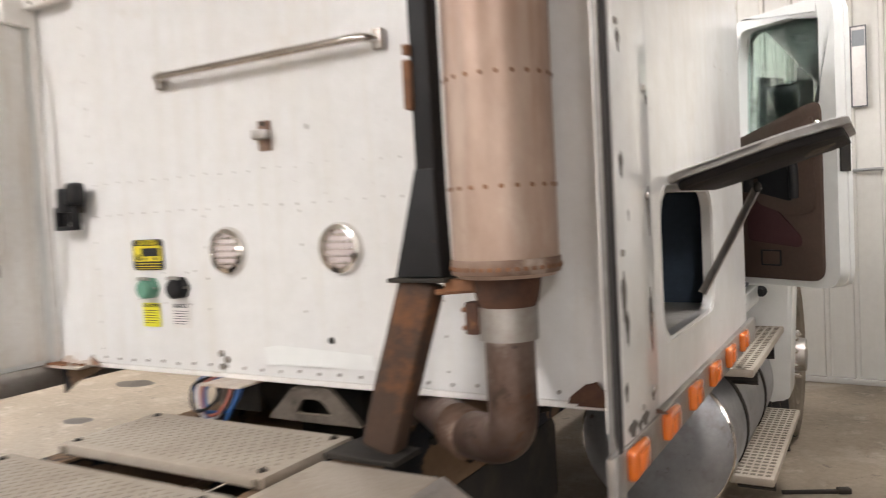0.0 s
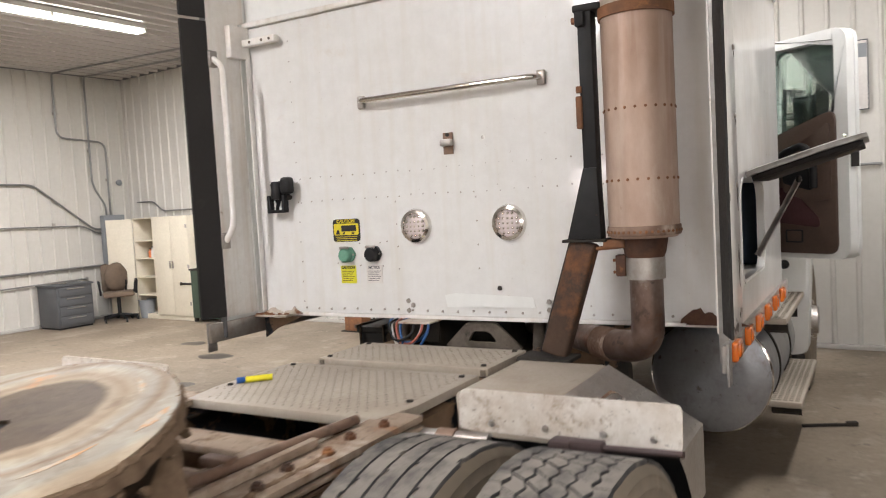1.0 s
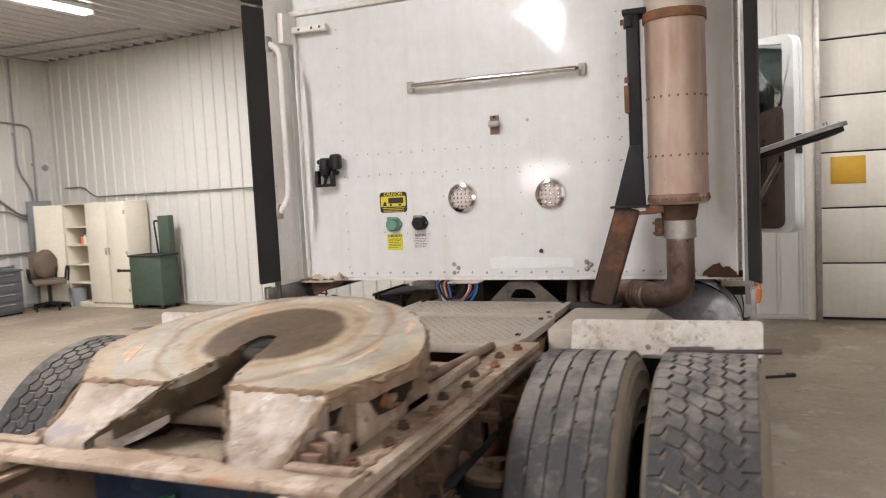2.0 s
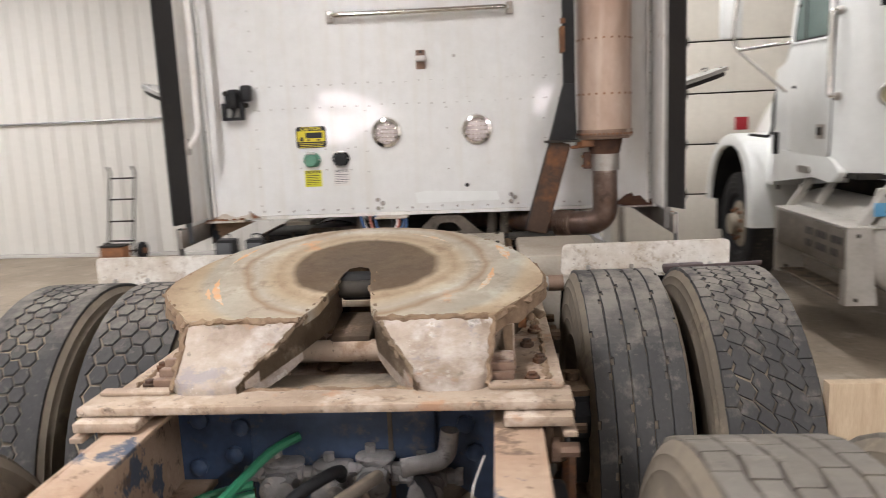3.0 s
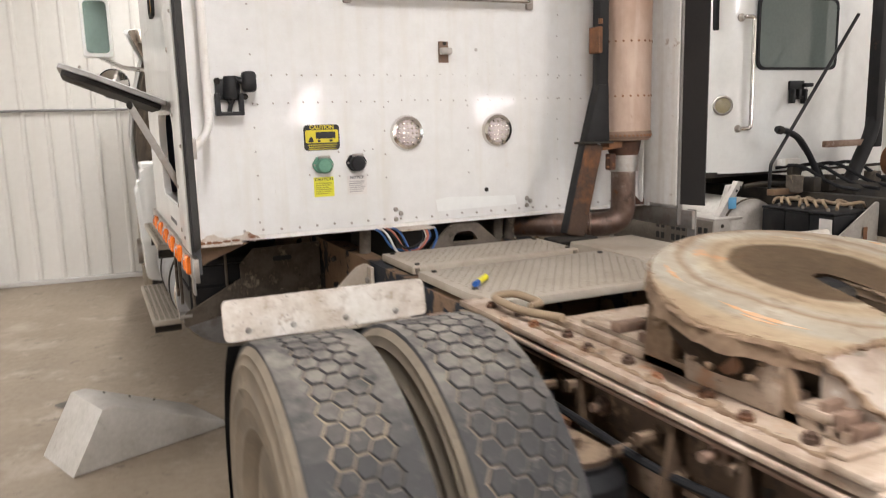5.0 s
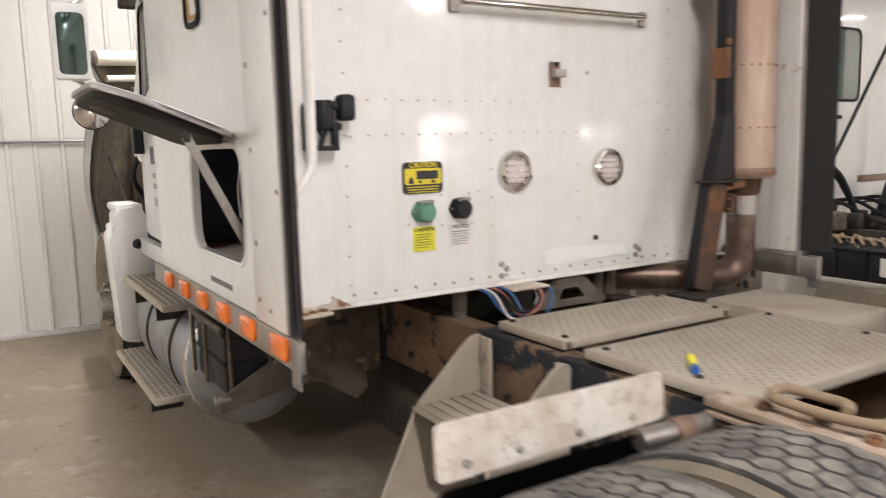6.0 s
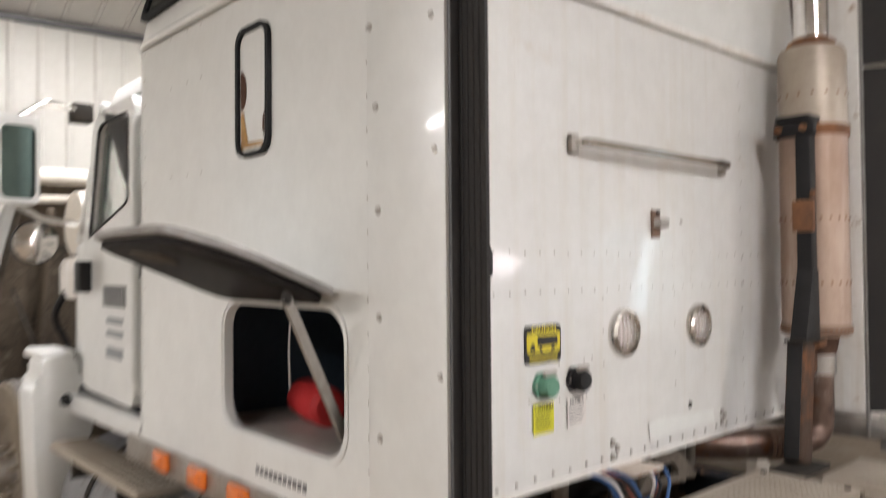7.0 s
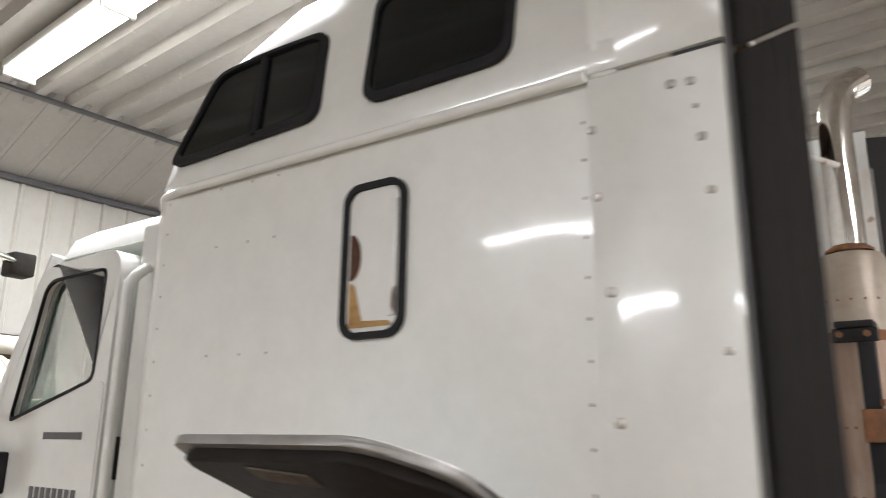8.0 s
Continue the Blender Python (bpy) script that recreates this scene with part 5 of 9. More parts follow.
# vertical vent on the driver's side
VENT = pose(0.026, -0.006, 0)
for s in (-1,):
    left = s < 0
    o, i = round_rect(0.475, 0.675, 2.118, 2.512, 0.05, 6), round_rect(0.490, 0.660, 2.134, 2.496, 0.04, 6)
    v = part("vent_frame", ring_slab(BM(), o, i, 0.03, at_x(s * (SX + 0.014), left) @ VENT), rubber_black, SIDES[s], "black rubber vent frame")
    part("vent_door", slab(BM(), [(y, z) for y, z in round_rect(0.491, 0.659, 2.135, 2.495, 0.039, 6)], 0.01, at_x(s * (SX + 0.004), left) @ VENT), clean_white, v, "white vent door with rust in its corners")
    part("vent_ridge", box(BM(), s * (SX + 0.006) - 0.004, s * (SX + 0.006) + 0.004, 0.526, 0.548, 2.162, 2.452, 0.003), clean_white, v)
    if left:
        blob = [(0.651, 2.26), (0.628, 2.272), (0.616, 2.30), (0.615, 2.335), (0.624, 2.365), (0.640, 2.382), (0.651, 2.385)]
        part("rust_patch", slab(BM(), soft_poly(blob, 0.01, 2), 0.001, at_x(-(SX + 0.0065), True) @ VENT), flake_brown, v, "peeled brown rust patch")
        part("rust_patch", slab(BM(), soft_poly([(0.648, 2.146), (0.51, 2.146), (0.52, 2.158), (0.60, 2.162), (0.646, 2.170)], 0.006, 2), 0.001, at_x(-(SX + 0.0065), True) @ VENT), rust_stain, v)
        part("rust_run", slab(BM(), soft_poly([(0.650, 2.147), (0.600, 2.147), (0.615, 2.19), (0.632, 2.25), (0.650, 2.262)], 0.006, 2), 0.0008, at_x(-(SX + 0.0062), True) @ VENT), rust_stain, v, "ochre rust run below the patch")
        part("rust_patch", slab(BM(), soft_poly([(0.499, 2.17), (0.499, 2.24), (0.507, 2.23), (0.51, 2.19)], 0.004, 2), 0.001, at_x(-(SX + 0.0115), True) @ VENT), flake_brown, v)


# ---- things fixed to the back panel ----
def back_lamp(x, z):
    b = part("lamp_bezel", lathe(BM(), [(0.056, 0.004), (0.056, 0.016), (0.060, 0.022), (0.074, 0.018), (0.080, 0.004), (0.080, -0.002)], at_y(-0.002) @ pose(x, z, 0), 36), chrome, back, "round chrome lamp bezel")
    part("lens", lathe(BM(), [(0.057, 0.004), (0.05, 0.012), (0.03, 0.017), (0, 0.019)], at_y(-0.002) @ pose(x, z, 0), 30), lens_clear, back, "ribbed clear lamp lens")
    bm = BM()
    for i in range(5):
        for j in range(5):
            dx, dz = (i - 2) * 0.021, (j - 2) * 0.021
            if dx * dx + dz * dz < 0.047 ** 2:
                lathe(bm, [(0.007, 0), (0.005, 0.005), (0, 0.006)], at_y(-0.016) @ pose(x + dx, z + dz, 0), 8)
    part("lens_dots", bm, chrome, back)


back_lamp(-0.193, 1.557)
back_lamp(0.275, 1.555)
gb = part("grab_bar", pipe(BM(), [(-0.447, -0.012, 2.150), (-0.43, -0.055, 2.150), (0.43, -0.055, 2.150), (0.452, -0.012, 2.150)], 0.0135, 0.05, 12), chrome, back, "long chrome grab bar with rusty ends")
for x in (-0.452, 0.456):
    part("mount", box(BM(), x - 0.018, x + 0.018, -0.022, -0.001, 2.118, 2.178, 0.005), dull_steel, gb)
lb = part("latch_bracket", box(BM(), -0.024, 0.024, -0.012, -0.001, 1.87, 1.965, 0.003), rusty_pipe, back, "rusty metal latch bracket")
part("catch", box(BM(), -0.024, 0.03, -0.045, -0.012, 1.905, 1.935, 0.006), dull_steel, lb)
part("bolt", rod(BM(), (0.002, -0.02, 1.955), (0.002, -0.01, 1.955), 0.008, 8), dark_metal, lb)
# trailer socket holder in black plastic
ch = part("hose_holder", box(BM(), -1.03, -0.93, -0.022, -0.001, 1.715, 1.80, 0.006), plastic_black, back, "black plastic dummy-coupling hose holder")
bm = BM()
box(bm, -1.038, -1.018, -0.060, -0.024, 1.656, 1.742, 0.005)
box(bm, -0.944, -0.925, -0.060, -0.024, 1.656, 1.742, 0.005)
box(bm, -1.038, -0.925, -0.060, -0.024, 1.652, 1.668, 0.004)
part("u_frame", bm, plastic_black, ch)
bm = rod(BM(), (-0.985, -0.045, 1.665), (-0.975, -0.045, 1.70), 0.009, 10)
rod(bm, (-0.975, -0.045, 1.70), (-0.998, -0.045, 1.745), 0.010, 10)
rod(bm, (-0.975, -0.045, 1.70), (-0.955, -0.045, 1.745), 0.010, 10)
part("prong", bm, plastic_black, ch)
part("coupling", lathe(BM(), [(0.0, -0.046), (0.026, -0.044), (0.030, -0.03), (0.028, 0.03), (0.024, 0.044), (0, 0.046)], pose(-0.975, -0.052, 1.765), 18), plastic_black, ch)
part("cup", box(BM(), -0.930, -0.872, -0.085, -0.03, 1.745, 1.828, 0.016, None, 3), plastic_black, ch)
part("arm", pipe(BM(), [(-0.96, -0.05, 1.80), (-0.915, -0.06, 1.785)], 0.013), plastic_black, ch)
for x, z in ((-1.022, 1.792), (-0.937, 1.795), (-0.915, 1.728)):
    part("knob", lathe(BM(), [(0.013, 0), (0.013, 0.010), (0.008, 0.014), (0, 0.015)], at_y(-0.022) @ pose(x, z, 0), 12), dark_metal, ch)
# caution sign and labels
sg = part("caution_sign", slab(BM(), round_rect(-0.672, -0.513, 1.495, 1.605, 0.016, 4), 0.004, at_y(-0.0045)), ink, back, "black and yellow caution sign")
part("sign_band", slab(BM(), round_rect(-0.666, -0.519, 1.527, 1.583, 0.008, 3), 0.001, at_y(-0.0060)), sign_yellow, sg)
lettering("sign_words", "CAUTION", 0.024, at_y(-0.0065) @ pose(-0.592, 1.5935, 0), sign_yellow, sg, 0.0006)
bm = BM()
slab(bm, [(-0.655, 1.531), (-0.648, 1.548), (-0.64, 1.555), (-0.634, 1.548), (-0.63, 1.531)], 0.001, at_y(-0.0072))
slab(bm, round_rect(-0.62, -0.532, 1.545, 1.574, 0.003, 2), 0.001, at_y(-0.0072))
slab(bm, round_rect(-0.612, -0.60, 1.531, 1.541, 0.003, 2), 0.001, at_y(-0.0072))
slab(bm, round_rect(-0.56, -0.545, 1.531, 1.541, 0.003, 2), 0.001, at_y(-0.0072))
part("sign_drawing", bm, ink, sg)
bm = BM()
for k, w in enumerate((0.13, 0.12, 0.125)):
    slab(bm, [(-0.592 - w / 2, 1.52 - 0.009 * k), (-0.592 + w / 2, 1.52 - 0.009 * k), (-0.592 + w / 2, 1.517 - 0.009 * k), (-0.592 - w / 2, 1.517 - 0.009 * k)], 0.0008, at_y(-0.0056))
part("sign_lines", bm, sign_yellow, sg)


def small_label(x, words, mt, word_mat):
    lbp = part("label", slab(BM(), [(x - 0.045, 1.292), (x + 0.045, 1.292), (x + 0.045, 1.378), (x - 0.045, 1.378)], 0.0015, at_y(-0.0045)), mt, back, "small printed paper label")
    lettering("label_words", words, 0.018, at_y(-0.0055) @ pose(x, 1.368, 0), word_mat, lbp, 0.0003)
    bm = BM()
    for k in range(6):
        w = 0.035 - 0.006 * ((k * 7) % 3)
        slab(bm, [(x - 0.037, 1.352 - 0.009 * k), (x + w, 1.352 - 0.009 * k), (x + w, 1.3495 - 0.009 * k), (x - 0.037, 1.3495 - 0.009 * k)], 0.0006, at_y(-0.0053))
    part("print_lines", bm, word_mat, lbp)


small_label(-0.594, "CAUTION", label_yellow, ink)
small_label(-0.441, "NOTICE", label_white, grey_edge)


def socket(x, z, mt, label):
    bm = slab(BM(), soft_poly([(x - 0.05, z), (x - 0.028, z + 0.036), (x + 0.028, z + 0.036), (x + 0.05, z), (x + 0.028, z - 0.036), (x - 0.028, z - 0.036)], 0.012), 0.012, at_y(-0.013))
    so = part("socket", bm, mt, back, label)
    part("lid", lathe(BM(), [(0.034, 0), (0.034, 0.022), (0.028, 0.03), (0, 0.032)], at_y(-0.012) @ pose(x, z - 0.003, 0), 20), mt, so)
    part("lid_hinge", rod(BM(), (x - 0.025, -0.03, z + 0.034), (x + 0.025, -0.03, z + 0.034), 0.007, 8), dull_steel, so)
    for dx in (-0.04, 0.04):
        part("screw", lathe(BM(), [(0.006, 0), (0.004, 0.004), (0, 0.005)], at_y(-0.012) @ pose(x + dx, z, 0), 8), dull_steel, so)


socket(-0.594, 1.432, socket_green, "green trailer plug socket with a sprung lid")
socket(-0.441, 1.434, plastic_black, "black trailer plug socket with a sprung lid")
# brighter strip, holes, screw marks
part("patch", slab(BM(), [(-0.05, 1.185), (0.38, 1.19), (0.37, 1.235), (0.0, 1.25), (-0.06, 1.24)], 0.0008, at_y(-0.0075)), clean_white, back, "brighter white strip low on the panel")
part("hole_plug", lathe(BM(), [(0.011, 0), (0.010, 0.004), (0, 0.006)], at_y(-0.002) @ pose(0.214, 1.272, 0), 12), dark_metal, back)
part("hole_plug", lathe(BM(), [(0.009, 0), (0.008, 0.003), (0, 0.004)], at_y(-0.002) @ pose(0.17, 1.93, 0), 12), dull_steel, back)
for x, z in ((-0.26, 1.21), (-0.26, 1.165), (-0.235, 1.19), (0.44, 1.215), (0.44, 1.18), (0.46, 1.20)):
    part("bolt", lathe(BM(), [(0.012, 0), (0.010, 0.006), (0, 0.008)], at_y(-0.002) @ pose(x, z, 0), 10), dull_steel, back)

# rivets on the back and sides
random.seed(11)
bm = BM()


def rivet(m, r=0.0045):
    vs = [bm.verts.new(m @ Vector((r * math.cos(a), r * math.sin(a), 0))) for a in (k * math.pi / 3 for k in range(6))]
    tip = bm.verts.new(m @ Vector((0, 0, r * 0.6)))
    for k in range(6):
        bm.faces.new((vs[k], vs[(k + 1) % 6], tip))


YB = at_y(-0.0025)
for z, n in ((1.815, 26), (1.70, 26)):
    for k in range(n):
        rivet(YB @ pose(-0.86 + 1.62 * k / (n - 1), z + random.uniform(-0.004, 0.004), 0))
for x in (-1.15, -0.88, 0.62, 1.15):
    for k in range(14):
        rivet(YB @ pose(x + random.uniform(-0.003, 0.003), 1.2 + 0.1 * k, 0))
for x in (-0.3, 0.12):
    for k in range(4):
        rivet(YB @ pose(x, 1.36 + 0.105 * k, 0))
for x, z in ((-0.52, 1.485), (-0.40, 1.485), (-0.39, 1.375), (-0.52, 1.378), (-0.655, 1.39), (-0.36, 1.49)):
    rivet(YB @ pose(x, z, 0))
for s in (-1, 1):
    M = at_x(s * (SX + 0.0005), s < 0)
    for k in range(15):
        rivet(M @ pose(1.47, 1.2 + 0.1 * k, 0))
    for y0 in (0.97, 1.22, 1.08):
        for z in (1.78, 2.08, 2.4, 2.58):
            rivet(M @ pose(y0, z + 0.02 * y0, 0))
    for k in range(17):
        rivet(M @ pose(0.038, 1.20 + 0.083 * k, 0))
rv = part("rivets", bm, dull_steel, TR, "rows of small metal rivet heads", kind="stuff", smooth=False)
bm = BM()
for k in range(25):
    x = -0.95 + 1.9 * k / 24
    m = YB @ pose(x, 1.166 + random.uniform(-0.003, 0.003), 0)
    lathe(bm, [(0.006, 0), (0.005, 0.004), (0, 0.005)], m, 8)
part("lower_bolts", bm, dull_steel, back, "row of bolt heads along the lower edge", kind="stuff")
for s in (-1, 1):
    for y, z, r in ((-0.026, 1.376, 0.013), (-0.025, 1.66, 0.013), (-0.023, 1.912, 0.015), (-0.016, 2.158, 0.015), (0.006, 2.354, 0.014), (0.012, 2.50, 0.013), (-0.24, 1.541, 0.011), (-0.227, 2.033, 0.011),
                    (-0.218, 2.329, 0.012), (-0.208, 2.436, 0.013), (-0.156, 2.557, 0.014), (-0.194, 2.553, 0.013), (-0.20, 2.50, 0.007), (-0.03, 1.20, 0.013), (-0.13, 1.18, 0.010)):
        r *= 0.72
        b = part("bolt", lathe(BM(), [(r, 0), (r, 0.003), (r * 0.7, 0.007), (0, 0.008)], at_x(s * (SX + 0.012), s < 0) @ pose(y, z, 0), 12), dull_steel, SIDES[s])
# scuffs on the passenger side
for y, z, w, h in ((-0.014, 1.625, 0.008, 0.052), (-0.026, 1.365, 0.010, 0.068), (-0.238, 1.44, 0.015, 0.055), (-0.222, 1.375, 0.013, 0.035), (-0.222, 1.73, 0.012, 0.026), (-0.21, 1.996, 0.012, 0.022), (0.002, 1.89, 0.007, 0.011), (0.006, 2.137, 0.006, 0.010),
                   (-0.246, 1.24, 0.010, 0.020), (-0.11, 1.150, 0.026, 0.016), (-0.21, 1.152, 0.030, 0.018), (-0.155, 1.145, 0.014, 0.012), (-0.035, 1.185, 0.010, 0.012), (-0.18, 1.62, 0.003, 0.012)):
    pts = [(y + w * math.cos(a) * (1 + 0.4 * math.sin(3 * a)), z + h * math.sin(a) * (1 + 0.2 * math.cos(5 * a))) for a in (2 * math.pi * k / 14 for k in range(14))]
    part("paint_chip", slab(BM(), pts, 0.0012, at_x(SX + 0.0135, False)), chip_grey, SIDES[1], "peeled paint chip")
# small black print under the hatch
bm = BM()
for k in range(11):
    y = 0.60 - 0.026 * k
    slab(bm, [(y, 1.172), (y - 0.019, 1.172), (y - 0.019, 1.193), (y, 1.193)], 0.0006, at_x(-(SX + 0.001), True))
part("print_bar", bm, grey_edge, SIDES[-1], "short line of small grey print")

# lower corners: dusty ledge, hanging plate and torn rust
random.seed(21)
for s in (-1, 1):
    lo, hi = (-1.19, -0.90) if s < 0 else (0.93, 1.19)
    if s < 0:
        ld = part("corner_ledge", box(BM(), -1.185, -0.97, -0.055, -0.001, 1.120, 1.132, 0.004), rusted_white, TR, "dusty white ledge at the lower corner, eaten by rust")
        part("corner_gusset", slab(BM(), [(-1.18, 1.116), (-0.93, 1.116), (-0.97, 1.10), (-1.10, 1.05), (-1.18, 1.0)], 0.010, at_y(0.02)), frame_side, TR, "dark brown bent corner bracket under the sleeper")
        bm = BM()
        for k in range(22):
            ball(bm, (random.uniform(-1.17, -0.99), random.uniform(-0.05, -0.012), 1.135), random.uniform(0.004, 0.013), 1, (1.4, 1, 0.5))
        part("rust_flakes", bm, rust, ld, "loose rust flakes", kind="stuff", smooth=False)
    for q in range(2):
        x0 = (-1.15 + 0.13 * q) if s < 0 else (1.0 + 0.1 * q)
        pts = [(x0, 1.136)] + [(x0 + 0.13 * k / 9, 1.138 + 0.03 * math.sin(math.pi * k / 9) * random.uniform(0.5, 1.2)) for k in range(10)] + [(x0 + 0.13, 1.136)]
        part("rust_patch", slab(BM(), pts, 0.004, at_y(-0.012 - 0.004 * q)), rusted_white if s < 0 else flake_brown, TR, "ragged flaking at the panel corner")
    part("mud_tab", box(BM(), s * 1.207 - 0.004, s * 1.207 + 0.004, -0.36, -0.30, 0.99, 1.135, 0.003), edge_alu, TR)
# hinge bracket high on the inner corner, with rust
hb = part("hinge_bracket", box(BM(), -1.17, -0.92, -0.06, -0.018, 2.50, 2.535, 0.005), channel_white, TR, "bent white hinge bracket with rust")
part("hinge_plate", box(BM(), -1.175, -1.13, -0.14, -0.02, 2.44, 2.60, 0.006), channel_white, hb)
hb2 = part("hinge_bracket", box(BM(), 0.93, 1.17, -0.06, -0.018, 2.50, 2.535, 0.005), channel_white, TR, "bent white hinge bracket with rust")
part("hinge_plate", box(BM(), 1.13, 1.175, -0.14, -0.02, 2.44, 2.60, 0.006), channel_white, hb2)
for x in (-1.08, -1.0, -0.95):
    part("slot", lathe(BM(), [(0.008, 0), (0.006, 0.003), (0, 0.003)], at_y(-0.061) @ pose(x, 2.517, 0), 8), slot_dark, hb)
# faint blue chalk number high on the back panel
lettering("chalk_marks", "03IH333", 0.112, at_y(0.004) @ pose(-0.125, 2.828, 0, 0, 0, -1), chalk_blue, upper, -0.003)

# ---- exhaust ----
MX, MY = 0.898, -0.174
mf = part("muffler", lathe(BM(), [(0.06, 1.485), (0.118, 1.488), (0.128, 1.50), (0.128, 1.9), (0.128, 2.31)], pose(MX, MY, 0), 48), muffler_steel, TR, "heat-tinted brown steel exhaust muffler")
part("muffler_skirt", lathe(BM(), [(0.1305, 1.497), (0.1325, 1.50), (0.1325, 1.53), (0.1305, 1.533)], pose(MX, MY, 0), 48, True), rusty_pipe, mf)
bm = BM()
for z, n in ((1.512, 40), (1.70, 22), (1.955, 22), (2.45, 16)):
    for k in range(n):
        a = 2 * math.pi * k / n
        lathe(bm, [(0.006, 0), (0.005, 0.003), (0, 0.004)], pose(MX, MY, z) @ pose(0, 0, 0, 0, 0, math.degrees(a)) @ pose(0.1275 if z > 1.53 else 0.132, 0, 0, 0, 90, 0), 6)
part("dimples", bm, rust, mf, "rows of small spot welds", kind="stuff")
part("muffler_can", lathe(BM(), [(0.1275, 2.31), (0.1285, 2.34), (0.1285, 2.62), (0.118, 2.645), (0.07, 2.66)], pose(MX, MY, 0), 48), can_steel, mf, "paler upper muffler section")
bd = part("clamp_band", lathe(BM(), [(0.129, 2.285), (0.136, 2.285), (0.136, 2.325), (0.129, 2.325)], pose(MX, MY, 0), 48, True), rust, mf, "rusty clamp band")
part("clamp_bolt", box(BM(), MX - 0.215, MX - 0.11, MY - 0.075, MY + 0.06, 2.325, 2.352, 0.006), strut_black, bd)
part("clamp_arm", box(BM(), MX - 0.205, MX - 0.17, MY - 0.085, MY + 0.07, 2.272, 2.325, 0.006), strut_black, bd)
for dy in (-0.05, 0.045):
    part("clamp_nut", rod(BM(), (MX - 0.225, MY + dy, 2.30), (MX - 0.19, MY + dy, 2.30), 0.013, 6), rust, bd)
part("stack_flange", lathe(BM(), [(0.066, 2.655), (0.092, 2.66), (0.092, 2.672), (0.066, 2.69)], pose(MX, MY, 0), 32), rust, mf)
bm = BM()
pipe(bm, [(MX, MY, 2.67), (MX, MY, 3.25), (MX + 0.02, MY - 0.02, 3.39), (MX + 0.11, MY - 0.10, 3.46)], 0.066, 0.12, 24, 8)
part("tailpipe", bm, chrome, mf, "polished curved exhaust stack")
part("stack_brace", pipe(BM(), [(0.39, 0.0, 3.0), (0.43, -0.03, 3.0), (MX - 0.06, MY, 3.03)], 0.014, 0.04), channel_white, mf)
part("neck", lathe(BM(), [(0.062, 1.36), (0.062, 1.40), (0.075, 1.43), (0.085, 1.485)], pose(MX, MY, 0), 32), neck_rust, TR)
cl = part("pipe_clamp", lathe(BM(), [(0.062, 1.335), (0.071, 1.335), (0.071, 1.415), (0.062, 1.415)], pose(MX, MY, 0), 32, True), dull_steel, TR, "shiny wide pipe clamp")
part("clamp_lug", box(BM(), MX - 0.105, MX - 0.068, MY - 0.03, MY + 0.01, 1.345, 1.425, 0.005), neck_rust, cl)
for z in (1.36, 1.405):
    part("bolt", rod(BM(), (MX - 0.115, MY - 0.02, z), (MX - 0.06, MY - 0.02, z), 0.006, 8), rust, cl)
part("elbow", pipe(BM(), [(MX, MY, 1.40), (MX, MY, 1.08), (MX - 0.16, MY + 0.06, 1.065), (0.35, 0.25, 1.065), (0.1, 0.55, 1.05)], 0.061, 0.19, 24, 12), elbow_steel, TR, "rusty bent exhaust elbow")
for k in range(5):
    c = Vector((MX - 0.155, MY + 0.06, 1.066)) + Vector((-0.8, 0.58, 0)) * (0.02 * k)
    part("flex_ring", lathe(BM(), [(0.060, -0.006), (0.067, 0), (0.060, 0.006)], Matrix.Translation(c) @ Vector((-0.8, 0.58, 0)).to_track_quat("Z", "Y").to_matrix().to_4x4(), 24), rusty_pipe, TR)
# stack support: black channel above, rusty leg below
sp = part("stack_post", box(BM(), 0.698, 0.752, -0.243, -0.185, 1.72, 2.345, 0.006), strut_black, TR, "black steel stack support with rust")
part("stack_gusset", slab(BM(), [(0.698, 1.755), (0.750, 1.755), (0.757, 1.49), (0.625, 1.49)], 0.062, at_y(-0.247), 0.004), strut_black, sp, "flared black gusset plate")
part("foot_shelf", box(BM(), 0.605, 0.775, -0.257, -0.17, 1.478, 1.489, 0.003), dark_metal, sp)
part("rust_strap", box(BM(), 0.684, 0.706, -0.257, -0.175, 1.90, 2.02, 0.005), rust, sp, "rust-orange strap")
part("strap_bolt", rod(BM(), (0.697, -0.25, 2.02 + 0.012), (0.697, -0.25, 2.02 + 0.035), 0.011, 8), rust, sp)
q0, q1 = Vector((0.680, -0.205, 1.480)), Vector((0.550, -0.238, 1.045))
LEG = Matrix.Translation(q1) @ Matrix.Rotation(math.atan2(q0.x - q1.x, q0.z - q1.z), 4, "Y") @ Matrix.Rotation(-math.atan2(q0.y - q1.y, (q0 - q1).length), 4, "X")
leg = part("stack_leg", box(BM(), -0.050, 0.052, -0.034, 0.036, 0.0, (q0 - q1).length, 0.012, LEG, 3), leg_brown, TR, "slanting support leg brown with rust")
part("leg_flank", box(BM(), -0.0535, -0.048, -0.026, 0.028, 0.004, (q0 - q1).length - 0.004, 0.002, LEG), strut_black, leg, "black left flank of the leg")
part("leg_foot", box(BM(), 0.42, 0.64, -0.32, -0.19, 1.028, 1.044, 0.004), dark_metal, TR)
part("muffler_lug", box(BM(), 0.76, 0.84, -0.24, -0.17, 1.455, 1.485, 0.004), rust, sp)
part("lug_bolt", rod(BM(), (0.73, -0.225, 1.452), (0.84, -0.225, 1.46), 0.008, 8), rust, sp)
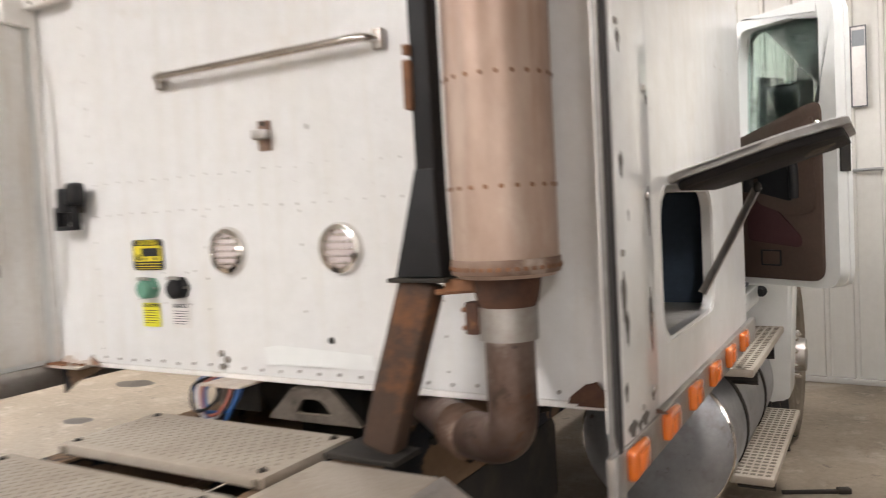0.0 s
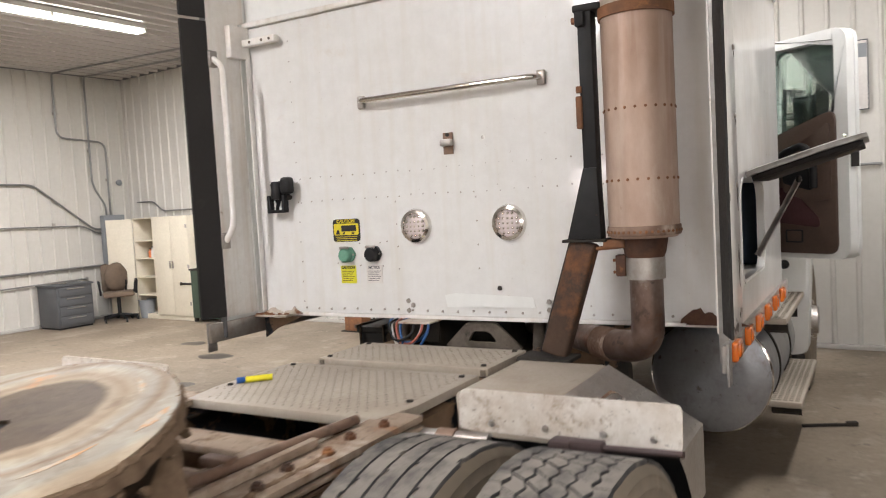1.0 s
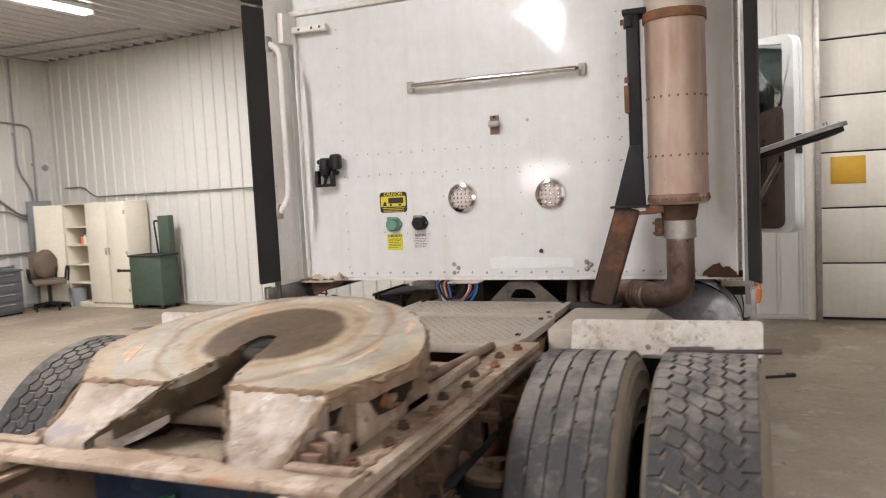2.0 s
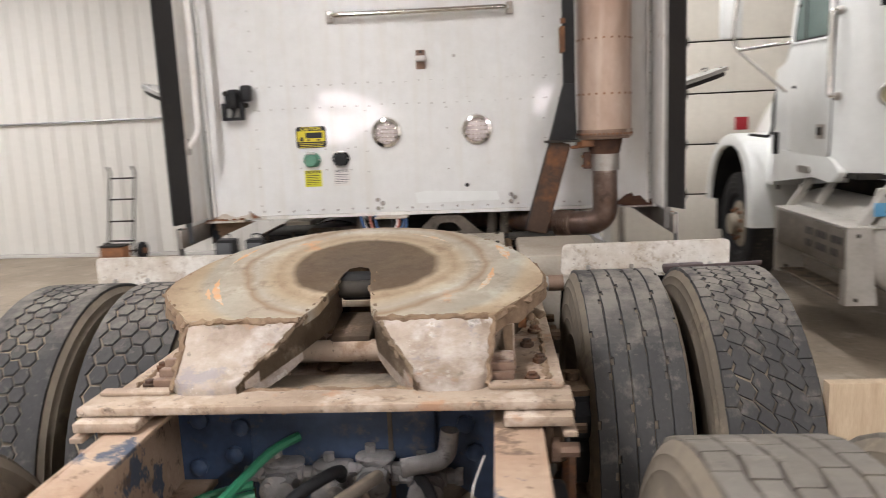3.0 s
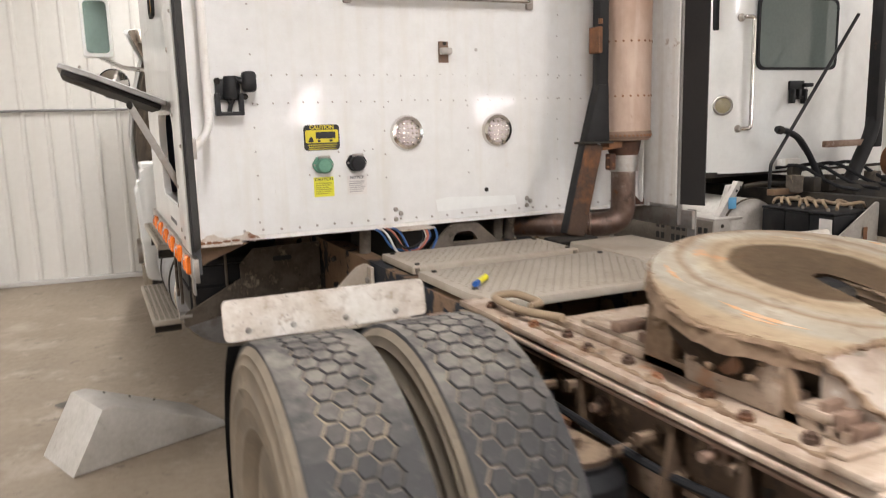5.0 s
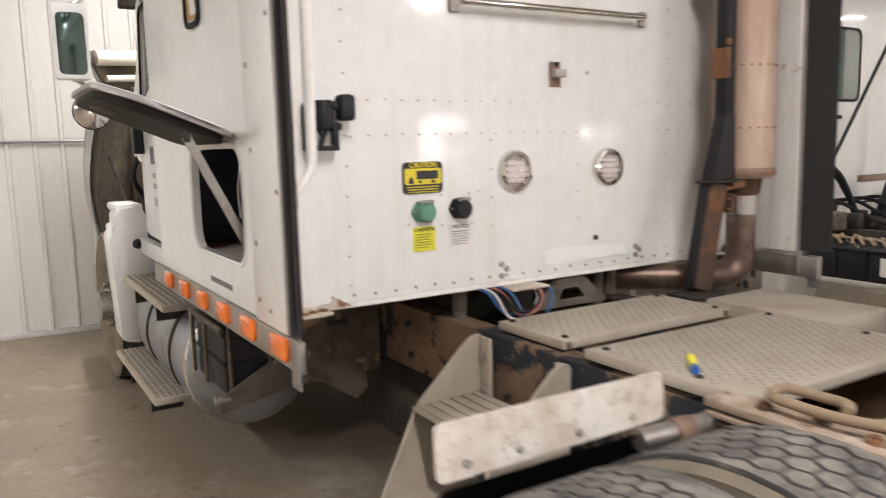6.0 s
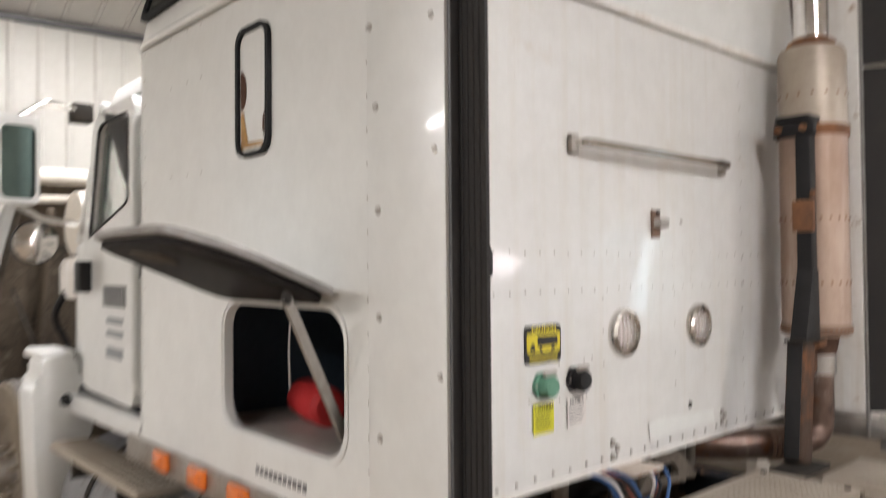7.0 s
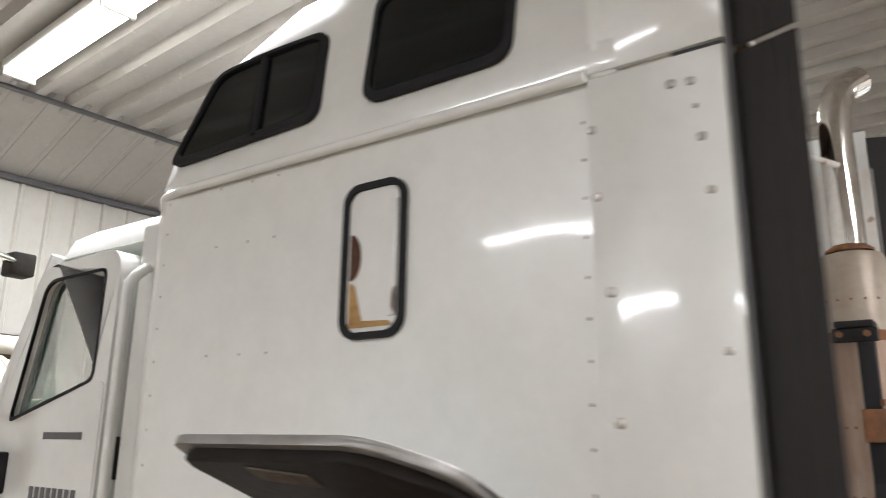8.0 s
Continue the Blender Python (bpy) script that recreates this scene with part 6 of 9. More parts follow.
# torn rusty corner of the panel behind the muffler
random.seed(5)
pts = [(1.19, 1.143), (0.98, 1.143)] + [(0.985 + 0.2 * k / 14, 1.160 + 0.045 * math.sin(math.pi * min(1, k / 10)) * random.uniform(0.5, 1.0)) for k in range(15)]
part("rust_patch", slab(BM(), pts, 0.006, at_y(-0.018)), flake_brown, TR, "ragged rust flaking off the panel corner")


# ---- frame, decks, fifth wheel, axles ----
def channel_rail(bm, s, y0, y1, top=1.0):
    """C-section frame rail: web outside, flanges inwards."""
    x = s * 0.433
    t, f, zt, zb = 0.010, 0.093, top, top - 0.265
    box(bm, min(x, x - s * t), max(x, x - s * t), y0, y1, zb, zt, 0.002)
    for z0, z1 in ((zt - t, zt), (zb, zb + t)):
        box(bm, min(x - s * t, x - s * f), max(x - s * t, x - s * f), y0, y1, z0, z1, 0.002)
    return bm


for s in (-1, 1):
    part("frame_rail", channel_rail(BM(), s, -3.62, -1.3, 1.02), tan_frame, TR, "dusty tan steel frame rail with worn dark paint")
    part("frame_rail", channel_rail(BM(), s, -1.3, 4.3), frame_side, TR, "black frame rail streaked with brown rust")
    bm = BM()
    for k in range(34):
        y = -3.5 + 0.23 * k
        for z in (0.80, 0.93):
            if random.random() < 0.75:
                rod(bm, (s * 0.433, y + random.uniform(-0.04, 0.04), z), (s * 0.452, y, z), 0.014, 6)
    part("rail_bolts", bm, dark_metal, TR, kind="stuff")
for y, m_ in ((-3.55, tan_frame), (-1.95, dark_metal), (-0.6, frame_side), (0.6, dark_metal), (2.2, dark_metal)):
    part("crossmember", box(BM(), -0.425, 0.425, y - 0.04, y + 0.04, 0.76, 0.96, 0.006), m_, TR)
# blue box under the rear beam of the mount
bt = part("air_tank", box(BM(), -0.24, 0.20, -2.30, -2.16, 0.62, 0.965, 0.008), blue_frame, TR, "dark blue painted steel box between the rails")
for s in (-1, 1):
    g = part("gusset", slab(BM(), [(s * 0.20, 0.985), (s * 0.425, 0.985), (s * 0.425, 0.70), (s * 0.33, 0.68), (s * 0.20, 0.78)], 0.014, at_y(-2.27)), blue_frame, TR, "dark blue gusset plate with bolts")
    for x, z in ((0.27, 0.90), (0.37, 0.92), (0.38, 0.80), (0.29, 0.83)):
        part("bolt", lathe(BM(), [(0.022, 0), (0.022, 0.012), (0.012, 0.02), (0, 0.022)], at_y(-2.27) @ pose(s * x, z, 0), 8), blue_frame, g)
part("tank_rib", box(BM(), 0.09, 0.10, -2.307, -2.299, 0.64, 0.96), grey_dirty, bt)

# deck plates with punched slots
def deck_plate(outline, z, t=0.032):
    d = part("deck_plate", slab(BM(), outline, t, pose(0, 0, z), 0.005), aluminium_dusty, TR, "dusty punched aluminium deck plate")
    xs, ys = [p[0] for p in outline], [p[1] for p in outline]
    bm = BM()
    y, row = min(ys) + 0.035, 0
    while y < max(ys) - 0.03:
        x = min(xs) + 0.035 + (0.018 if row % 2 else 0)
        while x < max(xs) - 0.03:
            inset = 0.17 if (y < min(ys) + 0.12 and (max(ys) - min(ys)) > 0.45) else 0.03
            if min(xs) + inset * 0.6 < x < max(xs) - inset * 0.6:
                a = radians(38 if (row % 2) else -38)
                c, sn = math.cos(a), math.sin(a)
                vs = []
                for u, v in ((-0.009, -0.0014), (0.0, -0.0030), (0.009, -0.0014), (0.009, 0.0014), (0.0, 0.0030), (-0.009, 0.0014)):
                    vs.append(bm.verts.new((x + u * c - v * sn, y + u * sn + v * c, z + 0.0012)))
                bm.faces.new(vs)
            x += 0.036
        y += 0.026
        row += 1
    part("slot_pattern", bm, slot_dark, d, "rows of dark punched slots", kind="stuff", smooth=False)
    return d


d2 = deck_plate([(-0.395, -0.515), (0.395, -0.515), (0.395, -0.165), (-0.395, -0.165)], 1.040)
d1 = deck_plate([(-0.385, -1.222), (0.385, -1.222), (0.425, -1.06), (0.425, -0.645), (-0.425, -0.645), (-0.425, -1.06)], 1.048)
for d, pts in ((d2, ((-0.36, -0.48), (0.36, -0.48), (-0.36, -0.20), (0.36, -0.20))), (d1, ((-0.38, -1.03), (0.38, -1.03), (-0.38, -0.69), (0.38, -0.69)))):
    for x, y in pts:
        part("bolt", lathe(BM(), [(0.012, 0), (0.010, 0.006), (0, 0.007)], pose(x, y, 1.040 if d is d2 else 1.048), 8), dark_metal, d)
    for x in (-0.37, 0.37):
        part("bearer", box(BM(), x - 0.02, x + 0.02, pts[0][1] - 0.02, pts[2][1] + 0.02, 1.0, 1.0085 if d is d2 else 1.0165), dark_metal, d)
hx = part("deck_end_hole", box(BM(), 0.366, 0.384, -1.2295, -1.2205, 1.020, 1.040), slot_dark, d1)
part("deck_end_hole", box(BM(), -0.384, -0.366, -1.2295, -1.2205, 1.020, 1.040), slot_dark, d1)
for x in (-0.375, 0.375):
    part("deck_end_hole", box(BM(), x - 0.009, x + 0.009, -0.5225, -0.5135, 1.013, 1.033), slot_dark, d2)

# marker pen on the deck
mp_ = thing("marker_pen", "yellow paint marker with a blue cap lying on the deck", "marker pen", pose(-0.323, -0.962, 1.0595, 0, 0, 226))
part("barrel", rod(BM(), (-0.06, 0, 0), (0.035, 0, 0), 0.0115, 12), marker_yellow, mp_)
part("cap", rod(BM(), (0.035, 0, 0), (0.066, 0, 0), 0.0115, 12), marker_blue, mp_)

# step box with a sloping tread-plate lid
sb_ = part("step_box", box(BM(), 0.45, 0.80, -0.87, -0.36, 0.62, 1.045, 0.012), aluminium_dusty, TR, "dusty aluminium tool box beside the deck")
bm = BM()
prof = [(0.80, 1.045), (1.12, 0.86), (1.12, 0.62), (0.80, 0.62)]
a = [bm.verts.new((x, -0.87, z)) for x, z in prof]
b = [bm.verts.new((x, -0.36, z)) for x, z in prof]
bm.faces.new(a)
bm.faces.new(b[::-1])
for i in range(4):
    bm.faces.new((a[i], b[i], b[(i + 1) % 4], a[(i + 1) % 4]))
lid = part("sloping_lid", bm, diamond_metal, sb_, "bright tread-plate sloping lid")
LID = Matrix.Translation((0.80, 0, 1.045)) @ Matrix.Rotation(math.atan2(0.185, 0.32), 4, "Y")
bm = BM()
L = math.hypot(0.32, 0.185)
for i in range(13):
    for j in range(18):
        u, v = 0.02 + i * (L - 0.04) / 12, -0.85 + j * 0.0275
        q = LID @ pose(u, v, 0.0015, 0, 0, 45 if (i + j) % 2 else -45)
        vs = [bm.verts.new(q @ Vector(c)) for c in ((-0.011, 0, 0), (0, -0.003, 0), (0.011, 0, 0), (0, 0.003, 0))]
        tp = bm.verts.new(q @ Vector((0, 0, 0.0022)))
        for k in range(4):
            bm.faces.new((vs[k], vs[(k + 1) % 4], tp))
part("tread", bm, diamond_metal, sb_, "raised diamond tread pattern", kind="stuff", smooth=False)
lt = part("latch", ring_slab(BM(), round_rect(-0.03, 0.03, -0.09, 0.09, 0.02, 4), round_rect(-0.02, 0.02, -0.078, 0.078, 0.015, 4), 0.006, LID @ pose(0.11, -0.66, 0.008)), chrome, sb_, "chrome paddle latch")
part("latch_handle", box(BM(), -0.012, 0.012, -0.06, 0.07, 0.0, 0.016, 0.005, LID @ pose(0.11, -0.66, 0.0)), dull_steel, sb_)

# mud flap plates over the front drive tyres and their black quarter fenders
for s in (-1, 1):
    pts = [(s * x, z) for x, z in soft_poly([(0.595, 1.010), (1.22, 1.006), (1.222, 1.128), (0.605, 1.126)], 0.02, 3)]
    fl = part("fender_plate", slab(BM(), pts, 0.008, at_y(-1.112)), flap_white, TR, "dirty white plastic plate above the tyres")
    for x in (0.70, 0.86, 1.02, 1.15):
        part("bolt", lathe(BM(), [(0.010, 0), (0.008, 0.006), (0, 0.008)], at_y(-1.112) @ pose(s * x, 1.035, 0), 8), dull_steel, fl)
    bm = BM()
    arc = [(-1.53 + 0.605 * math.sin(radians(q)), 0.55 + 0.605 * math.cos(radians(q))) for q in range(42, 112, 8)]
    for x in (0.60, 1.215):
        for y, z in arc:
            bm.verts.new((s * x, y, z))
    bm.verts.ensure_lookup_table()
    n = len(arc)
    for i in range(n - 1):
        bm.faces.new((bm.verts[i], bm.verts[i + 1], bm.verts[n + i + 1], bm.verts[n + i]))
    r = bmesh.ops.solidify(bm, geom=list(bm.faces), thickness=0.006)
    part("quarter_fender", bm, rubber_black, TR, "black plastic quarter fender")
    part("fender_arm", rod(BM(), (s * 0.43, -1.15, 0.985), (s * 0.70, -1.13, 0.985), 0.026, 14), dull_steel, TR, "round metal fender arm")
    part("arm_collar", rod(BM(), (s * 0.545, -1.142, 0.985), (s * 0.60, -1.138, 0.985), 0.031, 14), rusty_pipe, TR)

# breaker bar lying across the plate and tyre
tl = thing("breaker_bar", "dark brown steel wrench bar resting on the tyre", "wrench", pose(1.10, -1.29, 1.062, 3, -3, -8))
part("handle", rod(BM(), (-0.02, 0, 0), (0.17, 0, 0.004), 0.0085, 10), bar_dark, tl)
part("head", box(BM(), -0.11, -0.02, -0.018, 0.018, -0.014, 0.016, 0.008), bar_dark, tl)
part("jaw", box(BM(), -0.16, -0.10, -0.026, 0.022, -0.012, 0.014, 0.007), bar_dark, tl)

# fifth wheel mount: side angles, rear beam
for s in (-1, 1):
    ma = part("mount_angle", box(BM(), min(s * 0.36, s * 0.49), max(s * 0.36, s * 0.49), -2.60, -1.135, 1.026, 1.046, 0.003), dusty_plate, TR, "dusty bolted mounting angle on the frame")
    part("angle_web", box(BM(), min(s * 0.437, s * 0.452), max(s * 0.437, s * 0.452), -2.58, -1.14, 0.84, 1.026, 0.003), brown_grime, ma)
    part("top_strip", box(BM(), min(s * 0.36, s * 0.385), max(s * 0.36, s * 0.385), -2.44, -1.48, 1.046, 1.069, 0.003), dusty_plate, ma)
    for k in range(11):
        y = -2.52 + 0.125 * k
        part("bolt", lathe(BM(), [(0.017, 0), (0.017, 0.010), (0.011, 0.012), (0.011, 0.018), (0, 0.020)], pose(s * (0.435 + 0.012 * (-1) ** k), y, 1.046), 6), leg_brown if k % 4 else rust, ma)
    bm = BM()
    for k in range(4):
        ball(bm, (s * (0.45 + random.uniform(-0.03, 0.03)), -2.44 + 0.22 * k + random.uniform(-0.04, 0.04), 1.050), random.uniform(0.008, 0.02), 2, (1, 1.2, 0.45))
    for v in bm.verts:
        v.co += Vector((noise.noise(v.co * 40), noise.noise(v.co * 40 + Vector((9, 0, 0))), noise.noise(v.co * 40 + Vector((0, 9, 0))))) * 0.006
    part("dirt_clod", bm, dirt_lump, ma, "dried dirt clods", kind="stuff")
rb = part("rear_beam", box(BM(), -0.495, 0.495, -2.572, -2.478, 1.0485, 1.066, 0.004), dusty_plate, TR, "flat dusty rear beam of the fifth wheel mount")
part("beam_strip", box(BM(), 0.33, 0.48, -2.505, -2.475, 1.066, 1.078, 0.004), dusty_plate, rb)
part("beam_strip", box(BM(), -0.48, -0.33, -2.505, -2.475, 1.066, 1.076, 0.004), dusty_plate, rb)
part("front_beam", box(BM(), -0.45, 0.45, -1.56, -1.44, 1.014, 1.036, 0.004), dusty_plate, TR)
part("mid_beam", box(BM(), -0.36, 0.36, -2.40, -2.28, 1.0, 1.03, 0.004), grey_dirty, TR)
part("mount_floor", box(BM(), -0.36, 0.36, -2.28, -1.62, 0.985, 1.0, 0.003), dusty_plate, TR)
for s in (-1, 1):
    part("slide_rack", box(BM(), s * 0.30 - 0.035, s * 0.30 + 0.035, -2.46, -1.58, 1.048, 1.069, 0.004), dusty_plate, TR)
    for k in range(7):
        part("rack_tooth", box(BM(), s * 0.30 - 0.045, s * 0.30 + 0.045, -2.42 + 0.11 * k, -2.38 + 0.11 * k, 1.069, 1.096, 0.006), rusty_pipe, TR)

# fifth wheel, tipped back on its pivot
FW = pose(0, -2.19, 1.212, 10.4, 0, 0)
R = 0.47
ys = -0.165
a0 = 0.06


def rim(u, grow=0.0):
    """Edge of the plate from the right shoulder round the front to the left shoulder, u from 0 to 1."""
    side = [(0.345, ys), (0.362, -0.135), (0.395, -0.095), (0.432, -0.045), (0.458, 0.0)]
    n, k = 8, u * 8
    if k < 1 or k > n - 1:
        q = (k if k < 1 else n - k) * (len(side) - 0.001)
        i = min(int(q), len(side) - 1)
        nxt = side[i + 1] if i + 1 < len(side) else (R * math.cos(a0), R * math.sin(a0))
        f = q - i
        x, y = side[i][0] * (1 - f) + nxt[0] * f, side[i][1] * (1 - f) + nxt[1] * f
        x = x if k < 1 else -x
    else:
        a = a0 + (math.pi - 2 * a0) * (k - 1) / (n - 2)
        x, y = R * math.cos(a), R * math.sin(a)
    c = 1 + grow / math.hypot(x, y)
    return x * c, y * c


arc = [rim(k / 72) for k in range(73)]
throat = [(-0.085, ys), (-0.062, -0.09), (-0.046, 0.02), (-0.043, 0.10), (-0.030, 0.142), (0, 0.155), (0.030, 0.142), (0.043, 0.10), (0.046, 0.02), (0.062, -0.09), (0.085, ys)]
fw = part("fifth_wheel", slab(BM(), arc + throat, 0.026, FW, 0.007), wheel_plate, TR, "worn steel fifth wheel plate, dusty with rust-orange scrapes")
skirt = [(x * 0.93, y * 0.93) for x, y in arc]
bm = BM()
n = len(arc)
lo = [bm.verts.new(FW @ Vector((x * 0.90, y * 0.90, -0.115))) for x, y in arc]
hi = [bm.verts.new(FW @ Vector((x * 0.985, y * 0.985, -0.025))) for x, y in arc]
for i in range(n - 1):
    bm.faces.new((lo[i], lo[i + 1], hi[i + 1], hi[i]))
bmesh.ops.solidify(bm, geom=list(bm.faces), thickness=0.02)
part("plate_skirt", bm, grease, fw, "dirt-caked rim under the plate")


random.seed(77)
for r, w, a, b in ((0.355, 0.03, 186, 216), (0.36, 0.022, 150, 170), (0.345, 0.026, -28, -2), (0.385, 0.034, 6, 24), (0.29, 0.018, 40, 68), (0.375, 0.02, 196, 208)):
    o, q = [], []
    for k in range(15):
        g = radians(a + (b - a) * k / 14)
        h = w * 0.5 * math.sin(math.pi * k / 14) * random.uniform(0.35, 1.0)
        o.append(((r + h) * math.cos(g), 0.13 + (r + h) * math.sin(g)))
        q.append(((r - h * 0.8) * math.cos(g), 0.13 + (r - h * 0.8) * math.sin(g)))
    part("rust_scrape", slab(BM(), o + q[-2:0:-1], 0.0006, FW @ pose(0, 0, 0.0010)), scrape_orange, fw, "faint orange rust scrape")
# ramps
for s in (-1, 1):
    top = [FW @ Vector(v) for v in ((s * 0.085, ys + 0.004, 0.0), (s * 0.345, ys + 0.004, 0.0))]
    end = [Vector((s * 0.188, -2.507, 1.085)), Vector((s * 0.326, -2.507, 1.085))]
    bm = BM()
    us = (0.0, 0.05, 0.3, 0.6, 0.95, 1.0)
    ts = (0.0, 0.12, 0.3, 0.5, 0.7, 0.86, 0.95, 1.0)
    grid_t, grid_b = [], []
    for t in ts:
        p, q = top[0].lerp(end[0], t), top[1].lerp(end[1], t)
        k = 0.030 * max(0, (t - 0.86) / 0.14) ** 2
        row_t, row_b = [], []
        for u in us:
            v = p.lerp(q, k / (q - p).length + u * (1 - 2 * k / (q - p).length))
            v.z += -0.012 * math.sin(math.pi * t) + 0.004 * noise.noise(v * 13) - (0.009 if u in (0.0, 1.0) else 0.0) - (0.012 if t == 1.0 else 0.0)
            row_t.append(bm.verts.new(v))
            row_b.append(bm.verts.new(v - Vector((0, 0, 0.085 * (1 - t) + 0.026 * t))))
        grid_t.append(row_t)
        grid_b.append(row_b)
    M, N = len(ts), len(us)
    for a in range(M - 1):
        for b in range(N - 1):
            bm.faces.new((grid_t[a][b], grid_t[a][b + 1], grid_t[a + 1][b + 1], grid_t[a + 1][b]))
            bm.faces.new((grid_b[a][b + 1], grid_b[a][b], grid_b[a + 1][b], grid_b[a + 1][b + 1]))
        for b in (0, N - 1):
            bm.faces.new((grid_t[a][b], grid_t[a + 1][b], grid_b[a + 1][b], grid_b[a][b]))
    for a in (0, M - 1):
        for b in range(N - 1):
            bm.faces.new((grid_t[a][b], grid_t[a][b + 1], grid_b[a][b + 1], grid_b[a][b]))
    part("ramp", bm, foot_metal, fw, "scraped steel pick-up ramp")
    # throat wall running down from the lock to the ramp
    bm = BM()
    up = [FW @ Vector(v) for v in ((s * 0.045, 0.11, 0), (s * 0.047, 0.02, 0), (s * 0.085, ys, 0))] + [Vector((s * 0.188, -2.505, 1.082))]
    lo_ = [v - Vector((0, 0, 0.10 if i < 2 else 0.075 if i < 3 else 0.025)) for i, v in enumerate(up)]
    vs = [bm.verts.new(v) for v in up], [bm.verts.new(v) for v in lo_]
    for i in range(3):
        bm.faces.new((vs[0][i], vs[0][i + 1], vs[1][i + 1], vs[1][i]))
    bmesh.ops.solidify(bm, geom=list(bm.faces), thickness=0.012)
    part("throat_wall", bm, throat_dirt, fw, "dirt-brown wall of the throat")
    part("pivot_bracket", box(BM(), s * 0.36 - 0.03, s * 0.36 + 0.03, -2.30, -2.04, 1.046, 1.16, 0.01), dusty_plate, TR)
    part("pivot_pin", rod(BM(), (s * 0.32, -2.19, 1.135), (s * 0.42, -2.19, 1.135), 0.028), rust, TR)
    bm = BM()
    # lumps of caked dirt round the rim
    for k in range(14):
        q = random.uniform(0.03, 0.4)
        x, y = rim(q if s > 0 else 1 - q, -0.012)
        ball(bm, FW @ Vector((x, y, -0.055 - random.uniform(0, 0.04))), random.uniform(0.006, 0.016), 2, (1, 1, 0.8))
    for v in bm.verts:
        v.co += Vector((noise.noise(v.co * 45), noise.noise(v.co * 45 + Vector((9, 0, 0))), noise.noise(v.co * 45 + Vector((0, 9, 0))))) * 0.006
    part("dirt_clod", bm, dirt_lump, fw, kind="stuff")
random.seed(31)


bm = BM()
n = 90
lo, hi = [], []
for k in range(n + 1):
    w = 0.005 + 0.020 * max(0, noise.noise(Vector((k * 0.31, 2.0, 0)))) + 0.010 * max(0, noise.noise(Vector((k * 1.13, 5.0, 0))))
    hi.append(bm.verts.new(FW @ Vector((*rim(k / n, w * 0.4), 0.001 - 0.012 * random.random()))))
    lo.append(bm.verts.new(FW @ Vector((*rim(k / n, w), -0.040 - 0.5 * w))))
for k in range(n):
    bm.faces.new((lo[k], lo[k + 1], hi[k + 1], hi[k]))
part("rim_dirt", bm, dirt_lump, fw, "crust of dirt round the plate edge")
bm = BM()
for k in range(60):
    x, y = random.uniform(-0.34, 0.34), random.uniform(-2.44, -1.75)
    ball(bm, (x, y, 1.006), random.uniform(0.008, 0.028), 1, (1.3, 1.1, 0.6))
for v in bm.verts:
    v.co += Vector((noise.noise(v.co * 60), noise.noise(v.co * 60 + Vector((9, 0, 0))), noise.noise(v.co * 60 + Vector((0, 9, 0))))) * 0.008
part("dirt_clod", bm, dirt_lump, TR, "crumbs and clods of dried dirt on the mount", kind="stuff")


def crust(pts, r, seed):
    """A lumpy ridge of dried dirt along an edge."""
    path = []
    for p, q in zip(pts, pts[1:]):
        m_ = max(2, int((q - p).length / 0.012))
        path += [p.lerp(q, i / m_) for i in range(m_)]
    bm = pipe(BM(), path + [pts[-1]], r, 0.004, 8, 2)
    for v in bm.verts:
        k = noise.noise(v.co * 38 + Vector((seed, 0, 0))) + 0.6 * noise.noise(v.co * 95 + Vector((0, seed, 0)))
        v.co += Vector((noise.noise(v.co * 50 + Vector((0, 0, seed))) * 0.008, noise.noise(v.co * 50 + Vector((seed, 5, 0))) * 0.008, k * 0.006 - 0.002))
    return bm


part("dirt_crust", crust([FW @ Vector((*rim(k / 60, -0.002), -0.010)) for k in range(61)], 0.0095, 33), dirt_lump, fw, "ragged crust of dirt round the plate")
for s in (-1, 1):
    part("dirt_crust", crust([FW @ Vector((s * x, ys + 0.002, -0.003)) for x in (0.085, 0.20, 0.335)], 0.0085, 3 + s), dirt_lump, fw, "ridge of dried dirt")
    part("dirt_crust", crust([FW @ Vector((s * 0.046, 0.11, -0.005)), FW @ Vector((s * 0.048, 0.02, -0.005)), FW @ Vector((s * 0.088, ys, -0.006)), Vector((s * 0.190, -2.495, 1.080))], 0.0065, 9 + s), throat_dirt, fw)
    part("dirt_crust", crust([FW @ Vector((s * 0.345, ys + 0.006, -0.012)), Vector((s * 0.328, -2.495, 1.078))], 0.006, 14 + s), dirt_lump, fw)
    part("dirt_crust", crust([Vector((s * 0.455, -2.46, 1.046)), Vector((s * 0.46, -2.1, 1.046)), Vector((s * 0.45, -1.5, 1.046))], 0.007, 21 + s), dirt_lump, TR)
part("dirt_crust", crust([Vector((-0.47, -2.480, 1.066)), Vector((0.1, -2.482, 1.066)), Vector((0.47, -2.480, 1.066))], 0.006, 27), dirt_lump, rb)
lk = part("lock_jaw", box(BM(), -0.045, 0.045, 0.085, 0.15, -0.07, -0.008, 0.012, FW), strut_black, fw, "dark steel lock jaw")
part("lock_roll", rod(BM(), FW @ Vector((-0.045, 0.085, -0.035)), FW @ Vector((0.045, 0.085, -0.035)), 0.022), dark_metal, lk)
part("lock_block", box(BM(), -0.05, 0.05, -0.06, 0.085, -0.15, -0.095, 0.01, FW), grease, fw)
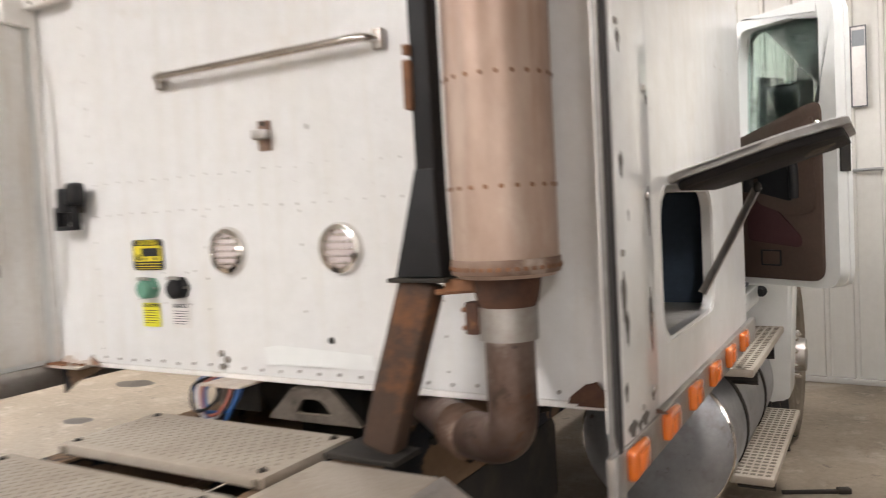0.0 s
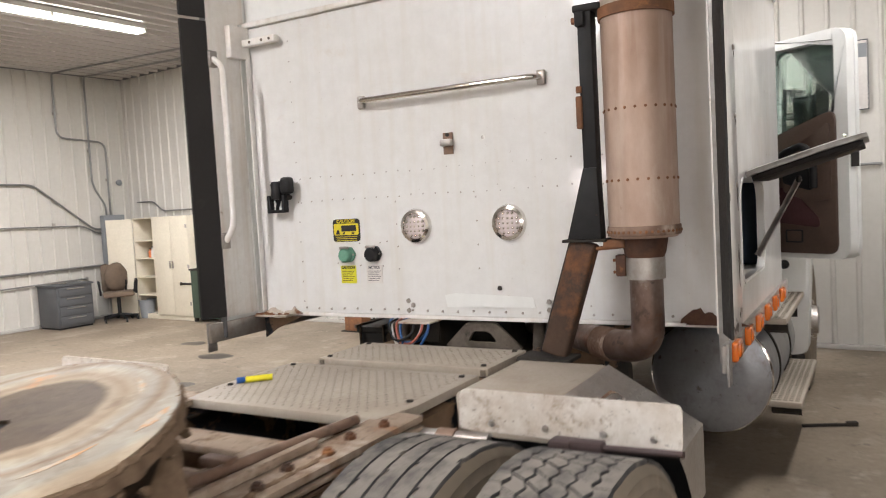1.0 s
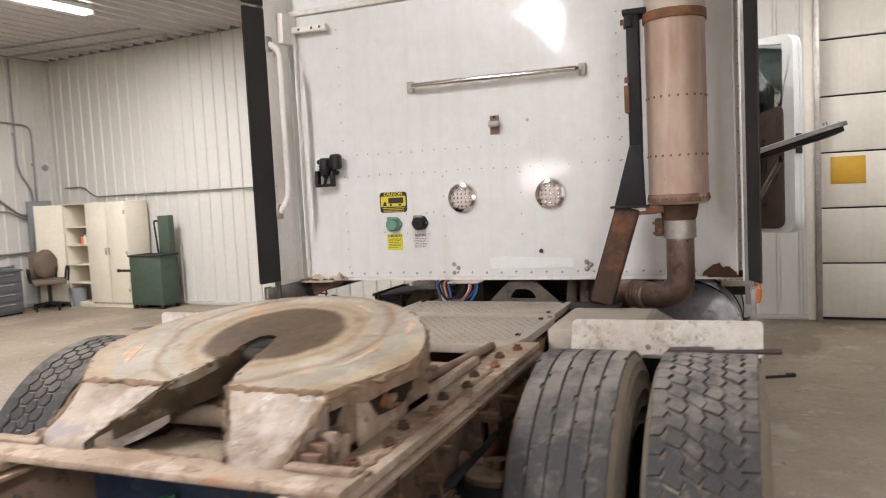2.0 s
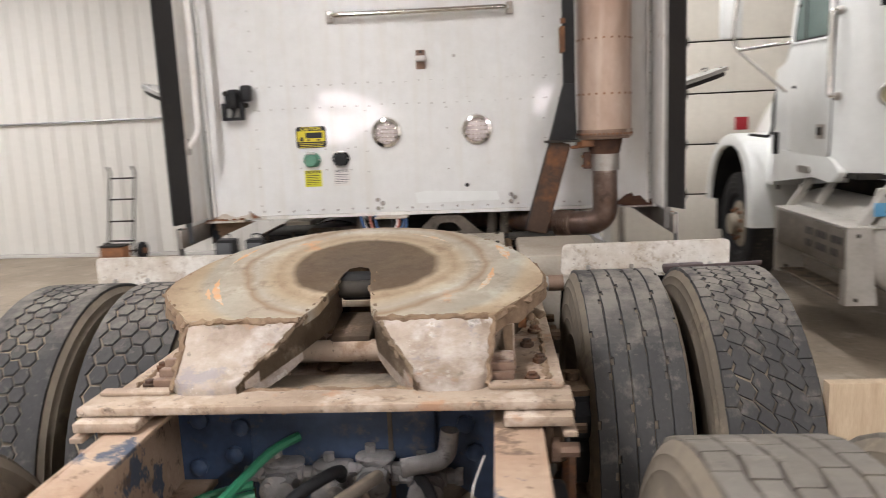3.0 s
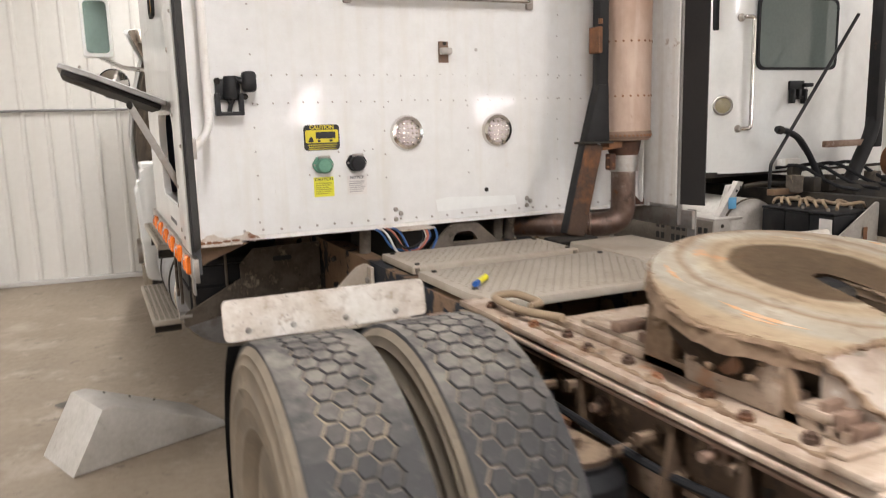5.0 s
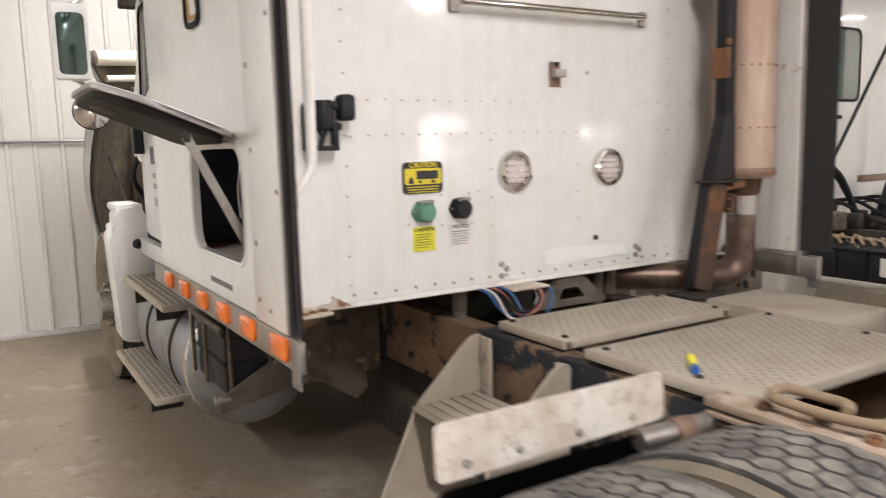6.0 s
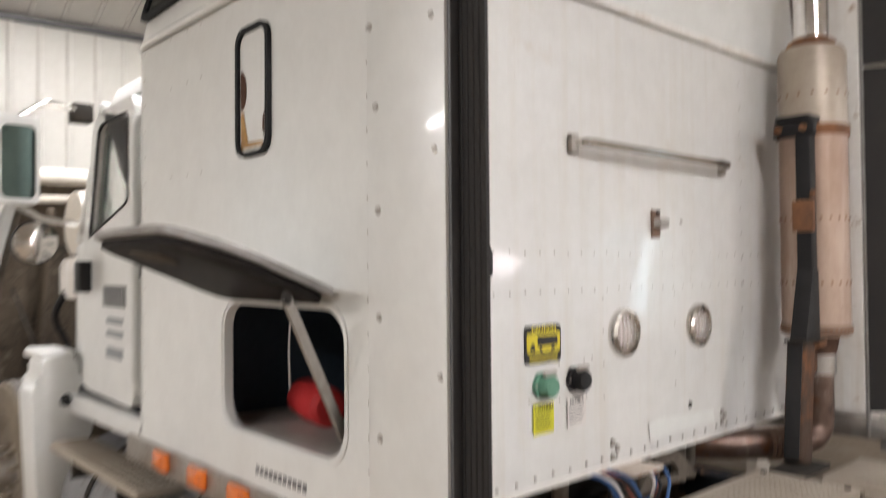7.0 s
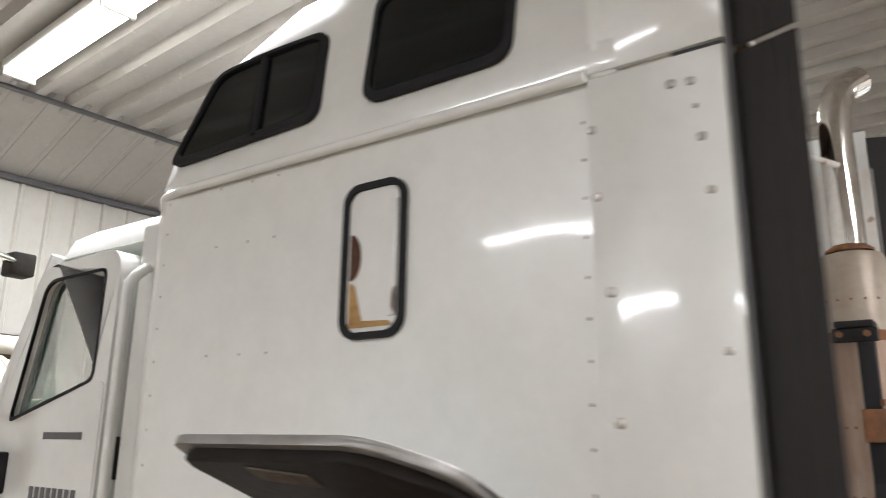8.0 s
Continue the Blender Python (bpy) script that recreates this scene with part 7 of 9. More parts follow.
for s in (-1, 1):
    # cast saddle under the plate: webs with openings, wedge block, stepped outer plates
    web = ring_slab(BM(), [(-2.34, 1.048), (-1.90, 1.048), (-1.92, 1.20), (-2.30, 1.145)], [(-2.27, 1.078), (-2.0, 1.078), (-2.0, 1.155), (-2.24, 1.118)], 0.02, at_x(s * 0.385, s < 0))
    part("pivot_web", web, dirt_lump, fw, "dusty cast web under the plate")
    part("wedge_block", box(BM(), s * 0.36 - 0.03, s * 0.36 + 0.03, -2.40, -2.33, 1.069, 1.092, 0.006, None), dusty_plate, TR)
    for k in range(3):
        part("shim_plate", box(BM(), s * 0.345 - 0.04, s * 0.345 + 0.04, -2.46 + 0.032 * k, -2.438 + 0.032 * k, 1.050, 1.085 + 0.012 * k, 0.004), rusty_pipe, TR)
    part("edge_plate", box(BM(), min(s * 0.470, s * 0.497), max(s * 0.470, s * 0.497), -2.605, -1.145, 1.006, 1.018, 0.003), dusty_plate, TR)
    part("edge_plate", box(BM(), min(s * 0.455, s * 0.484), max(s * 0.455, s * 0.484), -2.50, -1.145, 0.984, 0.994, 0.003), rusty_pipe, TR)
    # bolts, gussets and torn brackets standing out from the web under the angle
    for k in range(15):
        y, z, d = -2.56 + 0.088 * k + random.uniform(-0.02, 0.02), random.choice((0.80, 0.87, 0.93, 0.965)), random.uniform(0.03, 0.085)
        bm = rod(BM(), (s * 0.45, y, z), (s * (0.452 + d), y, z), random.uniform(0.010, 0.017), 8)
        rod(bm, (s * 0.45, y, z), (s * 0.466, y, z), 0.026, 6)
        part("bolt", bm, brown_grime if k % 4 else rusty_pipe, TR)
    for k, y in enumerate((-2.50, -2.32, -2.12, -1.80, -1.60)):
        o = [(s * 0.452, 1.018), (s * (0.475 + 0.012 * (k % 2)), 1.015), (s * (0.495 + 0.012 * (k % 3)), 0.80), (s * 0.48, 0.74), (s * 0.452, 0.72)]
        part("gusset", slab(BM(), soft_poly(o, 0.012, 3), 0.014, at_y(y)), brown_grime, TR)
    part("brake_line", pipe(BM(), [(s * 0.47, -2.62, 0.88), (s * 0.50, -2.35, 0.91), (s * 0.475, -2.05, 0.86), (s * 0.51, -1.75, 0.90), (s * 0.47, -1.35, 0.87)], 0.010, 0.12, 8), rubber_black, TR)
part("cross_bar", rod(BM(), (-0.24, -2.22, 1.068), (0.24, -2.22, 1.068), 0.027, 16), dusty_plate, TR)
random.seed(52)
bm = BM()
for k in range(46):
    ball(bm, (random.uniform(-0.055, 0.055), random.uniform(-2.17, -2.02), 1.05 + random.uniform(0, 0.05)), random.uniform(0.010, 0.026), 1, (1.1, 1.1, 0.8))
for v in bm.verts:
    v.co += Vector((noise.noise(v.co * 60), noise.noise(v.co * 60 + Vector((9, 0, 0))), noise.noise(v.co * 60 + Vector((0, 9, 0))))) * 0.010
part("dirt_clod", bm, throat_dirt, fw, "clods of brown dirt packed in the throat", kind="stuff")
part("release_handle", pipe(BM(), [(-0.42, -1.62, 1.09), (-0.45, -1.45, 1.075), (-0.45, -1.27, 1.08), (-0.36, -1.26, 1.08), (-0.36, -1.42, 1.08), (-0.41, -1.44, 1.08)], 0.012, 0.07), rope_tan, TR, "bent tan release pull handle")
part("pull_rod", rod(BM(), (0.33, -1.85, 1.075), (0.36, -1.28, 1.06), 0.014), rusty_pipe, TR)

# axles, suspension and air plumbing
AX1, AX2, WR = -1.53, -2.93, 0.55
for y in (AX1, AX2):
    ax = part("axle_housing", lathe(BM(), [(0.075, -0.95), (0.08, -0.5), (0.10, -0.33), (0.20, -0.2), (0.235, 0), (0.20, 0.2), (0.10, 0.33), (0.08, 0.5), (0.075, 0.95)], pose(0, y, 0.54, 0, 90, 0), 28), grey_dirty, TR, "dirt-caked drive axle housing")
    part("diff_nose", lathe(BM(), [(0.20, 0), (0.17, 0.16), (0.10, 0.26), (0.07, 0.36)], pose(0, y, 0.56, -90, 0, 0), 24), grey_dirty, ax)
    for s in (-1, 1):
        part("air_spring", lathe(BM(), [(0.11, 0.60), (0.125, 0.64), (0.125, 0.70), (0.105, 0.72), (0.125, 0.74), (0.125, 0.80), (0.10, 0.83), (0.10, 0.845)], pose(s * 0.56, y - 0.34, 0), 24), rubber_black, TR, "black rubber air spring")
        part("spring_plate", lathe(BM(), [(0.06, 0.845), (0.095, 0.845), (0.095, 0.86), (0.02, 0.862), (0.02, 0.885)], pose(s * 0.56, y - 0.34, 0), 20), brown_grime, TR)
        part("shock_absorber", pipe(BM(), [(s * 0.52, y + 0.24, 0.45), (s * 0.50, y + 0.18, 0.72)], 0.045, 0.02, 14), rubber_black, TR)
        part("shock_rod", pipe(BM(), [(s * 0.50, y + 0.18, 0.72), (s * 0.495, y + 0.165, 0.86)], 0.022, 0.02, 10), dull_steel, TR)
        part("shock_bolt", rod(BM(), (s * 0.44, y + 0.165, 0.86), (s * 0.555, y + 0.165, 0.86), 0.022, 8), rusty_pipe, TR)
        part("hanger", box(BM(), min(s * 0.44, s * 0.47), max(s * 0.44, s * 0.47), y - 0.1, y + 0.30, 0.66, 0.94, 0.01), frame_side, TR)
        part("trailing_arm", box(BM(), s * 0.55 - 0.05, s * 0.55 + 0.05, y - 0.45, y + 0.55, 0.47, 0.57, 0.02), grey_dirty, TR)
        part("brake_chamber", lathe(BM(), [(0.05, 0), (0.085, 0.02), (0.09, 0.08), (0.085, 0.1), (0.09, 0.12), (0.085, 0.19), (0.05, 0.21)], pose(s * 0.46, y - 0.22, 0.62, 70, 0, 0), 20), grey_dirty, TR)
        bm = BM()
        for k in range(7):
            rod(bm, (s * 0.452, y + random.uniform(-0.5, 0.5), 0.78 + 0.03 * (k % 5)), (s * 0.495, y + random.uniform(-0.5, 0.5), 0.78 + 0.03 * (k % 5)), 0.015, 6)
        part("hanger_bolts", bm, rust, TR, kind="stuff")

# relay valves, green air line and hoses behind the mount
VY = -2.31
for x, z, w in ((-0.16, 0.80, 0.085), (-0.04, 0.79, 0.065), (0.06, 0.81, 0.06), (0.18, 0.79, 0.07)):
    bm = BM()
    box(bm, x - w / 2, x + w / 2, VY - 0.04, VY + 0.04, z - 0.04, z + 0.035, 0.014)
    for q in range(3):
        rod(bm, (x - w * 0.4 + w * 0.4 * q, VY - 0.055, z + 0.012 - 0.02 * (q % 2)), (x - w * 0.4 + w * 0.4 * q, VY, z + 0.012 - 0.02 * (q % 2)), 0.008, 6)
    rod(bm, (x - w * 0.2, VY, z + 0.03), (x - w * 0.2, VY, z + 0.058), 0.013, 6)
    rod(bm, (x + w * 0.3, VY - 0.09, z), (x + w * 0.3, VY, z), 0.02, 8)
    rod(bm, (x - w * 0.8, VY + 0.01, z - 0.005), (x + w * 0.8, VY + 0.01, z - 0.005), 0.017, 8)
    lathe(bm, [(0.035, 0), (0.04, 0.01), (0.04, 0.03), (0.02, 0.04)], pose(x, VY - 0.05, z - 0.01, 90, 0, 0), 12)
    for q in (-1, 1):
        lathe(bm, [(0.0, 0), (0.024, 0), (0.024, 0.012), (0.017, 0.014), (0.017, 0.034), (0.021, 0.036), (0.021, 0.05), (0, 0.05)], pose(x + q * w * 0.45, VY - 0.02, z + 0.006, 0, 90 * q, 0), 8)
        lathe(bm, [(0.030, -0.004), (0.036, 0), (0.036, 0.006), (0.030, 0.01)], pose(x + q * w * 0.2, VY - 0.01, z + 0.03), 12)
    for q in range(4):
        rod(bm, (x + 0.026 * math.cos(q * 1.57 + 0.6), VY - 0.062, z - 0.01 + 0.026 * math.sin(q * 1.57 + 0.6)), (x + 0.026 * math.cos(q * 1.57 + 0.6), VY - 0.09, z - 0.01 + 0.026 * math.sin(q * 1.57 + 0.6)), 0.006, 6)
    for v in bm.verts:
        v.co += Vector((noise.noise(v.co * 40), noise.noise(v.co * 40 + Vector((9, 0, 0))), noise.noise(v.co * 40 + Vector((0, 9, 0))))) * 0.003
    part("relay_valve", bm, valve_dust, TR, "dust-caked grey air relay valve")
part("green_air_line", pipe(BM(), [(-0.12, -2.31, 0.89), (-0.17, -2.36, 0.88), (-0.28, -2.55, 0.80), (-0.30, -2.95, 0.76), (-0.30, -3.3, 0.74)], 0.0115, 0.08, 8), green_hose, TR, "bright green air line")
part("green_air_line", pipe(BM(), [(-0.20, -2.42, 0.80), (-0.25, -2.45, 0.80), (-0.32, -2.6, 0.77), (-0.33, -3.0, 0.74)], 0.0115, 0.08, 8), green_hose, TR)
part("green_air_line", pipe(BM(), [(-0.21, -2.39, 0.81), (-0.31, -2.42, 0.80), (-0.40, -2.50, 0.78)], 0.010, 0.05, 8), green_hose, TR)
for k, (x0, x1, r) in enumerate(((-0.02, -0.12, 0.014), (0.06, -0.05, 0.015), (0.16, 0.24, 0.013), (0.02, 0.14, 0.010))):
    part("air_hose", pipe(BM(), [(x0, VY - 0.04, 0.80), (x0 + 0.03, VY - 0.14, 0.88 - 0.02 * k), (x1, VY - 0.26, 0.84 - 0.03 * k), (x1 + 0.08, VY - 0.36, 0.72), (x1 + 0.02, VY - 0.48, 0.60)], r, 0.09, 10), grey_dirty if k % 2 else rubber_black, TR, "dusty rubber air hose")
part("elbow_fitting", pipe(BM(), [(0.13, -2.40, 0.85), (0.23, -2.38, 0.86), (0.24, -2.38, 0.93)], 0.021, 0.03, 10), valve_dust, TR)
part("torque_rod", rod(BM(), (-0.1, -3.25, 0.70), (0.40, -3.15, 0.78), 0.028), blue_frame, TR)
part("wire", pipe(BM(), [(0.32, -2.60, 0.97), (0.29, -2.62, 0.90), (0.30, -2.66, 0.82)], 0.002, 0.05, 5), label_white, TR)


# ---- wheels ----
def tyre_casing(bm, R, w):
    half = [(0.29, 0.36), (0.325, 0.465), (0.335, 0.485), (0.343, 0.475), (0.38, 0.508), (0.388, 0.52), (0.396, 0.511), (0.43, 0.518), (0.437, 0.528), (0.445, 0.517), (R - 0.062, 0.498), (R - 0.057, 0.506), (R - 0.05, 0.493), (R - 0.034, 0.482), (R - 0.03, 0.487), (R - 0.024, 0.47)]
    prof = [(r, -w * q) for r, q in half] + [ (R - 0.016, -w * 0.455), (R - 0.007, -w * 0.43), (R - 0.006, 0), (R - 0.007, w * 0.43), (R - 0.016, w * 0.455),
            ] + [(r, w * q) for r, q in half[::-1]]
    return lathe(bm, prof, IDENT, 72)


def tread_blocks(bm, R, w, style):
    """Raised blocks round the tyre. style 0: hexagonal blocks between solid shoulder ribs; 2: larger hexagonal blocks; 1: smooth ribs with thin notched grooves; 3: long rib blocks; 4: skewed worn blocks; 5: worn scalloped blocks with thin cuts."""
    def put(corners, qa=0.90):
        if qa < 1:
            ja, jz = (0.0030, 0.0016) if style == 5 else (0.004, 0.0016)
            corners = [(a + random.uniform(-ja, ja), z + random.uniform(-jz, jz)) for a, z in corners]
        ca, cz = sum(c[0] for c in corners) / len(corners), sum(c[1] for c in corners) / len(corners)
        rings = []
        for rr, q in ((R - 0.011, 1.0), (R - 0.0025, 1.0), (R, 0.90)):
            rings.append([bm.verts.new((rr * math.cos(ca + (a - ca) * (1 - (1 - q) * (1 - qa) * 10)), rr * math.sin(ca + (a - ca) * (1 - (1 - q) * (1 - qa) * 10)), cz + (z - cz) * q)) for a, z in corners])
        bm.faces.new(rings[2])
        k = len(corners)
        for lo_r, hi_r in zip(rings, rings[1:]):
            for i in range(k):
                bm.faces.new((lo_r[i], lo_r[(i + 1) % k], hi_r[(i + 1) % k], hi_r[i]))
    if style == 4:
        # worn tread: skewed blocks in five rows with thin zigzag cuts
        n, cols = 40, 6
        cw = w * 0.87 / cols
        for c in range(cols):
            zc = -w * 0.435 + cw * (c + 0.5)
            for i in range(n):
                da = 2 * math.pi / n
                a, sk = da * (i + 0.5 * (c % 2) + random.uniform(-0.05, 0.05)), da * 0.16 * (1 if c % 2 else -1)
                hw, e = cw / 2 - 0.0007, random.uniform(0.465, 0.49)
                put([(a - da * e + sk, zc - hw), (a + da * e + sk, zc - hw), (a + da * e - sk, zc + hw), (a - da * e - sk, zc + hw)], 0.97)
    elif style == 5:
        # scalloped rows: zigzag grooves round the tyre, slanting cuts across it, broad plain shoulders
        n, cols, cw = 66, 4, 0.044
        da = 2 * math.pi / n
        for c in range(-1, cols + 1):
            zl, zr = (c - cols / 2) * cw, (c + 1 - cols / 2) * cw
            zl, zr = max(zl, -w * 0.445), min(zr, w * 0.445)
            for i in range(n):
                a = da * (i + 0.5 * (c % 2)) + random.uniform(-0.005, 0.005)
                e, g, k = random.uniform(0.455, 0.50), random.uniform(0.0008, 0.0022), 0.0065
                sk = da * (0.30 if c % 2 else 0.18)
                kl, kr = (0.0, k) if c < 0 else ((k, 0.0) if c == cols else (k, k))
                if c in (-1, cols):
                    e, sk = 0.5, 0.0
                put([(a - da * e - sk, zl + g - kl), (a - sk, zl + g + kl), (a + da * e - sk, zl + g - kl), (a + da * e + sk, zr - g - kr), (a + sk, zr - g + kr), (a - da * e + sk, zr - g - kr)], 0.96)
    elif style in (0, 2):
        n, cols, g, cw = (62, 3, 0.0036, 0.041) if style == 0 else (54, 4, 0.0034, 0.046)
        da = 2 * math.pi / n
        for c in range(-1, cols + 1):
            zc = (c - (cols - 1) / 2) * cw
            for i in range(n):
                a = da * (i + 0.5 * (c % 2))
                ka, kz = 0.5 - g / (da * R), cw - g
                if c in (-1, cols):
                    sg, e = (1 if c == cols else -1), w * 0.445
                    z0 = abs(zc) - kz * 0.62
                    put([(a - da * ka, sg * (z0 + cw * 0.33)), (a, sg * z0), (a + da * ka, sg * (z0 + cw * 0.33)), (a + da * 0.5, sg * (z0 + cw * 0.45)), (a + da * 0.5, sg * e), (a - da * 0.5, sg * e), (a - da * 0.5, sg * (z0 + cw * 0.45))], 1.0)
                else:
                    put([(a - da * ka, zc - kz / 3), (a, zc - kz * 2 / 3), (a + da * ka, zc - kz / 3), (a + da * ka, zc + kz / 3), (a, zc + kz * 2 / 3), (a - da * ka, zc + kz / 3)])
    elif style == 3:
        # worn ribs cut into long blocks, with broad ragged grooves between them
        n, cols = 46, 5
        cw, da = w * 0.86 / cols, 2 * math.pi / n
        for c in range(cols):
            zc = -w * 0.43 + cw * (c + 0.5)
            for i in range(n):
                a, k = da * (i + 0.3 * c), 0.0034 * (-1) ** i + random.uniform(-0.0022, 0.0022)
                hw = cw / 2 - 0.0022
                e = 0.465 if c in (0, cols - 1) or (i + 2 * c) % 2 else 0.5
                put([(a - da * e, zc - hw + k), (a, zc - hw + k * 0.2), (a + da * 0.49, zc - hw - k), (a + da * 0.49, zc + hw - k), (a, zc + hw + k * 0.6), (a - da * e, zc + hw + k)], 0.985)
    else:
        # nearly smooth ribs: thin ragged grooves with short notches beside them
        n, cols = 156, 5
        cw, da = w * 0.88 / cols, 2 * math.pi / n
        for c in range(cols):
            zc = -w * 0.44 + cw * (c + 0.5)
            jag = [random.uniform(-0.0011, 0.0011) for i in range(n + 1)]
            jag[n] = jag[0]
            for i in range(n):
                a, notch = da * i, (0.0075 if (i + 2 * c) % 6 == 0 else 0.0)
                lo, hi = zc - cw / 2 + 0.0012, zc + cw / 2 - 0.0012
                na, nb = (notch, 0.0) if i % 12 < 6 else (0.0, notch)
                put([(a - da * 0.5, lo + jag[i] + na), (a + da * 0.5, lo + jag[i + 1] + na), (a + da * 0.5, hi + jag[i + 1] - nb), (a - da * 0.5, hi + jag[i] - nb)], 1.0)
    return bm


WHEELS = {}


def wheel(y, x, style, spin, label, outer=False, s=1, parent=TR, R=WR, z=None, rubber=None):
    """One tyre on its rim; meshes are shared between alike wheels."""
    rubber = rubber or tyre_rubber
    key = (style, outer, rubber.name)
    if key not in WHEELS:
        c = part("tyre", tyre_casing(BM(), WR, 0.285), rubber_black if rubber is tyre_dark else tyre_side)
        c.data.materials.append(dusty_groove if rubber is tyre_dusty else tyre_groove)
        for p in c.data.polygons:
            if abs(p.center.z) < 0.125 and p.center.xy.length > WR - 0.03:
                p.material_index = 1
        t = part("tread", tread_blocks(BM(), WR, 0.285, style), rubber, None, "", "stuff")
        prof = [(0.285, -0.10), (0.298, -0.105), (0.298, 0.105), (0.285, 0.10), (0.27, 0.05), (0.24, -0.02), (0.13, -0.04), (0.13, -0.05), (0.25, -0.03), (0.275, -0.06)]
        r = part("rim", lathe(BM(), prof, IDENT, 40, True), dull_steel)
        WHEELS[key] = (c.data, t.data, r.data)
        for o in (c, t, r):
            bpy.data.objects.remove(o)
    c, t, r = WHEELS[key]
    m = pose(x, y, (R if z is None else z), 0, 90 * s, 0) @ pose(0, 0, 0, 0, 0, spin) @ Matrix.Diagonal((R / WR, R / WR, 1, 1))
    ob = new("tyre", c)
    ob.parent, ob.matrix_basis = parent, m
    tagged(ob, label)
    for nm, d in (("tread", t), ("rim", r)):
        k = new(nm, d)
        k.parent = ob
        if nm == "tread":
            tagged(k, "worn tread blocks with dirt in the grooves", kind="stuff")
    return ob


for s in (-1, 1):
    wheel(AX1, s * 1.075, 5 if s > 0 else 0, 11, "outer drive tyre with worn scalloped tread blocks" if s > 0 else "outer drive tyre with small hexagonal tread blocks", True, s)
    wheel(AX1, s * 0.735, 1 if s > 0 else 2, 23, "inner drive tyre with worn straight ribs" if s > 0 else "inner drive tyre with worn hexagonal tread", False, s)
    wheel(AX2, s * 1.11, 4, 37, "outer rear tyre with dusty tread", True, s, rubber=tyre_dusty)
    wheel(AX2, s * 0.77, 3, 5, "inner rear tyre with worn dusty ribs", False, s, rubber=tyre_dusty)
    for y in (AX1, AX2):
        part("hub", lathe(BM(), [(0.16, 0.62), (0.16, 0.98), (0.14, 1.0), (0.10, 1.02), (0.10, 1.12), (0, 1.13)], pose(0, y, WR, 0, 90 * s, 0), 28), dark_metal, TR, "dark wheel hub")


# ---- the truck: cab, doors, hood, tanks and steps ----
CX = 1.03
bm = BM()
secs = [(1.15, 1.02, 1.60, 3.05), (1.9, 1.02, 1.60, 3.05), (2.0, 1.02, 1.60, 3.02), (2.50, 0.98, 1.60, 2.80), (2.60, 0.97, 1.60, 2.60), (2.68, 0.95, 1.60, 2.56), (2.72, 0.90, 1.62, 2.48), (2.735, 0.75, 1.65, 2.36)]
# rear posts, floor, roof and cowl leave the door openings free
roof_r = []
for z, hx, y0, y1 in secs[4:]:
    c = 0.08
    pts = [(-hx, y0), (-hx, (y0 + y1) / 2), (-hx, y1 - c), (-hx + c, y1), (0, y1 + 0.05), (hx - c, y1), (hx, y1 - c), (hx, (y0 + y1) / 2), (hx, y0), (0, y0)]
    roof_r.append([bm.verts.new((x, y, z)) for x, y in pts])
for a, b in zip(roof_r, roof_r[1:]):
    for k in range(10):
        bm.faces.new((a[k], a[(k + 1) % 10], b[(k + 1) % 10], b[k]))
bm.faces.new(roof_r[-1])
bm.faces.new(roof_r[0][::-1])
cab = part("cab_roof", bm, clean_white, TR, "white cab roof")
part("cab_floor", box(BM(), -1.0, 1.0, 1.6, 3.1, 1.08, 1.16, 0.01), interior_dark, TR)
part("cab_rear_wall", box(BM(), -1.0, 1.0, 1.585, 1.605, 1.1, 2.62), interior_dark, TR)
cowl = part("cowl", box(BM(), -0.98, 0.98, 2.82, 3.06, 1.1, 1.92, 0.03), clean_white, TR, "white cowl below the windscreen")
for s in (-1, 1):
    part("rear_post", box(BM(), s * 0.985 - 0.045, s * 0.985 + 0.045, 1.605, 1.86, 1.1, 2.63, 0.01), clean_white, TR)
    part("windscreen_post", pipe(BM(), [(s * 0.965, 2.56, 2.62), (s * 1.0, 2.84, 1.92)], 0.035), clean_white, TR)
    part("sill", box(BM(), s * 1.0 - 0.05, s * 1.0 + 0.05, 1.62, 3.1, 1.02, 1.12, 0.01), clean_white, TR)
    part("entry_handle", pipe(BM(), [(s * 1.05, 1.77, 2.46), (s * 1.12, 1.77, 2.40), (s * 1.12, 1.77, 1.30), (s * 1.05, 1.77, 1.24)], 0.019, 0.08), clean_white, TR, "tall white entry grab handle")
    part("seat", box(BM(), s * 0.5 - 0.26, s * 0.5 + 0.26, 1.85, 2.35, 1.45, 1.62, 0.05), interior_dark, TR, "dark cab seat")
    part("seat_back", box(BM(), s * 0.5 - 0.25, s * 0.5 + 0.25, 1.75, 1.9, 1.6, 2.3, 0.06), interior_dark, TR)
bm = BM()
bm.faces.new([bm.verts.new(v) for v in ((-0.96, 2.86, 1.92), (0.96, 2.86, 1.92), (0.93, 2.58, 2.61), (-0.93, 2.58, 2.61))])
bmesh.ops.solidify(bm, geom=list(bm.faces), thickness=0.006)
part("windscreen", bm, green_glass, TR, "green tinted windscreen")
part("dashboard", box(BM(), -0.95, 0.95, 2.55, 2.82, 1.45, 1.88, 0.06), interior_dark, TR)
part("steering_wheel", lathe(BM(), [(0.215, -0.012), (0.235, -0.012), (0.235, 0.012), (0.215, 0.012)], pose(-0.5, 2.38, 1.86, 55, 0, 0), 28, True), plastic_black, TR)


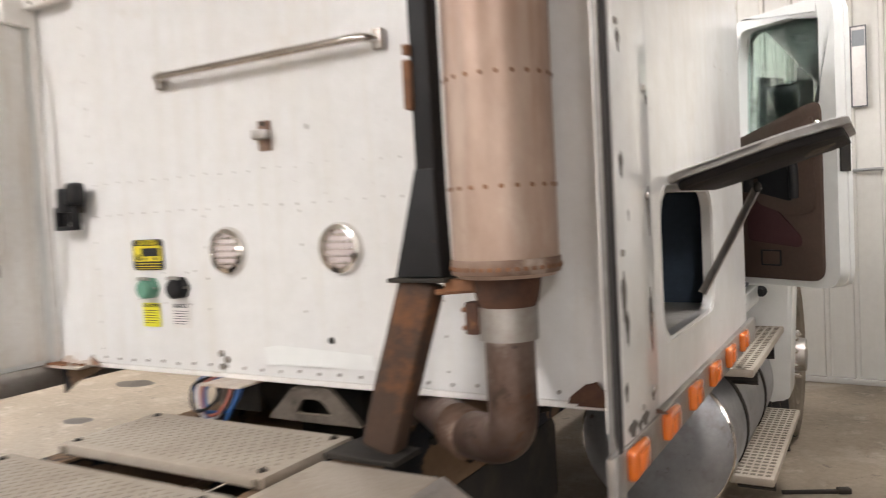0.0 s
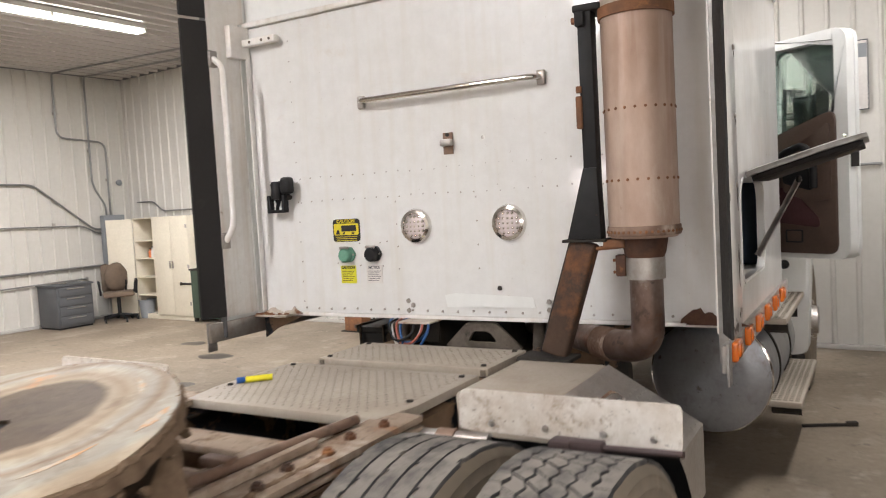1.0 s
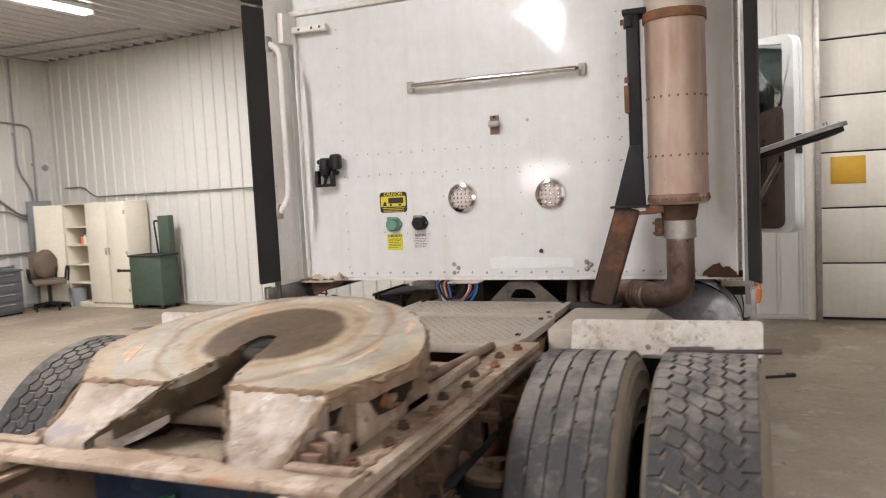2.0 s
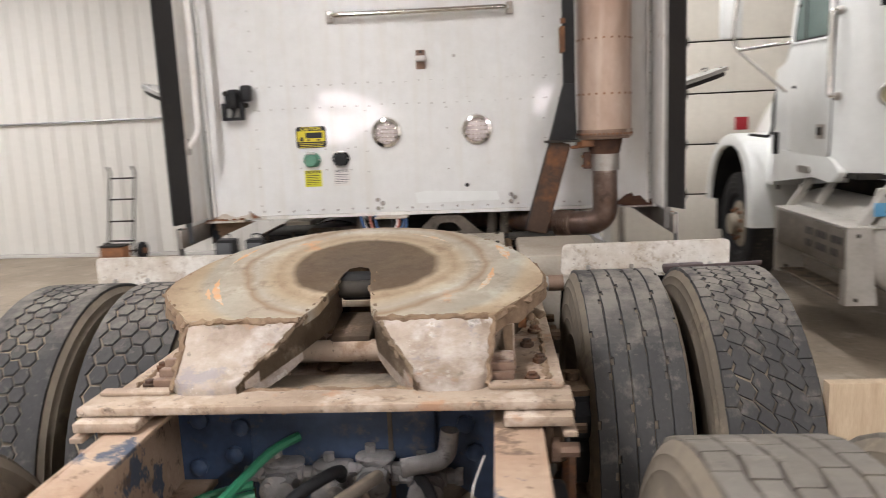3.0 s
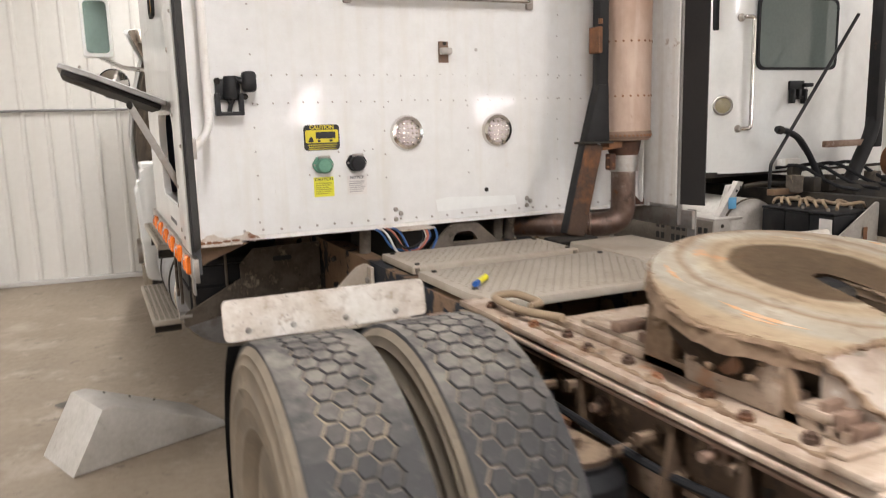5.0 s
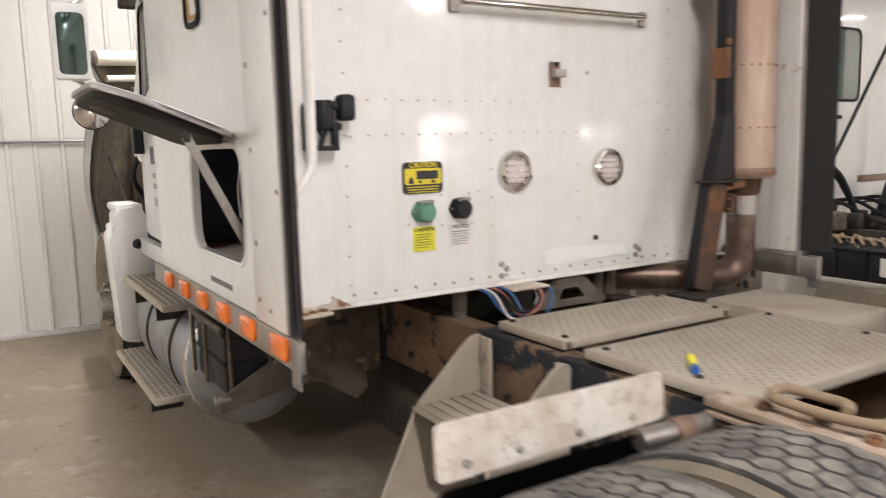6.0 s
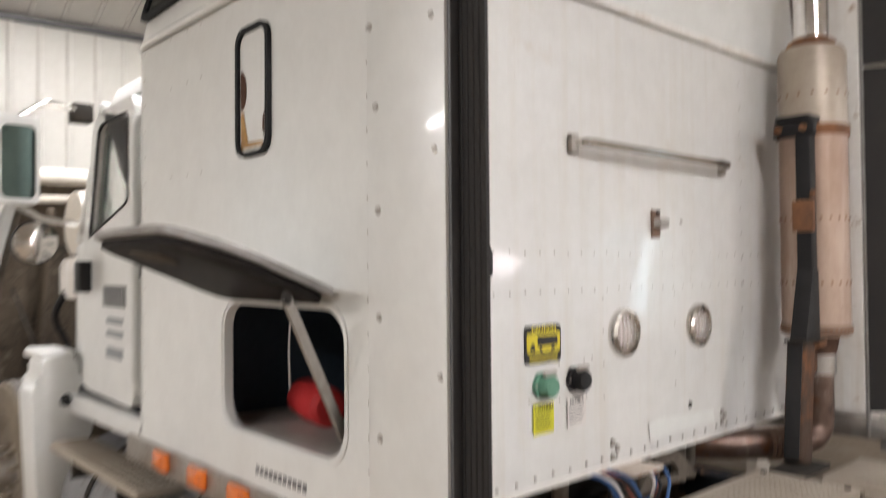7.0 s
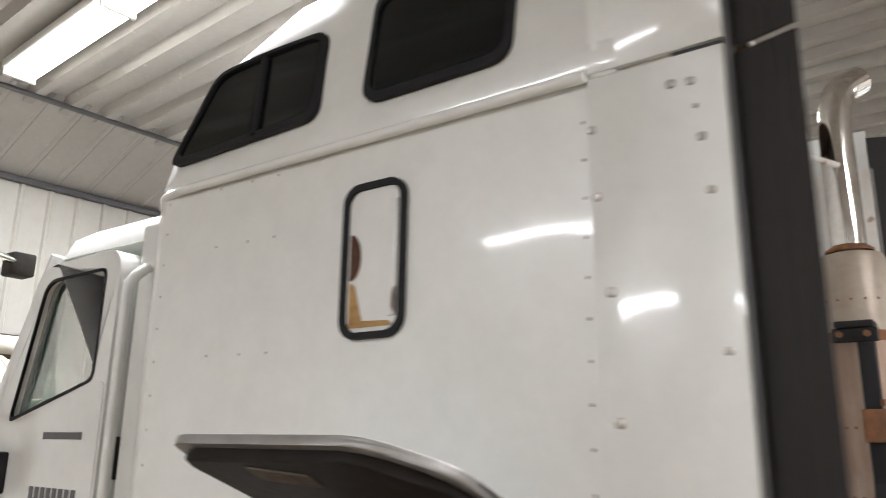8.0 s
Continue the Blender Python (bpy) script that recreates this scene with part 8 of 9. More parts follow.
def cab_door(s, hinge, rear, name_label):
    """Door from its hinge line to its rear edge: white shell, glass, brown trim inside. Local x runs from hinge to rear edge, y to the outside."""
    h, r = Vector((*hinge, 0)), Vector((*rear, 0))
    d = (r - h).normalized()
    out = Vector((d.y, -d.x, 0))
    if out.x * s < 0:
        out = -out
    m = Matrix(((d.x, 0, out.x, h.x), (d.y, 0, out.y, h.y), (0, 1, 0, 0), (0, 0, 0, 1)))   # outline (along, z), local z outwards
    L = (r - h).length
    top = 2.60 if s > 0 else 2.555
    # the driver's frame leans back with the windscreen post; the passenger's is squarer
    a0, a1, w0, w1, w2 = (0.14, 0.05, 0.09, 0.19, 0.12) if s > 0 else (0.36, 0.24, 0.14, 0.40, 0.33)
    outer = soft_poly([(0.0, 1.16), (L, 1.16), (L, top), (a0 * L, top), (a1 * L, top - 0.04), (0.0, 1.95)], 0.10, 6)
    win = soft_poly([(w0 * L, 1.93), (0.50 * L, 2.0), (L - 0.095, 2.075), (L - 0.09, top - 0.065), (w1 * L, top - 0.06), (w2 * L, top - 0.09)], 0.04, 6)
    bm = ring_slab(BM(), outer, win, 0.03, m)
    dr = part("door", bm, clean_white, TR, name_label)
    part("door_inner", ring_slab(BM(), [(x * 0.985 + 0.004, z) for x, z in outer], win, 0.07, m @ pose(0, 0, -0.03)), clean_white, dr)
    low = soft_poly([(0.01, 1.175), (L - 0.012, 1.175), (L - 0.012, 2.07), (L - 0.09, 2.07), (0.12 * L, 1.925), (0.03, 1.92)], 0.03, 3)
    part("door_skin", slab(BM(), low, 0.02, m @ pose(0, 0, 0.004)), clean_white, dr)
    trim_o = soft_poly([(0.01, 1.195), (L - 0.085, 1.195), (L - 0.085, 2.105), (0.10 * L, 1.955), (0.01, 1.95)], 0.07, 5)
    part("door_trim", slab(BM(), trim_o, 0.025, m @ pose(0, 0, -0.095), 0.008), brown_trim, dr, "brown plastic inner door panel")
    part("trim_pad", slab(BM(), soft_poly([(0.20, 1.60), (0.60 * L, 1.53), (L - 0.115, 1.545), (L - 0.115, 2.03), (0.62 * L, 1.95), (0.20, 1.86)], 0.03, 4), 0.014, m @ pose(0, 0, -0.118), 0.006), brown_trim, dr)
    part("armrest", pipe(BM(), [m @ Vector((0.19, 1.74, -0.13)), m @ Vector((0.21, 1.84, -0.17)), m @ Vector((0.40, 1.90, -0.17)), m @ Vector((0.45, 1.80, -0.15)), m @ Vector((0.44, 1.62, -0.13))], 0.026, 0.06, 10), plastic_black, dr, "black pull handle on the door panel")
    part("pull_pocket", slab(BM(), soft_poly([(0.20, 1.66), (0.43, 1.60), (0.46, 1.86), (0.24, 1.83)], 0.03, 4), 0.006, m @ pose(0, 0, -0.130), 0.002), plastic_black, dr)
    part("pocket", slab(BM(), soft_poly([(0.13, 1.40), (0.47, 1.365), (0.47, 1.42), (0.25, 1.63), (0.13, 1.63)], 0.03, 4), 0.010, m @ pose(0, 0, -0.119), 0.003), maroon_trim, dr, "dark red carpet insert")
    part("reflector", ring_slab(BM(), round_rect(0.21, 0.34, 1.265, 1.35, 0.008, 3), round_rect(0.218, 0.332, 1.273, 1.342, 0.006, 3), 0.006, m @ pose(0, 0, -0.119)), plastic_black, dr)
    part("reflector_lens", slab(BM(), round_rect(0.219, 0.331, 1.274, 1.341, 0.006, 3), 0.003, m @ pose(0, 0, -0.119)), brown_trim, dr)
    bm = BM()
    bm.faces.new([bm.verts.new((m @ Vector((x, z, -0.03)))) for x, z in win])
    bmesh.ops.solidify(bm, geom=list(bm.faces), thickness=0.005)
    g = part("door_glass", bm, green_glass if s > 0 else dimmed_glass, dr, "green tinted door glass", smooth=False)
    g.visible_shadow = False
    part("window_seal", ring_slab(BM(), [(x + 0.0, z) for x, z in win], [(0.52 * L + (x - 0.52 * L) * 0.965, 2.26 + (z - 2.26) * 0.95) for x, z in win], 0.012, m @ pose(0, 0, 0.004)), rubber_black, dr)
    e = m @ pose(L, 0, 0)
    part("latch_plate", box(BM(), -0.004, 0.004, 1.74, 1.88, -0.085, -0.02, 0.002, m @ pose(L + 0.002, 0, 0)), dark_metal, dr, "dark latch plate on the door edge")
    return dr, m, L


dR, mR, LR = cab_door(1, (1.01, 2.80), (1.563, 2.42), "open white passenger door with brown inner panel")
dL, mL, LL = cab_door(-1, (-1.02, 2.78), (-1.062, 1.925), "white driver door standing ajar")
part("look_down_mirror", lathe(BM(), [(0.0, 0.07), (0.08, 0.05), (0.12, 0.0), (0.12, -0.02), (0, -0.03)], mR @ pose(0.66 * LR, 2.47, 0.09, 70, 0, 0), 20), plastic_black, dR, "dark domed look-down mirror")
# maker's badge and fleet lettering kept as plain bars
part("badge", box(BM(), 0.53 * LL, 0.86 * LL, 1.87, 1.895, 0.004, 0.008, 0.001, mL), grey_edge, dL, "grey badge strip")
bm = BM()
for k in range(8):
    box(bm, 0.46 * LL + 0.045 * k, 0.50 * LL + 0.045 * k, 1.60, 1.70, 0.0045, 0.0055, 0, mL)
part("print_bar", bm, grey_edge, dL, "row of large grey letters")
for z, h in ((1.52, 0.03), (1.46, 0.03), (1.36, 0.05)):
    part("print_bar", box(BM(), 0.52 * LL, 0.82 * LL, z, z + h, 0.0045, 0.0055, 0, mL), panel_grey, dL)

# mirrors
for s in (-1,):
    mi = part("mirror_head", box(BM(), s * 1.40 - 0.092, s * 1.40 + 0.092, 2.46, 2.53, 2.08, 2.50, 0.02), clean_white, TR, "tall door mirror in a white housing")
    part("mirror_glass", slab(BM(), round_rect(s * 1.40 - 0.075, s * 1.40 + 0.075, 2.105, 2.45, 0.03, 4), 0.004, at_y(2.456)), mirror_glass, mi)
    part("mirror_rim", ring_slab(BM(), round_rect(s * 1.40 - 0.09, s * 1.40 + 0.09, 2.085, 2.495, 0.02, 4), round_rect(s * 1.40 - 0.072, s * 1.40 + 0.072, 2.108, 2.447, 0.03, 4), 0.008, at_y(2.452)), clean_white, mi)
    part("mirror_arm", pipe(BM(), [(s * 1.02, 2.75, 2.60), (s * 1.25, 2.62, 2.60), (s * 1.39, 2.54, 2.49)], 0.016, 0.05), chrome, mi)
    part("mirror_arm", pipe(BM(), [(s * 1.02, 2.9, 2.02), (s * 1.25, 2.70, 2.03), (s * 1.39, 2.54, 2.09)], 0.016, 0.05), chrome, mi)
    part("mirror_bracket", box(BM(), s * 1.04 - 0.05, s * 1.04 + 0.05, 2.70, 2.80, 2.54, 2.64, 0.01), dark_metal, mi)
    part("convex_mirror", lathe(BM(), [(0.10, 0.0), (0.095, 0.02), (0.06, 0.04), (0, 0.05)], at_y(2.47) @ pose(s * 1.325, 1.905, 0), 24), chrome, mi, "round convex mirror")
    part("convex_shell", lathe(BM(), [(0.103, 0.004), (0.10, -0.03), (0.03, -0.06), (0, -0.06)], at_y(2.47) @ pose(s * 1.325, 1.905, 0), 24), plastic_black, mi)
for s in (-1, 1):
    part("turn_lamp", box(BM(), s * 1.06 - 0.03, s * 1.06 + 0.03, 2.60, 2.70, 1.66, 1.82, 0.01), plastic_black, TR)
# folded mirror shell outside the passenger glass
ms = part("mirror_shell", box(BM(), 0.10, 0.37, 1.96, 2.235, 0.08, 0.16, 0.06, mR, 4), plastic_black, dR, "dark folded mirror shell outside the glass")
part("mirror_post", box(BM(), 0.262, 0.288, 2.22, 2.40, 0.11, 0.13, 0.006, mR), plastic_black, ms)
part("mirror_stem", pipe(BM(), [mR @ Vector((0.02, 2.12, 0.02)), mR @ Vector((0.16, 2.12, 0.12))], 0.014), dull_steel, ms)


# hood tipped forward: shell seen from inside
def hood_shell(bm, off):
    sec = [(-1.17, 0.62), (-1.18, 0.40), (-1.16, 0.18), (-1.06, 0.04), (-0.8, 0.0), (-0.55, -0.06), (-0.45, -0.14), (0, -0.18)]
    sec = sec + [(-x, y) for x, y in reversed(sec[:-1])]
    base, up = Vector((0, 5.02, 0.80)), Vector((0, -0.28, 1.0)).normalized()
    nrm = Vector((0, -up.z, up.y))
    rows = []
    for j in range(9):
        t = j / 8
        w = 0.86 + 0.14 * math.sin(math.pi * min(1, t * 1.1)) if t < 0.9 else 0.97
        rows.append([bm.verts.new(base + up * (1.78 * t) + Vector((x * w * (1 - off * 0.02), 0, 0)) + nrm * ((y * (0.55 + 0.45 * math.sin(math.pi * t)) ) + off * 0.02)) for x, y in sec])
    for a, b in zip(rows, rows[1:]):
        for k in range(len(sec) - 1):
            bm.faces.new((a[k], a[k + 1], b[k + 1], b[k]))
    return rows


bm = BM()
hood_shell(bm, 0)
bmesh.ops.solidify(bm, geom=list(bm.faces), thickness=0.02)
hood = part("hood", bm, clean_white, TR, "white hood tipped forward, its dirty inside showing")
bm = BM()
hood_shell(bm, 1.6)
part("hood_lining", bm, hood_under, hood, "grimy brown-grey inside of the hood")
for x in (-0.75, 0.0, 0.75):
    part("hood_rib", pipe(BM(), [(x, 4.78, 0.95), (x, 4.40, 2.2)], 0.03, 0.1), hood_under, hood)
part("hood_lip", pipe(BM(), [(-1.02, 4.42, 2.43), (-0.6, 4.50, 2.45), (0.6, 4.50, 2.45), (1.02, 4.42, 2.43)], 0.06, 0.2, 16), door_panel, hood, "rolled cream hood edge")
part("hood_lip", pipe(BM(), [(-0.95, 4.44, 2.27), (-0.6, 4.52, 2.29), (0.6, 4.52, 2.29), (0.95, 4.44, 2.27)], 0.03, 0.2, 12), door_panel, hood)
part("hood_stay", pipe(BM(), [(-0.98, 4.45, 1.65), (-0.90, 4.0, 1.15), (-0.86, 3.7, 1.0)], 0.009, 0.05), dark_metal, TR)
# engine bay lumps that show beside the cab
eng = part("engine", box(BM(), -0.38, 0.38, 3.2, 4.35, 0.9, 1.62, 0.06), grey_dirty, TR, "grimy engine block")
part("radiator", box(BM(), -0.5, 0.5, 4.40, 4.5, 0.8, 1.75, 0.02), dark_metal, eng)
part("air_cleaner", lathe(BM(), [(0.10, -0.3), (0.19, -0.28), (0.20, -0.1), (0.2, 0.1), (0.19, 0.28), (0.1, 0.3)], pose(-0.62, 3.35, 2.05, 0, 90, 0), 28), door_panel, TR, "cream ribbed air intake canister")
for k in range(4):
    part("intake_ring", lathe(BM(), [(0.205, -0.012), (0.215, 0), (0.205, 0.012)], pose(-0.8 + 0.12 * k, 3.35, 2.05, 0, 90, 0), 28), door_panel, TR)
part("intake_hose", pipe(BM(), [(-0.7, 3.5, 1.9), (-0.75, 3.75, 1.75), (-0.5, 3.9, 1.5)], 0.07, 0.15, 14), rubber_black, TR)
part("coolant_tank", box(BM(), -0.95, -0.7, 3.2, 3.5, 1.6, 1.85, 0.05), channel_white, TR)
part("loose_hose", pipe(BM(), [(-0.9, 3.3, 1.75), (-0.98, 3.5, 1.5), (-0.85, 3.6, 1.3), (-0.9, 3.4, 1.1)], 0.02, 0.1), plastic_black, TR)
part("front_bumper", box(BM(), -1.1, 1.1, 4.95, 5.08, 0.42, 0.72, 0.04), chrome, TR)
for s in (-1, 1):
    # white rear fender skirt beside the step, with a notched top
    o = soft_poly([(s * x, z) for x, z in ((1.185, 1.30), (1.08, 1.325), (1.01, 1.305), (1.0, 1.20), (0.92, 1.14), (0.935, 0.91), (1.08, 0.43), (1.20, 0.455), (1.235, 1.15), (1.19, 1.19))], 0.025, 4)
    fs = part("fender_skirt", slab(BM(), o, 0.26, at_y(2.90), 0.02), clean_white, TR, "white plastic fender skirt behind the front wheel")
    part("skirt_cap", box(BM(), s * 1.095 - 0.085, s * 1.095 + 0.085, 2.93, 3.3, 1.29, 1.345, 0.02), clean_white, fs)
    part("skirt_latch", lathe(BM(), [(0.034, 0), (0.030, 0.012), (0.018, 0.02), (0.018, 0.03), (0, 0.032)], at_y(2.897) @ pose(s * 1.065, 1.085, 0), 10), plastic_black, fs)
    part("splash_guard", box(BM(), s * 1.0 - 0.15, s * 1.0 + 0.15, 3.17, 3.2, 0.55, 1.15, 0.006), rubber_black, TR)
    wheel(3.78, s * 1.03, 1, 15, "front steer tyre", True, s)
    hb_ = part("hub", lathe(BM(), [(0.26, 1.08), (0.25, 1.10), (0.18, 1.13), (0.12, 1.14), (0.11, 1.22), (0, 1.23)], pose(0, 3.78, WR, 0, 90 * s, 0), 28), dull_steel, TR, "steel front hub with chrome nuts")
    for k in range(10):
        a = 2 * math.pi * k / 10
        part("wheel_nut", lathe(BM(), [(0.02, 0), (0.02, 0.03), (0.015, 0.055), (0, 0.065)], pose(0, 3.78, WR, 0, 90 * s, 0) @ pose(0.15 * math.cos(a), 0.15 * math.sin(a), 1.125), 8), chrome, hb_)
    # fuel tank, straps, steps
    tk = part("fuel_tank", lathe(BM(), [(0.0, 1.375), (0.20, 1.38), (0.29, 1.395), (0.322, 1.42), (0.326, 1.44), (0.326, 2.74), (0.31, 2.77), (0.2, 2.79), (0, 2.79)], pose(s * 0.81, 0, 0.602, -90, 0, 0), 56), tank_metal, TR, "round brushed aluminium fuel tank")
    part("weld_rim", lathe(BM(), [(0.324, 1.425), (0.332, 1.432), (0.332, 1.446), (0.324, 1.452)], pose(s * 0.81, 0, 0.602, -90, 0, 0), 56, True), chrome, tk)
    for y in (1.78, 2.38):
        part("tank_strap", lathe(BM(), [(0.327, y - 0.025), (0.333, y - 0.02), (0.333, y + 0.02), (0.327, y + 0.025)], pose(s * 0.81, 0, 0.602, -90, 0, 0), 56, True), dark_metal, tk)
    for x0, x1, y0, y1, z in ((1.01, 1.205, 1.52, 2.67, 0.92), (1.085, 1.265, 1.58, 2.76, 0.44)):
        stp = part("step", box(BM(), min(s * x0, s * x1), max(s * x0, s * x1), y0, y1, z - 0.035, z, 0.006), aluminium_dusty, TR, "punched aluminium entry step")
        nx, ny = 5, 26
        for i in range(nx):
            bm = BM()
            for j in range(ny):
                x, y = s * (x0 + 0.028 + (x1 - x0 - 0.056) * i / (nx - 1)), y0 + 0.04 + (y1 - y0 - 0.08) * j / (ny - 1)
                box(bm, x - 0.011, x + 0.011, y - 0.010, y + 0.010, z - 0.0005, z + 0.0012)
            part("slot_pattern", bm, slot_dark, stp, "dark punched holes", kind="stuff", smooth=False)
        for y in (1.78, 2.38):
            part("step_bracket", slab(BM(), [(y - 0.01, z - 0.036), (y + 0.02, z - 0.036), (y + 0.02, z - 0.13), (y - 0.01, z - 0.11)], 0.16, at_x(s * (x1 - 0.02), s < 0)), dark_metal, stp)

# battery box hung under the sleeper on the driver's side, with its brace
bb = part("battery_box", box(BM(), -1.12, -0.62, 0.76, 1.20, 0.655, 0.90, 0.012), plastic_black, TR, "black battery box behind a steel bracket")
part("case_band", box(BM(), -1.126, -0.614, 0.754, 1.206, 0.78, 0.80, 0.004), rubber_black, bb)
for x in (-1.10, -0.93):
    part("case_rod", rod(BM(), (x, 0.748, 0.66), (x, 0.748, 0.95), 0.008, 8), grey_dirty, bb)
part("battery_lid", box(BM(), -1.13, -0.61, 0.75, 1.21, 0.90, 0.935, 0.008), plastic_black, bb)
part("hold_down", box(BM(), -1.14, -1.12, 0.74, 1.24, 0.925, 0.945, 0.004), grey_dirty, bb)
for y in (1.0, 1.22):
    part("hold_down_rod", rod(BM(), (-1.135, y, 0.66), (-1.135, y, 0.93), 0.008, 8), grey_dirty, bb)
part("front_plate", slab(BM(), [(1.22, 0.68), (1.30, 0.62), (1.30, 0.94), (1.22, 0.94)], 0.006, at_x(-1.13, True)), dull_steel, bb)
bm = BM()
slab(bm, soft_poly([(-1.16, 0.60), (-1.16, 0.67), (-0.80, 0.86), (-0.44, 0.99), (-0.44, 0.74), (-0.70, 0.70)], 0.015, 3), 0.012, at_y(0.70))
br = part("box_bracket", bm, grey_dirty, TR, "dusty steel bracket plate under the sleeper")
part("bracket_bolt", rod(BM(), (-1.18, 0.72, 0.66), (-1.12, 0.72, 0.66), 0.022, 10), dull_steel, br)
cp = part("cross_plate", slab(BM(), [(-0.87, 0.90), (-0.80, 0.978), (-0.445, 0.985), (-0.445, 0.68), (-0.62, 0.665), (-0.86, 0.67)], 0.010, at_y(0.685)), grey_dirty, TR, "dusty grey steel plate with a long slot")
part("slot", slab(BM(), round_rect(-0.70, -0.60, 0.905, 0.93, 0.012, 3), 0.002, at_y(0.673)), ink, cp)
for x, z in ((-0.5, 0.90), (-0.5, 0.75), (-0.8, 0.72), (-0.66, 0.74)):
    part("bolt", lathe(BM(), [(0.016, 0), (0.016, 0.008), (0, 0.012)], at_y(0.675) @ pose(x, z, 0), 6), grey_dirty, cp)
part("lower_bracket", slab(BM(), soft_poly([(-0.78, 0.70), (-0.52, 0.70), (-0.50, 0.60), (-0.56, 0.55), (-0.64, 0.60)], 0.015, 3), 0.012, at_y(0.70)), grey_dirty, cp)
# unseen box added between the rails to keep light off the floor
part("underbody_tank", box(BM(), -0.40, 0.42, -0.06, 1.30, 0.34, 0.725, 0.05), dark_metal, TR, "dark unseen box between the rails, added to block light")
part("chamber", lathe(BM(), [(0.05, 0), (0.14, 0.03), (0.16, 0.12), (0.14, 0.24), (0.06, 0.28)], pose(0.66, -0.12, 0.55, 60, 0, 20), 24), dark_metal, TR)
# unseen drive line and plate between the rails, added to block light below
tm_ = part("transmission", lathe(BM(), [(0.10, -0.55), (0.20, -0.5), (0.24, -0.2), (0.25, 0.2), (0.31, 0.45), (0.31, 0.6)], pose(0, 2.25, 0.72, -90, 0, 0), 28), grey_dirty, TR, "grimy gearbox housing between the rails, unseen, added to block light")
part("tail_housing", box(BM(), -0.16, 0.16, 1.45, 1.75, 0.58, 0.86, 0.04), grey_dirty, tm_)
part("drive_shaft", rod(BM(), (0, 1.5, 0.70), (0, -1.1, 0.60), 0.055, 18), dark_metal, TR)
part("belly_plate", box(BM(), -0.42, 0.42, 0.9, 2.9, 0.735, 0.742), dark_metal, TR)
# gladhand bracket with cables under the back panel
gl = part("gladhand_plate", box(BM(), -0.27, -0.10, -0.09, 0.02, 1.117, 1.127, 0.004), rusted_white, TR, "rusty bracket plate with air lines")
part("plate_back", box(BM(), -0.26, -0.11, 0.004, 0.02, 1.02, 1.115, 0.003), dark_metal, gl)
for k, (x0, x1, drop, mt) in enumerate(((-0.36, -0.12, 0.085, blue_hose), (-0.34, -0.15, 0.105, label_white), (-0.31, -0.14, 0.09, red_hose), (-0.28, -0.10, 0.115, blue_hose), (-0.33, -0.17, 0.07, rubber_black))):
    y = -0.075 - 0.012 * k
    part("hose_loop", pipe(BM(), [(x0, 0.03, 1.125), (x0 + 0.01, y + 0.03, 1.118), (x0 + 0.05, y, 1.115 - drop), (x1 - 0.05, y - 0.01, 1.118 - drop), (x1, y, 1.085), (x1 - 0.005, y + 0.02, 1.118)], 0.0058, 0.05, 8), mt, gl, "coloured air hose loop")
part("frame_bracket", ring_slab(BM(), soft_poly([(-0.09, 1.0), (0.30, 1.0), (0.17, 1.115), (0.03, 1.115)], 0.02, 4), soft_poly([(0.03, 1.025), (0.18, 1.025), (0.14, 1.075), (0.06, 1.075)], 0.02, 4), 0.02, at_y(0.02)), grey_dirty, TR, "triangular steel frame bracket")
for x in (0.33, -0.38, 0.40):
    part("drop_pipe", rod(BM(), (x, 0.12, 0.95), (x + 0.01, 0.12, 1.13), 0.028), grey_dirty, TR)
part("oil_tank", lathe(BM(), [(0, -0.25), (0.10, -0.24), (0.13, -0.2), (0.13, 0.2), (0.1, 0.24), (0, 0.25)], pose(-0.10, 0.35, 1.03, 0, 90, 0), 24), dark_metal, TR)

# bolt-on step on the driver's side frame rail
stp = part("frame_step", box(BM(), -0.74, -0.46, -0.60, -0.14, 0.775, 0.79, 0.004), aluminium_dusty, TR, "cast aluminium frame step with slotted treads")
for k in range(6):
    part("tread_bar", box(BM(), -0.73 + 0.045 * k, -0.712 + 0.045 * k, -0.59, -0.15, 0.79, 0.797, 0.002), aluminium_dusty, stp)
part("lower_tread", box(BM(), -0.84, -0.50, -0.62, -0.12, 0.475, 0.49, 0.004), aluminium_dusty, stp)
for y in (-0.14, -0.605):
    o = soft_poly([(-0.44, 1.0), (-0.50, 0.995), (-0.72, 0.79), (-0.88, 0.46), (-0.80, 0.44), (-0.46, 0.60)], 0.03, 3)
    part("step_cheek", slab(BM(), o, 0.012, at_y(y)), aluminium_dusty, stp)
for y in (-0.605, -0.20):
    part("mount_flange", box(BM(), -0.462, -0.445, y + 0.003, y + 0.055, 0.62, 0.99, 0.003), aluminium_dusty, stp)
for z in (0.70, 0.80, 0.93):
    for y in (-0.17, -0.57):
        part("bolt", rod(BM(), (-0.475, y, z), (-0.46, y, z), 0.014, 6), dull_steel, stp)


# ---- the second truck, parked alongside ----
T2 = thing("semi_truck", "second white day-cab semi truck parked alongside, closed doors", "truck", pose(-0.15, -0.38, 0))
TX = 2.87
